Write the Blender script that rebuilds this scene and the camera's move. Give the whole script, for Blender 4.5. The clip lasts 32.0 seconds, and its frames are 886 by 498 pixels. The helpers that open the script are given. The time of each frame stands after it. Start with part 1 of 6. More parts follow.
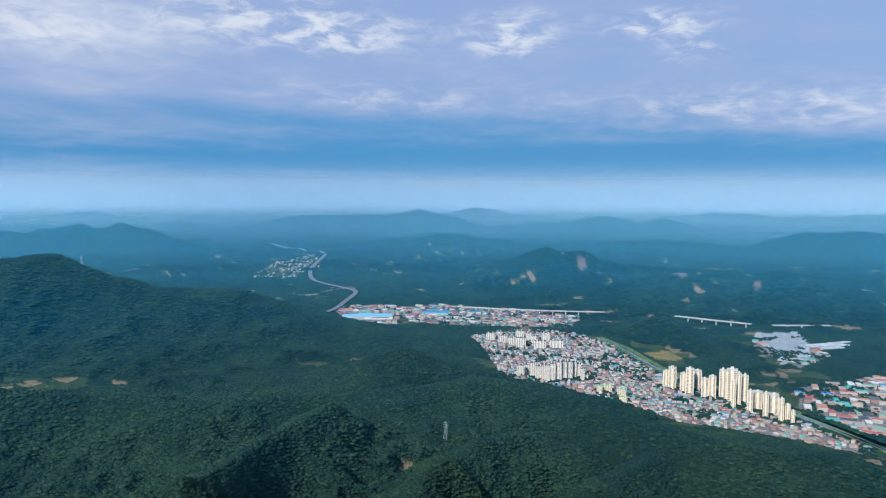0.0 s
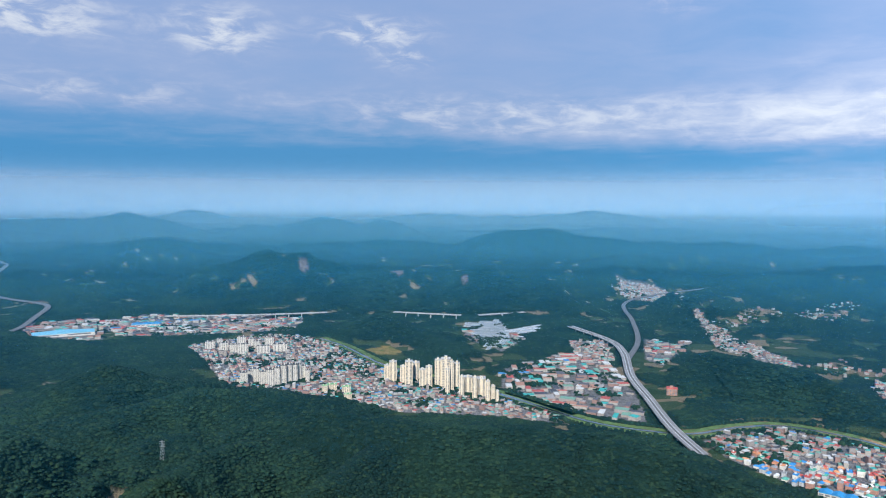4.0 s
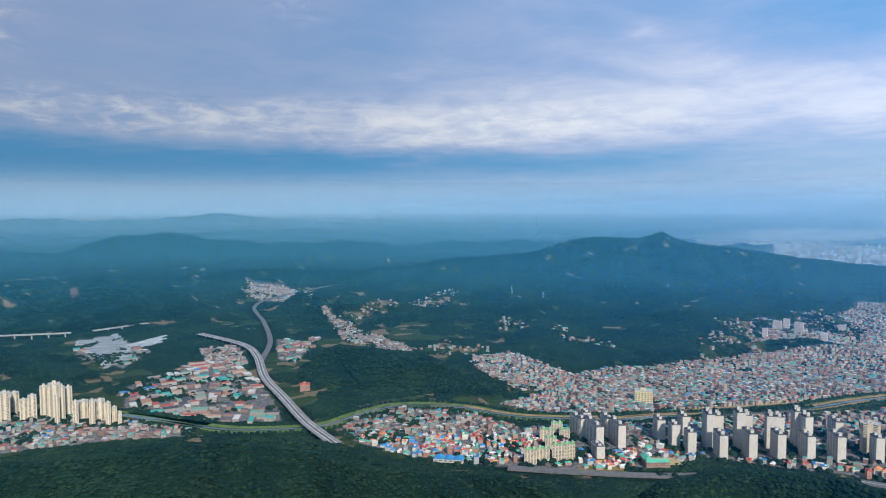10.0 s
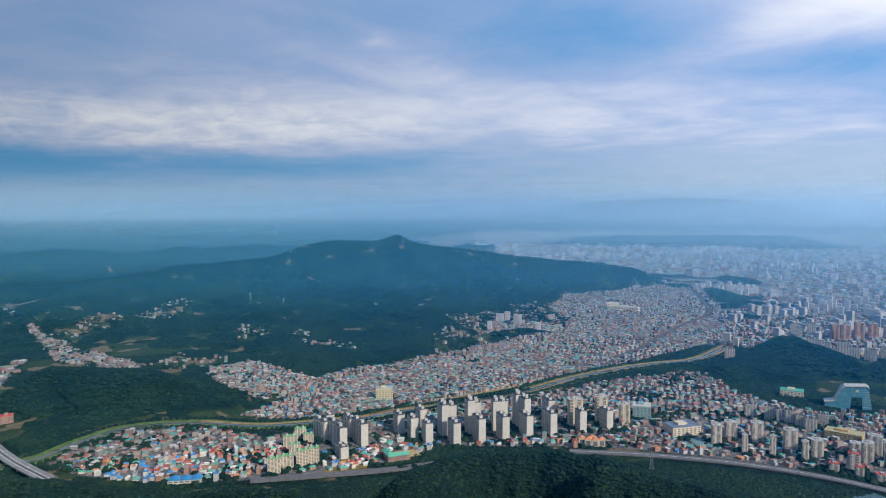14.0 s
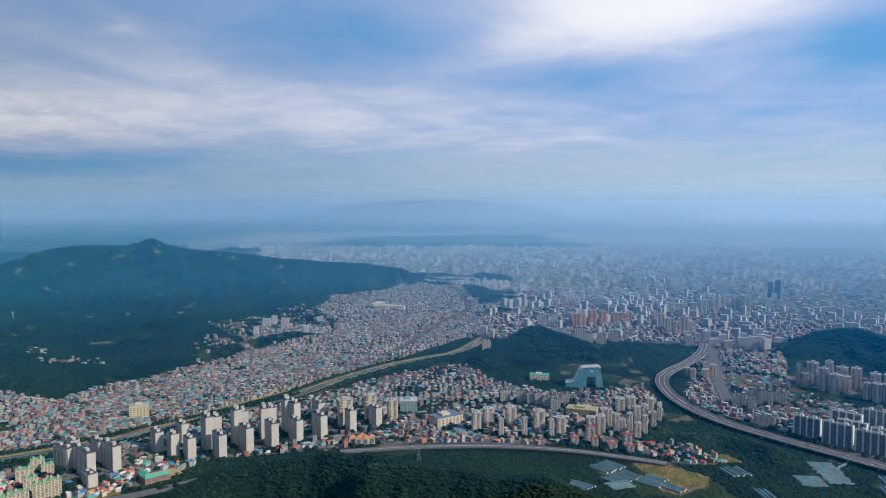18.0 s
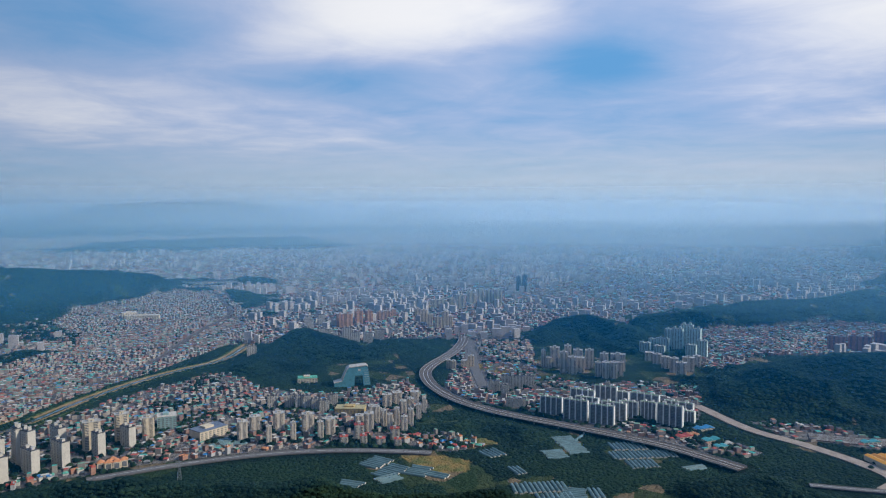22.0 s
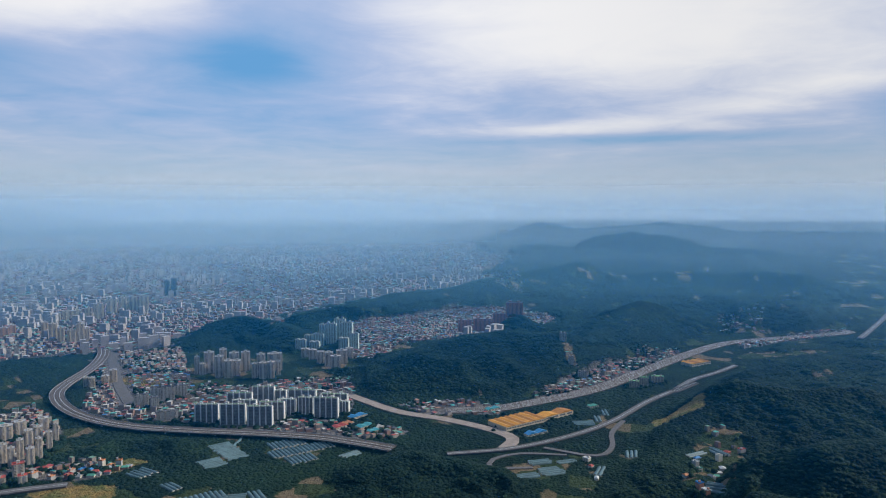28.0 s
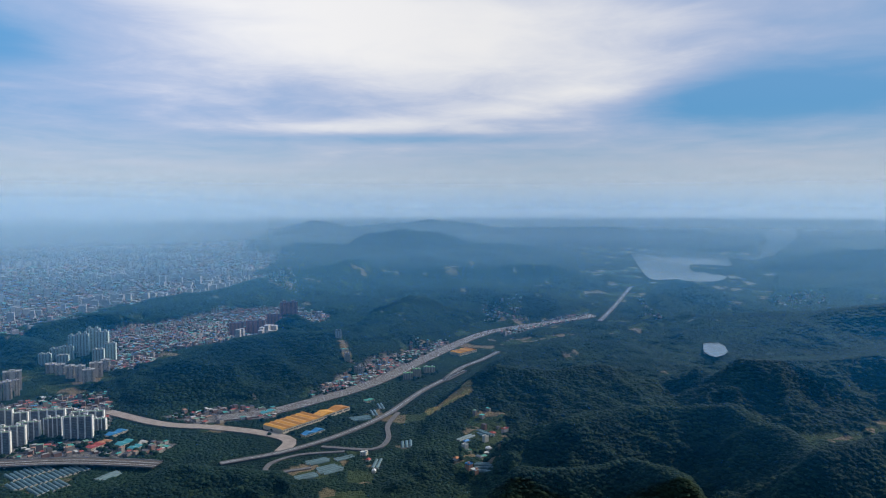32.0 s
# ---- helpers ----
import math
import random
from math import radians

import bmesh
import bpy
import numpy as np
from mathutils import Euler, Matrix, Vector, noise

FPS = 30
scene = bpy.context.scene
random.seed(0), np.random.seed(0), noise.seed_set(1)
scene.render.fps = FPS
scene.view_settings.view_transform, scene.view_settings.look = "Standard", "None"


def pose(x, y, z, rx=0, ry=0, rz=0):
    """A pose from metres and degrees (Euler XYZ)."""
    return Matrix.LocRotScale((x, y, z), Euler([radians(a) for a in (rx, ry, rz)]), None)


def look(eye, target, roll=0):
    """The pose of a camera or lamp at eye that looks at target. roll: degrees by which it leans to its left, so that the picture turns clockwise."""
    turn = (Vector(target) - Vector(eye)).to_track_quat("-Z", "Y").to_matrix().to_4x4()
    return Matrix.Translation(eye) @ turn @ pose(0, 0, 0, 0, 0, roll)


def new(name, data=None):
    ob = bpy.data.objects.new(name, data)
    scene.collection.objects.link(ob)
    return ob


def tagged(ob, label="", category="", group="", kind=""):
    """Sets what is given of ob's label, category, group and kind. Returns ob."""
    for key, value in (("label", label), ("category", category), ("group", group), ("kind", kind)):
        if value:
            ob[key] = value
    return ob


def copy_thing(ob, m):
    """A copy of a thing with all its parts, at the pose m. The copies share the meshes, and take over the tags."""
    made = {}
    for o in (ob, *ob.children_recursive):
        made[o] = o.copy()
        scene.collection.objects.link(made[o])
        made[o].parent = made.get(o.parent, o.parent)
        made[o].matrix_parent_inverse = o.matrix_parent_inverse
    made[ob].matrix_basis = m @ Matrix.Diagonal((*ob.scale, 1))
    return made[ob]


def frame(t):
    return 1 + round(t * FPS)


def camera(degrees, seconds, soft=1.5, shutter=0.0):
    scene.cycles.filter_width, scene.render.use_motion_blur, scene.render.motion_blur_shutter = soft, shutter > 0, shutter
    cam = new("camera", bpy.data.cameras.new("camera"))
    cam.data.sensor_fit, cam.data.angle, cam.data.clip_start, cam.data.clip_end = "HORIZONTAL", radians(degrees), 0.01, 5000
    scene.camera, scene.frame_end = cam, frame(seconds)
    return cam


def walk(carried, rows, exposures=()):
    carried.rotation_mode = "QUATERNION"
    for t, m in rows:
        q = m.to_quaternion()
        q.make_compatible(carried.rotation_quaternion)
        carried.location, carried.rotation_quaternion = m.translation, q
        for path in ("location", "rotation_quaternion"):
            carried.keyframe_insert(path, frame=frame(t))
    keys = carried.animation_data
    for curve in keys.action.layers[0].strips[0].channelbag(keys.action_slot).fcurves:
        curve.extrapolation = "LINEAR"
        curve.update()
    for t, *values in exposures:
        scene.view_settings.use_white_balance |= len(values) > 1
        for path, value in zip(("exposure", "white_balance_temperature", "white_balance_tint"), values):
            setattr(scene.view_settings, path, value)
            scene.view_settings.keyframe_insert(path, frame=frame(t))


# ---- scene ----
EYE = 415.0                     # the camera's height over the valley floor
cam = camera(63.8, 32.0, soft=1.1)
PATH = [
    (0, pose(0, 0, EYE, 85.90, 0, 0.10) @ pose(0, 0, 0, 0, 0, 0.31)),
    (0.5, pose(0, 0, EYE, 85.90, 0, -2.36) @ pose(0, 0, 0, 0, 0, 0.30)),
    (1, pose(0, 0, EYE, 85.92, 0, -4.76) @ pose(0, 0, 0, 0, 0, 0.29)),
    (1.5, pose(0, 0, EYE, 85.94, 0, -7.15) @ pose(0, 0, 0, 0, 0, 0.29)),
    (2, pose(0, 0, EYE, 85.98, 0, -9.64) @ pose(0, 0, 0, 0, 0, 0.30)),
    (2.5, pose(0, 0, EYE, 86.03, 0, -12.42) @ pose(0, 0, 0, 0, 0, 0.30)),
    (3, pose(0, 0, EYE, 86.06, 0, -15.31) @ pose(0, 0, 0, 0, 0, 0.29)),
    (3.5, pose(0, 0, EYE, 86.09, 0, -18.70) @ pose(0, 0, 0, 0, 0, 0.27)),
    (4, pose(0, 0, EYE, 86.13, 0, -22.10) @ pose(0, 0, 0, 0, 0, 0.23)),
    (4.5, pose(0, 0, EYE, 86.17, 0, -25.41) @ pose(0, 0, 0, 0, 0, 0.17)),
    (6.5, pose(0, 0, EYE, 86.23, 0, -33.98) @ pose(0, 0, 0, 0, 0, 0.10)),
    (7, pose(0, 0, EYE, 86.26, 0, -36.25) @ pose(0, 0, 0, 0, 0, 0.05)),
    (7.5, pose(0, 0, EYE, 86.26, 0, -38.64) @ pose(0, 0, 0, 0, 0, 0.02)),
    (8, pose(0, 0, EYE, 86.27, 0, -41.12) @ pose(0, 0, 0, 0, 0, 0.00)),
    (8.5, pose(0, 0, EYE, 86.29, 0, -43.67) @ pose(0, 0, 0, 0, 0, -0.03)),
    (9, pose(0, 0, EYE, 86.32, 0, -46.20) @ pose(0, 0, 0, 0, 0, -0.06)),
    (9.5, pose(0, 0, EYE, 86.31, 0, -48.79) @ pose(0, 0, 0, 0, 0, -0.11)),
    (10, pose(0, 0, EYE, 86.30, 0, -51.41) @ pose(0, 0, 0, 0, 0, -0.15)),
    (10.5, pose(0, 0, EYE, 86.32, 0, -53.98) @ pose(0, 0, 0, 0, 0, -0.14)),
    (11, pose(0, 0, EYE, 86.35, 0, -56.58) @ pose(0, 0, 0, 0, 0, -0.10)),
    (11.5, pose(0, 0, EYE, 86.39, 0, -59.21) @ pose(0, 0, 0, 0, 0, -0.06)),
    (12, pose(0, 0, EYE, 86.43, 0, -61.83) @ pose(0, 0, 0, 0, 0, -0.05)),
    (12.5, pose(0, 0, EYE, 86.48, 0, -64.50) @ pose(0, 0, 0, 0, 0, -0.07)),
    (13, pose(0, 0, EYE, 86.51, 0, -67.13) @ pose(0, 0, 0, 0, 0, -0.09)),
    (13.5, pose(0, 0, EYE, 86.53, 0, -69.73) @ pose(0, 0, 0, 0, 0, -0.09)),
    (14, pose(0, 0, EYE, 86.56, 0, -72.17) @ pose(0, 0, 0, 0, 0, -0.08)),
    (14.5, pose(0, 0, EYE, 86.58, 0, -74.60) @ pose(0, 0, 0, 0, 0, -0.10)),
    (16.5, pose(0, 0, EYE, 86.62, 0, -83.83) @ pose(0, 0, 0, 0, 0, -0.09)),
    (17, pose(0, 0, EYE, 86.64, 0, -86.12) @ pose(0, 0, 0, 0, 0, -0.05)),
    (17.5, pose(0, 0, EYE, 86.66, 0, -88.45) @ pose(0, 0, 0, 0, 0, -0.02)),
    (18, pose(0, 0, EYE, 86.68, 0, -90.79) @ pose(0, 0, 0, 0, 0, -0.01)),
    (18.5, pose(0, 0, EYE, 86.70, 0, -93.11) @ pose(0, 0, 0, 0, 0, -0.01)),
    (19, pose(0, 0, EYE, 86.70, 0, -95.46) @ pose(0, 0, 0, 0, 0, -0.00)),
    (19.5, pose(0, 0, EYE, 86.71, 0, -97.80) @ pose(0, 0, 0, 0, 0, -0.01)),
    (20, pose(0, 0, EYE, 86.74, 0, -100.15) @ pose(0, 0, 0, 0, 0, -0.07)),
    (20.5, pose(0, 0, EYE, 86.76, 0, -102.51) @ pose(0, 0, 0, 0, 0, -0.12)),
    (21, pose(0, 0, EYE, 86.75, 0, -104.83) @ pose(0, 0, 0, 0, 0, -0.16)),
    (21.5, pose(0, 0, EYE, 86.74, 0, -107.18) @ pose(0, 0, 0, 0, 0, -0.16)),
    (22, pose(0, 0, EYE, 86.75, 0, -109.53) @ pose(0, 0, 0, 0, 0, -0.14)),
    (22.5, pose(0, 0, EYE, 86.76, 0, -111.79) @ pose(0, 0, 0, 0, 0, -0.09)),
    (23, pose(0, 0, EYE, 86.78, 0, -114.02) @ pose(0, 0, 0, 0, 0, -0.05)),
    (23.5, pose(0, 0, EYE, 86.79, 0, -116.29) @ pose(0, 0, 0, 0, 0, -0.06)),
    (24, pose(0, 0, EYE, 86.79, 0, -118.55) @ pose(0, 0, 0, 0, 0, -0.07)),
    (24.5, pose(0, 0, EYE, 86.80, 0, -120.84) @ pose(0, 0, 0, 0, 0, -0.08)),
    (25, pose(0, 0, EYE, 86.78, 0, -123.12) @ pose(0, 0, 0, 0, 0, -0.08)),
    (25.5, pose(0, 0, EYE, 86.75, 0, -125.42) @ pose(0, 0, 0, 0, 0, -0.05)),
    (27.5, pose(0, 0, EYE, 86.70, 0, -134.60) @ pose(0, 0, 0, 0, 0, -0.05)),
    (28, pose(0, 0, EYE, 86.67, 0, -136.90) @ pose(0, 0, 0, 0, 0, -0.05)),
    (28.5, pose(0, 0, EYE, 86.65, 0, -139.19) @ pose(0, 0, 0, 0, 0, -0.06)),
    (29, pose(0, 0, EYE, 86.63, 0, -141.46) @ pose(0, 0, 0, 0, 0, -0.05)),
    (29.5, pose(0, 0, EYE, 86.60, 0, -143.67) @ pose(0, 0, 0, 0, 0, -0.05)),
    (30, pose(0, 0, EYE, 86.57, 0, -145.93) @ pose(0, 0, 0, 0, 0, -0.07)),
    (30.5, pose(0, 0, EYE, 86.54, 0, -148.19) @ pose(0, 0, 0, 0, 0, -0.10)),
    (31, pose(0, 0, EYE, 86.51, 0, -150.45) @ pose(0, 0, 0, 0, 0, -0.09)),
    (31.5, pose(0, 0, EYE, 86.49, 0, -152.73) @ pose(0, 0, 0, 0, 0, -0.07)),
    (32, pose(0, 0, EYE, 86.49, 0, -154.98) @ pose(0, 0, 0, 0, 0, -0.04)),
]
walk(cam, PATH, [(0, 0.38, 5900, 8), (4, 0.33, 5900, 8), (9, 0.1, 6150, 8), (14, -0.18, 6300, 8), (20, -0.34, 6450, 8), (25, -0.38, 6650, 8), (32, -0.33, 6750, 8)])

# ---- world, sun ----
SUN_AZ, SUN_EL = 211.0, 33.0    # clockwise from +y, and above the horizon


def towards(az, el):
    a, e = radians(az), radians(el)
    return Vector((math.sin(a) * math.cos(e), math.cos(a) * math.cos(e), math.sin(e)))


sun = new("sun", bpy.data.lights.new("sun", "SUN"))
sun.data.energy, sun.data.angle, sun.data.color = 4.4, radians(2.0), (1.0, 0.93, 0.82)
sun.matrix_world = look(towards(SUN_AZ, SUN_EL) * 3000, (0, 0, 0))


class Nodes:
    """Short hand for a node tree."""

    def __init__(self, tree):
        self.tree = tree
        tree.nodes.clear()

    def add(self, kind, **sockets):
        node = self.tree.nodes.new(kind)
        for key, value in sockets.items():
            self.put(node.inputs[key.replace("_", " ")], value)
        return node

    def put(self, socket, value):
        if isinstance(value, bpy.types.NodeSocket):
            self.tree.links.new(value, socket)
        else:
            socket.default_value = value

    def math(self, op, a, b=0.0, clamp=False):
        node = self.tree.nodes.new("ShaderNodeMath")
        node.operation, node.use_clamp = op, clamp
        self.put(node.inputs[0], a)
        self.put(node.inputs[1], b)
        return node.outputs[0]

    def vec(self, op, a, b):
        node = self.tree.nodes.new("ShaderNodeVectorMath")
        node.operation = op
        self.put(node.inputs[0], a)
        self.put(node.inputs[1], b)
        return node.outputs["Value" if op in ("DOT_PRODUCT", "LENGTH") else "Vector"]

    def noise(self, vector, scale, detail=4.0, rough=0.55, distortion=0.0):
        node = self.add("ShaderNodeTexNoise", Vector=vector, Scale=scale, Detail=detail, Roughness=rough, Distortion=distortion)
        return node.outputs["Fac"]

    def ramp(self, value, lo, hi, smooth=True):
        node = self.tree.nodes.new("ShaderNodeMapRange")
        node.interpolation_type = "SMOOTHSTEP" if smooth else "LINEAR"
        self.put(node.inputs["Value"], value)
        self.put(node.inputs["From Min"], lo)
        self.put(node.inputs["From Max"], hi)
        return node.outputs["Result"]

    def mix(self, fac, a, b):
        node = self.tree.nodes.new("ShaderNodeMix")
        node.data_type = "RGBA"
        self.put(node.inputs[0], fac)
        self.put(node.inputs[6], a if isinstance(a, bpy.types.NodeSocket) else (*a, 1))
        self.put(node.inputs[7], b if isinstance(b, bpy.types.NodeSocket) else (*b, 1))
        return node.outputs[2]


def make_sky():
    """Evening-grey sky: Nishita blue with layered cloud sheets and a pale band along the horizon."""
    world = bpy.data.worlds.new("sky")
    scene.world = world
    world.use_nodes = True
    n = Nodes(world.node_tree)
    sky = n.add("ShaderNodeTexSky")
    sky.sky_type, sky.sun_disc = "NISHITA", False
    sky.sun_elevation, sky.sun_rotation = radians(SUN_EL), radians(SUN_AZ)
    sky.air_density, sky.dust_density, sky.ozone_density = 1.6, 0.8, 4.0
    way = n.add("ShaderNodeTexCoord").outputs["Generated"]
    part = n.add("ShaderNodeSeparateXYZ", Vector=way)
    turned = n.math("ARCTAN2", n.math("MULTIPLY", part.outputs["Y"], -1.0), part.outputs["X"])
    az = n.math("ADD", n.math("MULTIPLY", turned, 180 / math.pi), 90.0)
    el = n.math("MULTIPLY", n.math("ARCSINE", part.outputs["Z"]), 180 / math.pi)
    # the cloud sheet: a plane overhead, seen foreshortened
    high = n.math("ADD", n.math("MAXIMUM", part.outputs["Z"], 0.0), 0.07)
    sheet = n.add("ShaderNodeCombineXYZ", X=n.math("DIVIDE", part.outputs["X"], high), Y=n.math("DIVIDE", part.outputs["Y"], high))
    big = n.noise(sheet.outputs[0], 0.42, 3.0, 0.5, 0.6)
    fine = n.noise(sheet.outputs[0], 1.9, 6.0, 0.6, 0.4)

    def patch(a0, e0, wa, we, gain):
        """A soft bank of cloud (or a gap in it) around one direction."""
        da = n.math("DIVIDE", n.math("SUBTRACT", az, a0), wa)
        de = n.math("DIVIDE", n.math("SUBTRACT", el, e0), we)
        d2 = n.math("ADD", n.math("MULTIPLY", da, da), n.math("MULTIPLY", de, de))
        return n.math("MULTIPLY", n.math("POWER", 2.718, n.math("MULTIPLY", d2, -1.0)), gain)

    cover = n.math("ADD", n.math("MULTIPLY", n.math("SUBTRACT", big, 0.5), 0.8), n.math("MULTIPLY", n.math("SUBTRACT", fine, 0.5), 0.55))
    wisp = n.add("ShaderNodeCombineXYZ", X=n.math("MULTIPLY", az, 0.22), Y=n.math("MULTIPLY", el, 0.62))
    torn = n.math("MULTIPLY", n.ramp(n.noise(wisp.outputs[0], 1.6, 6.0, 0.62, 0.5), 0.34, 0.74), 0.9)
    for bank in SKY_BANKS:
        cover = n.math("ADD", cover, patch(*bank))
    for puff in SKY_PUFFS:
        cover = n.math("ADD", cover, n.math("MULTIPLY", patch(*puff), torn))
    cloud = n.ramp(cover, -0.45, 0.45)
    white = n.mix(n.ramp(cover, 0.10, 0.85), (0.41, 0.49, 0.73), (0.85, 0.85, 0.90))
    blue = n.mix(n.ramp(el, 1.0, 11.0), (0.045, 0.30, 0.62), (0.11, 0.32, 0.64))
    veil = n.math("MULTIPLY", n.ramp(az, 60.0, 20.0), n.ramp(el, 4.5, 10.5))
    blue = n.mix(n.math("MULTIPLY", veil, 0.75), blue, (0.30, 0.44, 0.74))
    backdrop = n.mix(cloud, blue, white)
    haze = n.ramp(el, 2.6, -0.6)
    murk = n.math("MULTIPLY", n.ramp(az, 40.0, 110.0), n.ramp(el, 7.5, 0.5))
    backdrop = n.mix(n.math("MULTIPLY", murk, 0.85), backdrop, (0.48, 0.55, 0.65))
    backdrop = n.mix(n.math("MULTIPLY", haze, 0.9), backdrop, n.mix(n.ramp(az, 125.0, 150.0), n.mix(n.ramp(az, 20.0, 90.0), (0.33, 0.45, 0.57), (0.44, 0.53, 0.64)), (0.43, 0.49, 0.57)))
    glow = n.math("SUBTRACT", n.math("ADD", 0.72, n.math("MULTIPLY", n.ramp(az, 18.0, 125.0), 0.82)), n.math("MULTIPLY", n.ramp(az, 125.0, 165.0), 0.22))
    a = n.add("ShaderNodeBackground", Color=sky.outputs[0], Strength=0.06)
    b = n.add("ShaderNodeBackground", Color=backdrop, Strength=glow)
    total = n.add("ShaderNodeMixShader", Fac=0.88)
    n.tree.links.new(a.outputs[0], total.inputs[1])
    n.tree.links.new(b.outputs[0], total.inputs[2])
    out = n.add("ShaderNodeOutputWorld")
    n.tree.links.new(total.outputs[0], out.inputs["Surface"])


# azimuth, elevation, half widths in degrees, gain
SKY_BANKS = [
    (15, 3.0, 60, 1.5, -0.62),
    (-27, 11.2, 9, 5.0, 0.40),
    (5, 12.2, 60, 5.0, 0.10),
    (22, 7.0, 18, 2.0, 0.16),
    (45, 5.5, 16, 2.4, 0.18),
    (66, 7.6, 22, 3.6, 0.46),
    (90, 6.5, 16, 2.0, 0.25),
    (107, 15.5, 13, 3.4, 0.80),
    (84, 12.5, 9, 2.8, -0.35),
    (103, 10.1, 7, 1.3, -0.25),
    (122, 11.0, 5, 2.0, -0.55),
    (145, 14.5, 16, 6.0, 0.75),
    (165, 11.5, 16, 5.0, 0.55),
    (178, 7.9, 9, 1.9, -0.95),
    (150, 6.1, 14, 0.8, 0.22),
    (144, 6.0, 7, 0.6, 0.18),
    (153, 6.5, 6, 0.6, 0.22),
    (161, 7.4, 6, 0.7, 0.28),
    (168, 8.8, 6, 0.8, 0.32),
    (152, 5.3, 9, 0.45, -0.40),
    (-20, 6.4, 14, 0.7, -0.22),
    (2, 5.6, 20, 1.1, -0.25),
]
SKY_PUFFS = [
    (-30, 11.5, 7, 1.6, 0.5),
    (33, 6.8, 9, 1.4, 0.3),
    (62, 6.4, 9, 1.4, 0.2),
    (-13, 13.4, 9, 1.8, 0.80),
    (-8, 12.2, 5, 1.3, 0.70),
    (5, 12.5, 3.4, 1.7, 1.0),
    (16.5, 13.0, 4.6, 1.2, 0.9),
    (19, 11.0, 2.2, 0.9, 0.8),
    (-4, 7.7, 9, 1.5, 0.45),
    (20, 6.7, 12, 1.8, 0.42),
    (50, 5.7, 12, 2.4, 0.32),
    (40, 14.7, 2.2, 0.9, 0.7),
    (67, 12.9, 1.8, 0.7, 0.25),
]
make_sky()

# ---- measures of the land ----
BEND, REACH = 2500.0, 2300.0     # beyond BEND the land draws together towards the skyline


def drawn(r):
    """Distances on the ground, drawn together beyond the near valley."""
    r = np.asarray(r, float)
    return np.where(r < BEND, r, BEND + REACH * (1 - np.exp(-np.maximum(r - BEND, 0) / REACH)))


def shrink(x, y):
    r = np.maximum(np.hypot(x, y), 1e-6)
    return drawn(r) / r


def lay(x, y, z):
    """Plan metres to the world: far land comes nearer and smaller alike, about the eye."""
    s = shrink(x, y)
    return x * s, y * s, EYE + (z - EYE) * s


def polar(az, r):
    return r * math.sin(radians(az)), r * math.cos(radians(az))


def lattice(ix, iy, seed):
    h = (ix * 374761393 + iy * 668265263 + seed * 974634821) & 0xFFFFFFFF
    h = ((h ^ (h >> 13)) * 1274126177) & 0xFFFFFFFF
    return ((h ^ (h >> 16)) & 0xFFFF) / 65535.0


def vnoise(x, y, seed=0):
    """Smooth value noise, 0 to 1."""
    x0, y0 = np.floor(x).astype(np.int64), np.floor(y).astype(np.int64)
    u, v = x - x0, y - y0
    u, v = u * u * (3 - 2 * u), v * v * (3 - 2 * v)
    a, b = lattice(x0, y0, seed), lattice(x0 + 1, y0, seed)
    c, d = lattice(x0, y0 + 1, seed), lattice(x0 + 1, y0 + 1, seed)
    return a + (b - a) * u + (c - a) * v + (a - b - c + d) * u * v


def fbm(x, y, octaves=4, seed=0, ridged=False):
    total, gain, norm = 0.0, 1.0, 0.0
    for k in range(octaves):
        v = vnoise(x * 2 ** k, y * 2 ** k, seed + k)
        total = total + gain * (1 - abs(2 * v - 1) if ridged else v)
        norm, gain = norm + gain, gain * 0.5
    return total / norm


RIDGES, TOWNS = [], []


def ridge(width, *crest):
    """A range of hills: its crest as azimuth, distance, height."""
    RIDGES.append((width, np.array([(*polar(a, r), z) for a, r, z in crest])))


def town(kind, *corners):
    """A built-up part of the valley floor: its outline as azimuth, distance."""
    TOWNS.append((kind, np.array([polar(a, r) for a, r in corners])))


def path(*corners):
    return np.array([polar(a, r) for a, r in corners])


def inside(poly, x, y):
    hit = np.zeros(np.shape(x), bool)
    for (x0, y0), (x1, y1) in zip(poly, np.roll(poly, -1, 0)):
        if y0 != y1:
            hit ^= ((y0 > y) != (y1 > y)) & (x < (x1 - x0) * (y - y0) / (y1 - y0) + x0)
    return hit


def near_line(pts, x, y, reach=0.0):
    """Distance to a line of points, and the line's third value there if it has one. reach: how far it matters."""
    if reach:
        m = (x > pts[:, 0].min() - reach) & (x < pts[:, 0].max() + reach) & (y > pts[:, 1].min() - reach) & (y < pts[:, 1].max() + reach)
        best = np.full(np.shape(x), 1e9)
        best[m] = near_line(pts, x[m], y[m])[0]
        return best, None
    best, val = np.full(np.shape(x), 1e9), np.zeros(np.shape(x))
    for p, q in zip(pts[:-1], pts[1:]):
        dx, dy = q[0] - p[0], q[1] - p[1]
        t = np.clip(((x - p[0]) * dx + (y - p[1]) * dy) / (dx * dx + dy * dy), 0, 1)
        d = np.hypot(x - p[0] - t * dx, y - p[1] - t * dy)
        closer = d < best
        best = np.where(closer, d, best)
        if len(p) > 2:
            val = np.where(closer, p[2] + t * (q[2] - p[2]), val)
    return best, val


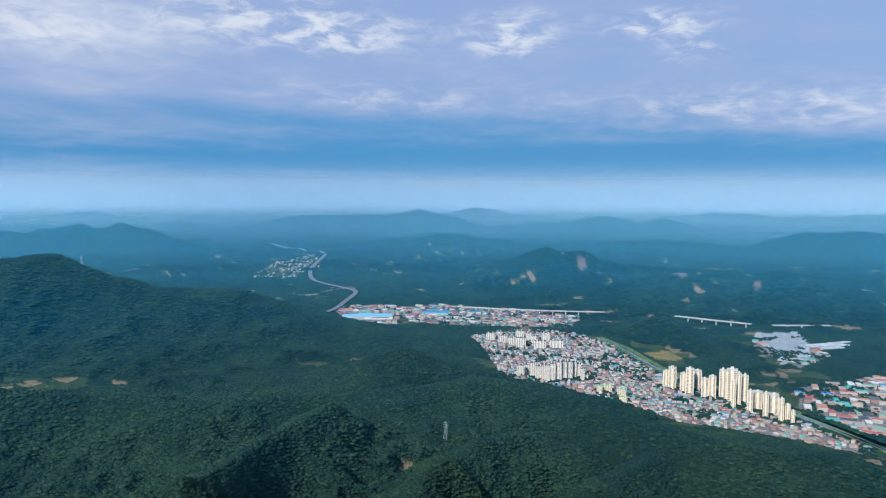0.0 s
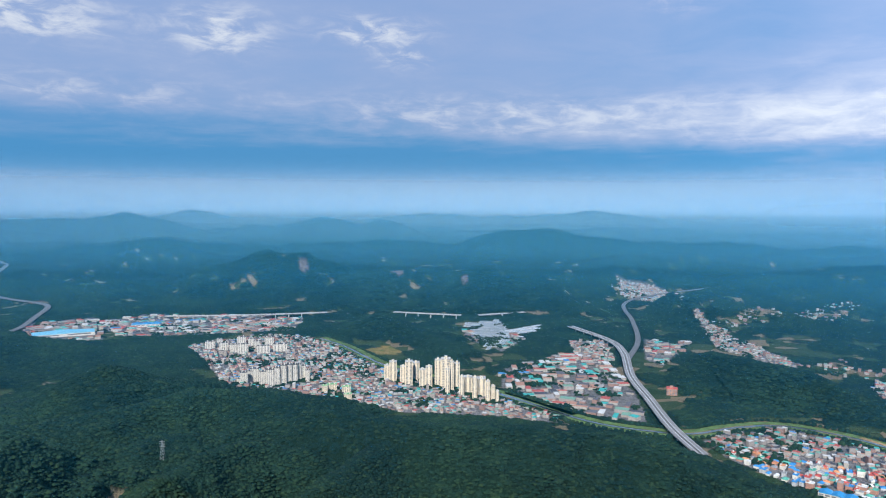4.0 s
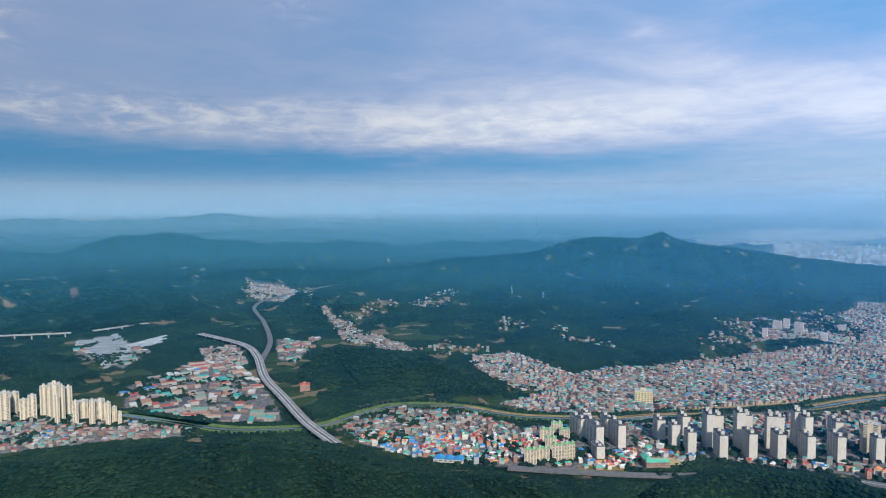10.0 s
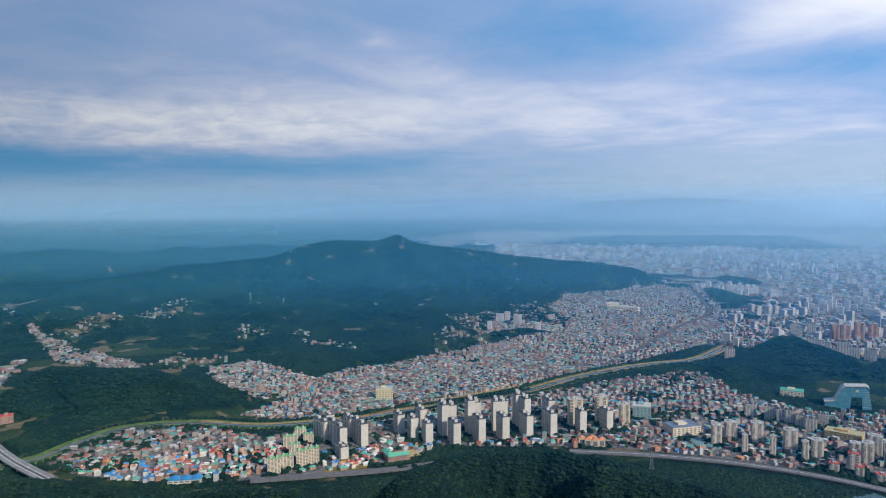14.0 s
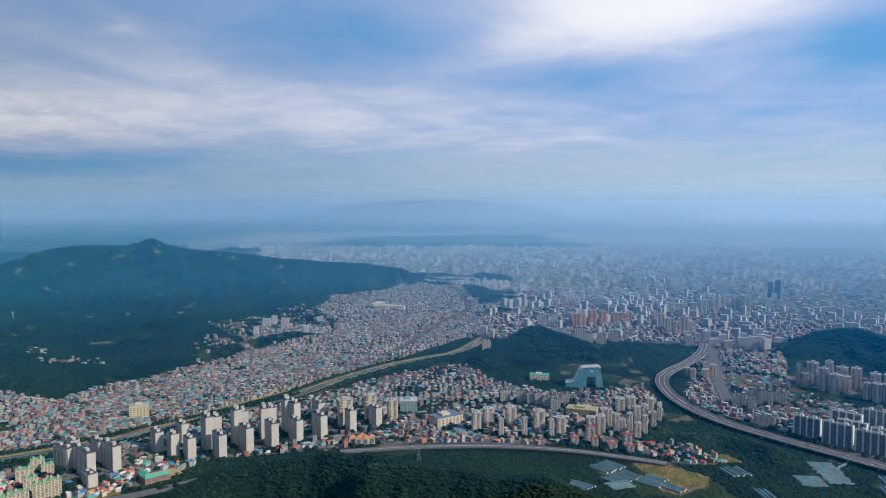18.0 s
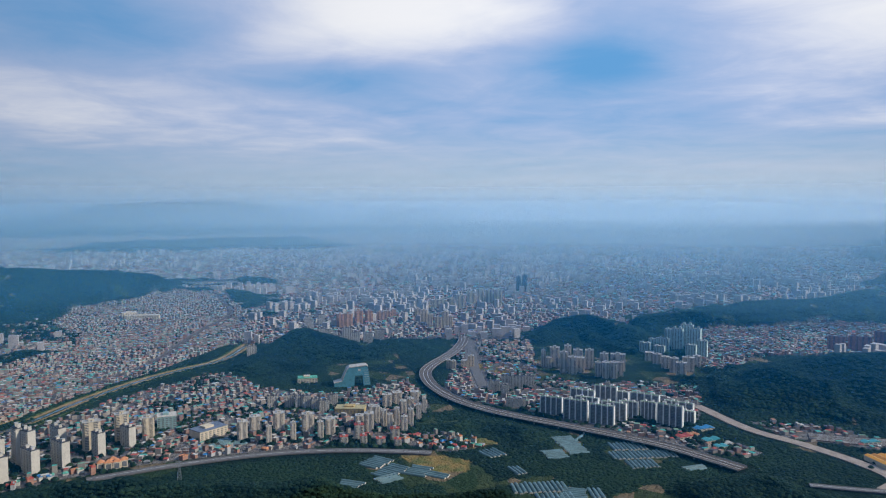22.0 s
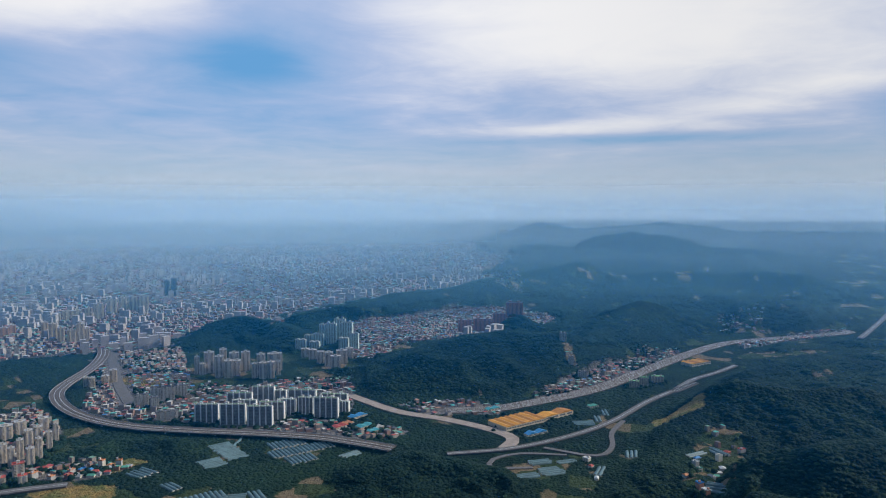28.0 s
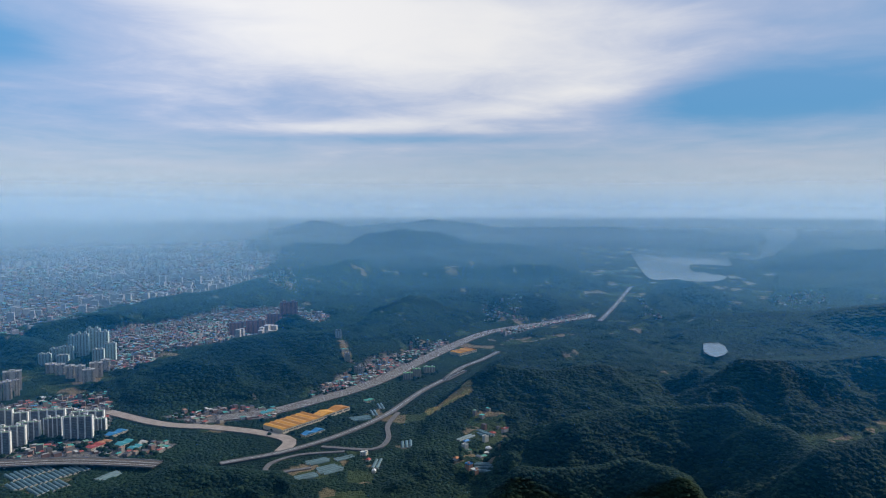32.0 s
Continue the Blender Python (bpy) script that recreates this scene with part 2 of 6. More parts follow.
# ---- plan: hills ----
ridge(620, (-32.0, 12000, 12), (-31.7, 12000, 12), (-29.7, 12000, 132), (-27.3, 12000, 205), (-26.0, 12000, 213), (-24.6, 12000, 117), (-23.7, 12000, 29), (-22.7, 12000, 12))
ridge(800, (-25.2, 15500, 120), (-24.0, 15500, 176), (-22.0, 15500, 118), (-20.6, 15500, 60), (-18.5, 15500, 71), (-17.6, 15500, 12), (-15.4, 15500, 12), (-13.7, 15500, 12))
ridge(400, (-32.0, 5300, 188), (-30.5, 5222, 178), (-29.0, 5144, 211), (-27.2, 5066, 237), (-25.8, 4988, 192), (-24.6, 4911, 250), (-22.6, 4833, 220), (-21.4, 4755, 176), (-18.5, 4677, 95), (-15.2, 4600, 12))
ridge(237, (-34.7, 2440, 234), (-32.1, 2391, 252), (-29.0, 2342, 254), (-26.6, 2293, 212), (-22.4, 2243, 163), (-15.9, 2201, 135), (-12.1, 2157, 94), (-8.5, 2112, 55), (-4.0, 2048, 27), (0.6, 1959, 22))
ridge(151, (-8.6, 1466, 49), (-6.1, 1468, 80), (-3.6, 1470, 106), (-0.8, 1472, 80), (2.0, 1474, 60))
ridge(106, (-34.4, 1311, 124), (-27.3, 1282, 98), (-21.6, 1214, 87), (-15.3, 1265, 70), (-8.6, 1289, 57), (-3.1, 1302, 63), (3.3, 1355, 70), (7.5, 1347, 61), (12.0, 1319, 48))
ridge(72, (-20.5, 776, 125), (-15.4, 923, 101), (-9.1, 1121, 93))
ridge(84, (-4.2, 682, 124), (0.5, 830, 116), (6.6, 959, 97), (11.1, 961, 83))
ridge(72, (12.0, 803, 92), (16.4, 942, 89), (21.8, 1033, 81), (27.2, 1065, 80))
ridge(72, (-11.5, 418, 244), (-5.1, 408, 244), (0.5, 419, 242), (12.0, 420, 238))
ridge(240, (0.2, 3200, 34), (3.1, 3200, 128), (5.5, 3200, 150), (7.0, 3200, 192), (8.1, 3200, 210), (9.3, 3200, 181), (10.9, 3200, 195), (12.1, 3200, 164), (14.0, 3200, 134), (14.9, 3200, 106))
ridge(200, (14.9, 2980, 109), (16.9, 2980, 124), (19.1, 2980, 130), (20.8, 2980, 116), (22.1, 2980, 93), (24.7, 2980, 143), (25.5, 2980, 149), (27.5, 2980, 119), (29.7, 2980, 111))
ridge(378, (-8.9, 3314, 22), (-3.9, 4533, 86), (-1.2, 4549, 142), (2.0, 4567, 141), (4.7, 4475, 69))
ridge(520, (-22.0, 7500, 111), (-21.2, 7500, 143), (-19.7, 7500, 153), (-18.7, 7500, 101), (-16.3, 7500, 93), (-13.4, 7500, 213), (-10.0, 7500, 260), (-7.6, 7500, 249), (-4.8, 7500, 244), (-2.9, 7500, 275), (-2.0, 7500, 329), (-1.0, 7500, 294), (0.7, 7500, 259), (2.9, 7500, 154), (4.9, 7500, 55))
ridge(430, (4.7, 6500, 113), (6.6, 6500, 213), (9.7, 6500, 231), (12.5, 6500, 275), (13.9, 6500, 242), (15.2, 6500, 204), (16.8, 6500, 261), (17.9, 6500, 238), (19.2, 6500, 187), (21.0, 6500, 94))
ridge(800, (-0.3, 13500, 101), (0.6, 13500, 145), (2.3, 13500, 233), (4.2, 13500, 193), (6.4, 13500, 69))
ridge(800, (17.7, 13000, 51), (18.8, 13000, 133), (21.3, 13000, 189), (22.8, 13000, 174), (25.0, 13000, 134), (27.3, 13000, 170), (28.8, 13000, 104), (31.8, 13000, 91))
ridge(330, (22.2, 5300, 31), (23.0, 5300, 80), (25.0, 5300, 171), (27.2, 5300, 236), (28.5, 5300, 221), (30.1, 5300, 214), (31.8, 5300, 197))
ridge(330, (27.6, 5200, 227), (31.2, 5200, 197), (34.5, 5200, 160), (37.5, 5200, 125), (40.4, 5200, 44))
ridge(86, (11.6, 2138, 33), (13.6, 2192, 72), (16.4, 2195, 76), (20.0, 2096, 42), (22.8, 1882, 22))
ridge(84, (40.6, 1638, 44), (42.2, 1742, 81), (45.9, 1692, 70), (49.5, 1642, 67), (53.1, 1551, 54))
ridge(297, (34.2, 3150, 22), (39.5, 4182, 33), (45.0, 4428, 24), (50.5, 4795, 49), (55.1, 5048, 119), (59.5, 5063, 110), (62.0, 4831, 56))
ridge(800, (16.3, 12800, 87), (18.8, 12800, 169), (21.3, 12800, 190), (23.6, 12800, 158), (29.3, 12800, 69), (33.5, 12800, 239), (36.6, 12800, 167), (42.4, 12800, 12), (50.6, 12800, 80), (53.7, 12800, 41), (60.3, 12800, 12))
ridge(260, (32.6, 4200, 58), (36.1, 4200, 113), (38.3, 4200, 124), (40.6, 4200, 139), (43.3, 4200, 108), (46.9, 4200, 47))
ridge(280, (47.8, 4700, 12), (50.1, 4700, 34), (52.8, 4700, 99), (55.1, 4700, 148), (56.8, 4700, 120), (58.6, 4700, 151), (60.7, 4700, 139))
ridge(468, (51.8, 3875, 121), (58.8, 3776, 161), (61.1, 3666, 220), (64.3, 3671, 247), (67.0, 3676, 246), (68.6, 3678, 272), (70.6, 3681, 231), (74.7, 3686, 199), (79.1, 3633, 167), (81.7, 3601, 152))
ridge(207, (80.9, 3601, 158), (83.4, 3557, 147), (87.5, 3503, 128), (90.7, 3413, 107))
ridge(172, (40.1, 2751, 92), (45.9, 2651, 58), (50.9, 2549, 31), (55.2, 2661, 37))
ridge(136, (57.0, 2881, 60), (58.7, 2288, 40), (63.3, 1945, 22), (66.0, 1763, 22))
ridge(136, (71.5, 2840, 58), (71.5, 2242, 43), (70.2, 2028, 29), (68.8, 1829, 22))
ridge(93, (75.2, 2030, 48), (79.6, 2192, 50), (82.2, 2139, 46))
ridge(990, (28.3, 12650, 138), (33.9, 12650, 252), (37.8, 12650, 166), (42.3, 11583, 43), (53.6, 12650, 81), (59.5, 9174, 33))
ridge(1080, (79.1, 17250, 274), (85.0, 17250, 587), (93.2, 17250, 613), (98.4, 17250, 405))
ridge(810, (102.0, 17250, 162), (106.0, 17250, 463), (110.4, 17250, 241))
ridge(315, (84.1, 8050, 95), (91.4, 8050, 115), (98.1, 8050, 121))
ridge(72, (11.6, 1030, 118), (16.3, 1002, 118), (20.6, 983, 108), (25.8, 994, 106), (30.4, 1025, 92), (35.7, 1037, 89), (41.2, 998, 83), (45.0, 948, 83), (48.1, 889, 87), (52.9, 829, 93))
ridge(61, (34.4, 906, 126), (41.5, 888, 115), (45.5, 838, 108), (54.0, 849, 94), (60.4, 820, 93))
ridge(70, (69.2, 851, 89), (72.5, 892, 100), (76.1, 922, 105), (80.6, 922, 107), (84.5, 892, 111), (88.3, 842, 113))
ridge(61, (85.1, 842, 115), (91.5, 842, 110), (98.5, 822, 107), (104.5, 792, 99), (114.2, 772, 105))
ridge(44, (86.5, 1222, 22), (89.7, 1271, 22), (93.4, 1208, 22))
ridge(50, (108.9, 1243, 22), (111.9, 1364, 22), (116.1, 1301, 30))
ridge(86, (93.4, 1791, 22), (96.2, 2003, 70), (98.5, 2057, 79), (101.0, 2025, 55), (103.5, 1993, 36), (106.6, 2057, 51), (109.2, 2079, 52))
ridge(79, (117.5, 2196, 27), (118.9, 2304, 61), (121.1, 2336, 72), (123.8, 2281, 63), (124.7, 2195, 52))
ridge(72, (125.4, 2411, 65), (128.5, 2518, 71), (130.7, 2517, 70))
ridge(79, (128.9, 2086, 50), (133.0, 2300, 58), (136.7, 2438, 70), (140.3, 2567, 89), (143.1, 2456, 71))
ridge(207, (132.5, 2681, 69), (135.7, 2899, 87), (138.9, 3119, 101), (142.1, 3284, 99), (145.7, 3675, 109), (149.2, 4245, 133), (152.2, 4354, 141), (155.2, 4231, 103), (158.8, 4108, 90), (163.8, 3880, 91))
ridge(144, (130.7, 1569, 42), (133.0, 1641, 64), (135.8, 1704, 89), (138.5, 1745, 105), (141.7, 1786, 109), (145.8, 1816, 100), (149.3, 1919, 92), (151.6, 2236, 86), (153.2, 2665, 89))
ridge(234, (146.7, 2671, 45), (151.0, 2886, 91), (157.3, 2878, 94), (163.2, 2769, 102))
ridge(430, (139.7, 8500, 18), (142.3, 8500, 164), (143.4, 8500, 223), (144.6, 8500, 262), (146.0, 8500, 221), (147.1, 8500, 173), (148.9, 8500, 186), (151.2, 8500, 212), (154.1, 8500, 278), (155.7, 8500, 244), (158.0, 8500, 217), (159.3, 8500, 171), (162.0, 8500, 171), (169.1, 8500, 176), (172.4, 8500, 102))
ridge(300, (147.1, 5700, 73), (148.9, 5700, 180), (152.1, 5700, 229), (153.9, 5700, 237), (155.7, 5700, 196), (157.1, 5700, 138), (159.3, 5700, 115), (161.6, 5700, 107), (164.3, 5700, 12), (167.4, 5700, 12))
ridge(153, (169.7, 2877, 59), (173.0, 3097, 108), (174.7, 3097, 94), (177.5, 2987, 58))
ridge(108, (179.2, 1603, 120), (181.0, 1685, 135), (182.8, 1769, 139), (184.6, 1831, 145), (188.2, 1915, 168))
ridge(216, (177.1, 2338, 90), (182.1, 2445, 91), (187.2, 2552, 124))
ridge(158, (160.3, 1810, 65), (164.9, 1915, 66), (168.5, 1915, 57))
ridge(112, (152.2, 1173, 43), (157.2, 1479, 92), (162.7, 1479, 72), (167.6, 1561, 73))
ridge(95, (165.5, 1071, 99), (169.5, 1142, 97), (173.7, 1172, 102), (177.4, 1172, 112), (181.3, 1071, 112), (183.9, 940, 119))
ridge(72, (161.4, 819, 111), (166.0, 839, 112), (170.0, 869, 118), (174.3, 809, 126))
ridge(89, (183.5, 889, 146), (187.3, 990, 149), (191.7, 990, 170))
ridge(50, (130.3, 1054, 25), (133.8, 1095, 34), (137.2, 1104, 38), (141.3, 1073, 46))
ridge(54, (174.6, 4817, 23), (177.0, 4669, 23))
ridge(540, (172.5, 8616, 147), (175.7, 7942, 131), (178.9, 7414, 108), (179.5, 7284, 63))
ridge(180, (178.9, 5044, 30), (181.9, 5163, 93), (187.0, 5163, 141))
ridge(63, (177.8, 5044, 40), (179.7, 5044, 55))
ridge(630, (182.2, 9200, 39), (184.7, 10350, 81), (188.0, 10350, 172))

# ---- plan: towns ----
town("mixed", (1.98, 2111), (3.82, 1815), (5.19, 1591), (9.74, 1513), (14.19, 1446), (18.48, 1378), (26.44, 1356), (32.41, 1320), (32.36, 1459), (27.13, 1509), (17.58, 1775), (14.14, 1996), (11.94, 2158), (7.91, 2242))
town("works", (-4.44, 2635), (-2.16, 2321), (2.90, 2302), (10.16, 2306), (11.05, 2513), (5.19, 2640), (-0.31, 2726))
town("works", (26.92, 1743), (31.91, 1963), (35.02, 1877), (37.66, 1561), (38.55, 1365), (33.74, 1391), (26.92, 1556))
town("works", (23.71, 2279), (26.46, 2426), (28.74, 2151), (26.92, 1941), (24.16, 2094))
town("mixed", (35.83, 3758), (40.49, 3372), (42.17, 2599), (44.60, 2312), (43.00, 2286), (40.51, 2919), (36.27, 3200))
town("mixed", (41.68, 1327), (45.87, 1418), (52.80, 1402), (57.80, 1299), (56.02, 1101), (50.49, 1127), (44.92, 1205))
town("dense", (53.71, 1907), (57.31, 1926), (61.70, 1717), (61.72, 1564), (58.22, 1590), (54.17, 1759))
town("dense", (55.99, 1454), (60.42, 1546), (66.32, 1732), (72.54, 1971), (78.44, 2086), (78.55, 1620), (68.79, 1449), (59.56, 1392))
town("dense", (60.80, 1699), (65.96, 1785), (72.31, 1858), (77.22, 2074), (81.78, 2312), (82.47, 2513), (80.19, 2825), (82.25, 3122), (86.10, 3313), (89.13, 3593), (92.31, 3661), (95.22, 2467), (86.09, 1895), (73.14, 1526), (64.65, 1447), (60.75, 1515))
town("blocks", (65.84, 1329), (73.12, 1411), (86.08, 1740), (91.43, 1855), (95.98, 1664), (100.43, 1590), (106.73, 1698), (108.39, 1484), (106.42, 1289), (98.28, 1236), (86.07, 1238), (73.07, 1212))
town("mixed", (56.02, 1101), (57.80, 1289), (68.80, 1401), (78.57, 1549), (78.63, 1371), (68.88, 1149), (60.49, 1084))
town("blocks", (111.07, 2245), (116.59, 2197), (117.53, 1611), (129.64, 1597), (129.68, 1452), (119.39, 1414), (111.98, 1514), (109.68, 1612))
town("mixed", (118.46, 1412), (126.62, 1405), (134.34, 1304), (132.70, 1260), (126.20, 1297), (119.39, 1376))
town("dense", (128.48, 2054), (130.31, 2263), (129.48, 2459), (132.58, 2559), (137.62, 2780), (142.20, 2877), (146.06, 2566), (144.94, 2449), (142.22, 2466), (138.56, 2257), (135.80, 2215), (133.04, 2108), (132.13, 1964), (130.30, 1897))
town("mixed", (130.99, 2892), (135.78, 3020), (139.21, 3386), (139.08, 3197), (135.78, 2886), (132.13, 2780))
town("works", (-8.52, 2711), (-3.98, 2717), (-3.72, 2303), (-8.54, 2302))
town("mixed", (159.44, 2360), (163.07, 2550), (166.62, 2782), (166.72, 2670), (163.08, 2420), (159.91, 2240))
town("dense", (53.57, 1849), (56.81, 1950), (60.03, 1782), (61.87, 1658), (60.95, 1565), (56.79, 1561), (54.04, 1783))
town("mixed", (117.80, 1755), (121.00, 1700), (125.50, 1735), (129.50, 1720), (129.60, 1590), (123.00, 1610), (117.60, 1600))
town("hamlet", (77.48, 2587), (80.23, 2705), (82.91, 2435), (82.55, 2327), (80.25, 2461), (77.89, 2445))
town("hamlet", (71.25, 2114), (72.95, 2238), (74.25, 1929), (71.70, 1839))
town("hamlet", (55.45, 2379), (57.29, 2377), (57.29, 2289), (55.91, 2269))
town("hamlet", (60.04, 2270), (61.41, 2273), (61.41, 2154), (60.27, 2152))
town("hamlet", (72.08, 2512), (75.02, 2615), (75.46, 2252), (72.94, 2322))
town("hamlet", (77.66, 2840), (79.44, 2797), (79.46, 2623), (77.88, 2594))
town("mixed", (105.53, 1296), (110.13, 1286), (112.91, 1221), (110.12, 1194), (106.43, 1231))
town("mixed", (133.06, 1488), (137.22, 1508), (142.31, 1474), (141.40, 1410), (135.83, 1404))
town("mixed", (144.12, 1571), (149.02, 1821), (155.41, 2189), (155.43, 2026), (149.49, 1677), (145.04, 1505))
town("hamlet", (48.72, 2623), (52.14, 3181), (52.64, 2982), (49.97, 2564))
town("hamlet", (55.57, 2312), (58.02, 2313), (58.46, 2214), (56.00, 2214))
town("hamlet", (60.49, 2108), (65.53, 2074), (65.98, 1987), (61.39, 2025))
town("hamlet", (71.96, 2247), (73.78, 2253), (76.28, 2121), (75.83, 2017), (72.42, 2061))
town("hamlet", (71.50, 1962), (74.24, 1943), (75.15, 1807), (72.42, 1830))
town("hamlet", (78.26, 2779), (79.58, 2870), (82.62, 2580), (80.90, 2498))
town("hamlet", (85.12, 3181), (87.58, 3266), (88.00, 2949), (85.55, 2874))
town("hamlet", (50.74, 2033), (55.09, 2046), (55.08, 1939), (51.15, 1916))
town("hamlet", (42.17, 2489), (47.63, 2730), (51.93, 3197), (52.28, 3071), (48.02, 2599), (42.99, 2339))
town("mixed", (42.59, 2362), (44.99, 2302), (49.21, 2005), (48.48, 1944), (43.43, 2142))
town("hamlet", (49.57, 2002), (52.04, 2164), (52.07, 1981), (49.95, 1908))
town("mixed", (32.36, 2126), (35.01, 2146), (35.90, 1884), (32.81, 1862))
town("works", (38.14, 2226), (40.40, 2167), (41.78, 2255), (39.46, 1857), (38.11, 1934))
town("hamlet", (151.16, 2074), (154.16, 2109), (154.61, 1895), (152.08, 1803))
town("hamlet", (146.11, 1842), (147.23, 1815), (148.81, 1724), (148.15, 1661))
town("hamlet", (158.19, 2663), (160.93, 2727), (161.34, 2537), (158.61, 2478))
town("hamlet", (157.23, 1338), (160.00, 1326), (160.50, 1136), (157.29, 1030), (155.88, 1076))
town("hamlet", (147.08, 1200), (150.30, 1166), (149.38, 1044), (147.08, 1048))
town("hamlet", (179.40, 3240), (183.44, 3386), (183.63, 3186), (180.17, 3034))
town("hamlet", (158.05, 2702), (161.24, 2696), (161.25, 2497), (158.52, 2480))
town("hamlet", (170.50, 2975), (172.65, 2573), (172.25, 2388), (170.53, 2601))
town("hamlet", (140.81, 3451), (142.86, 3468), (143.55, 3126), (141.28, 3109))
town("hamlet", (-15.07, 3568), (-12.89, 4117), (-10.24, 4362), (-9.81, 3757), (-12.91, 3417))
town("hamlet", (35.31, 3450), (37.76, 3537), (38.65, 3236), (35.96, 3141))
town("gold", (15.78, 1982), (17.76, 2018), (19.02, 1918), (16.30, 1902))
town("gold", (62.38, 1103), (63.53, 1157), (65.38, 1183), (66.53, 1167), (66.06, 1114), (63.51, 1092))
town("gold", (106.11, 1172), (108.81, 1180), (111.81, 1156), (111.36, 1098), (108.35, 1097))
town("gold", (111.14, 1867), (112.92, 1904), (116.53, 1789), (114.71, 1747))
town("gold", (153.28, 1425), (157.20, 1484), (157.44, 1406), (153.98, 1361))
town("gold", (110.42, 1253), (112.94, 1272), (114.08, 1239), (111.12, 1208))

# ---- plan: streams, roads, water ----
STREAM = path((12.16, 2160), (14.14, 2028), (15.87, 1884), (17.58, 1775), (22.51, 1616), (27.13, 1509), (32.39, 1375))
STREAM_MID = path((26.69, 1513), (30.04, 1430), (33.96, 1350), (37.55, 1323), (41.68, 1327), (44.94, 1396), (48.19, 1443), (52.80, 1426), (57.79, 1368), (64.72, 1383), (68.80, 1430), (72.63, 1501), (78.55, 1620))
STREAM_CITY = path((64.62, 1366), (68.79, 1421), (73.13, 1471), (78.54, 1579), (82.21, 1710), (86.09, 1848), (89.14, 1941), (91.89, 2025), (93.70, 2197), (95.26, 2444))
HIGHWAY = path((42.57, 1223), (40.25, 1360), (38.52, 1545), (37.13, 1738), (36.54, 1996), (35.44, 2168), (32.35, 2389))
HIGHWAY_BRANCH = path((36.85, 1892), (37.61, 2171), (37.16, 2528), (36.50, 2938), (38.41, 3233), (42.92, 3649))
RAILWAY = path((110.84, 2520), (111.16, 2245), (110.38, 2050), (108.68, 1882), (108.08, 1785), (108.53, 1667), (110.14, 1552), (112.91, 1460), (117.08, 1391), (121.69, 1339), (126.65, 1290), (130.59, 1239), (132.72, 1211))
AVENUE = path((109.70, 2957), (110.71, 2522), (111.62, 2197), (112.08, 1841), (112.91, 1609))
BYPASS = path((82.42, 1198), (88.76, 1209), (95.24, 1216), (100.82, 1210), (105.39, 1195), (108.54, 1184))
BYPASS_WEST = path((56.68, 1091), (62.18, 1088), (67.78, 1099), (71.50, 1122))
VALLEY_ROAD = path((137.25, 1173), (142.35, 1205), (146.90, 1281), (150.43, 1393), (153.42, 1574), (156.72, 1764), (155.12, 1661), (156.36, 1784), (158.10, 1887), (159.47, 1995))
LINK_ROAD = path((129.38, 1564), (133.06, 1433), (136.76, 1377), (140.48, 1317), (142.57, 1263), (141.89, 1207))
RAIL_LINE = path((137.10, 1432), (140.60, 1446), (143.22, 1485), (149.05, 1638), (153.35, 1893), (157.45, 2220), (160.21, 2386), (166.45, 2666), (166.40, 2735))
LOOP_ROAD = path((151.31, 1406), (150.45, 1322), (150.48, 1243), (149.17, 1193), (145.10, 1218))
FARM_ROAD = path((144.21, 1122), (140.99, 1114), (140.98, 1153), (143.28, 1185), (146.93, 1189))
FAR_ROAD = path((167.52, 2589), (168.58, 2968), (169.83, 3719))
HILL_ROAD = path((-9.79, 2476), (-8.06, 2752), (-7.15, 3017), (-8.94, 3217), (-10.45, 3399), (-10.61, 3713), (-9.53, 4494), (-10.89, 5176), (-13.72, 5993))
TOWN_RAIL = path((92.14, 3294), (92.79, 2925), (91.02, 2614), (89.32, 2348), (88.02, 2156), (86.78, 2047), (84.95, 1941), (82.50, 1842))
VIADUCT_WEST = path((0.61, 2712), (7.01, 2650), (12.80, 2658))
VIADUCT_MID = path((18.13, 2649), (20.79, 2605), (23.56, 2572))
VIADUCT_EAST = path((25.02, 2579), (28.74, 2668))
RESERVOIR = path((169.76, 6363), (172.48, 7201), (175.16, 6683), (177.35, 6304), (178.88, 6881), (179.41, 9570), (179.21, 11479), (180.23, 15579), (181.06, 14153), (181.82, 9852), (180.94, 7422), (179.09, 6023), (177.75, 5811), (176.88, 6004), (177.18, 5235), (176.19, 5233), (174.38, 5242), (174.27, 4781), (175.41, 4629), (176.81, 4395), (175.83, 4097), (173.81, 4087), (172.55, 4138), (171.30, 4130), (170.42, 4933))
POND = path((175.27, 2117), (176.39, 2153), (177.01, 2023), (176.23, 1936), (175.33, 1996))

def smooth_line(pts, step=25.0):
    """A Catmull-Rom line through pts, resampled."""
    pts = np.asarray(pts, float)
    ext = np.vstack([2 * pts[0] - pts[1], pts, 2 * pts[-1] - pts[-2]])
    out = []
    for a, b, c, d in zip(ext[:-3], ext[1:-2], ext[2:-1], ext[3:]):
        for t in np.linspace(0, 1, max(2, int(np.hypot(*(c - b)[:2]) / step)), endpoint=False):
            out.append(0.5 * (2 * b + (c - a) * t + (2 * a - 5 * b + 4 * c - d) * t * t + (3 * b - a - 3 * c + d) * t ** 3))
    return np.array(out + [pts[-1]])


WAYS = [smooth_line(q, 60.0) for q in (HIGHWAY[1:], HIGHWAY_BRANCH, RAILWAY[:-2], FAR_ROAD, AVENUE, BYPASS, VALLEY_ROAD[1:], LINK_ROAD, RAIL_LINE, LOOP_ROAD, STREAM, STREAM_MID, STREAM_CITY)]


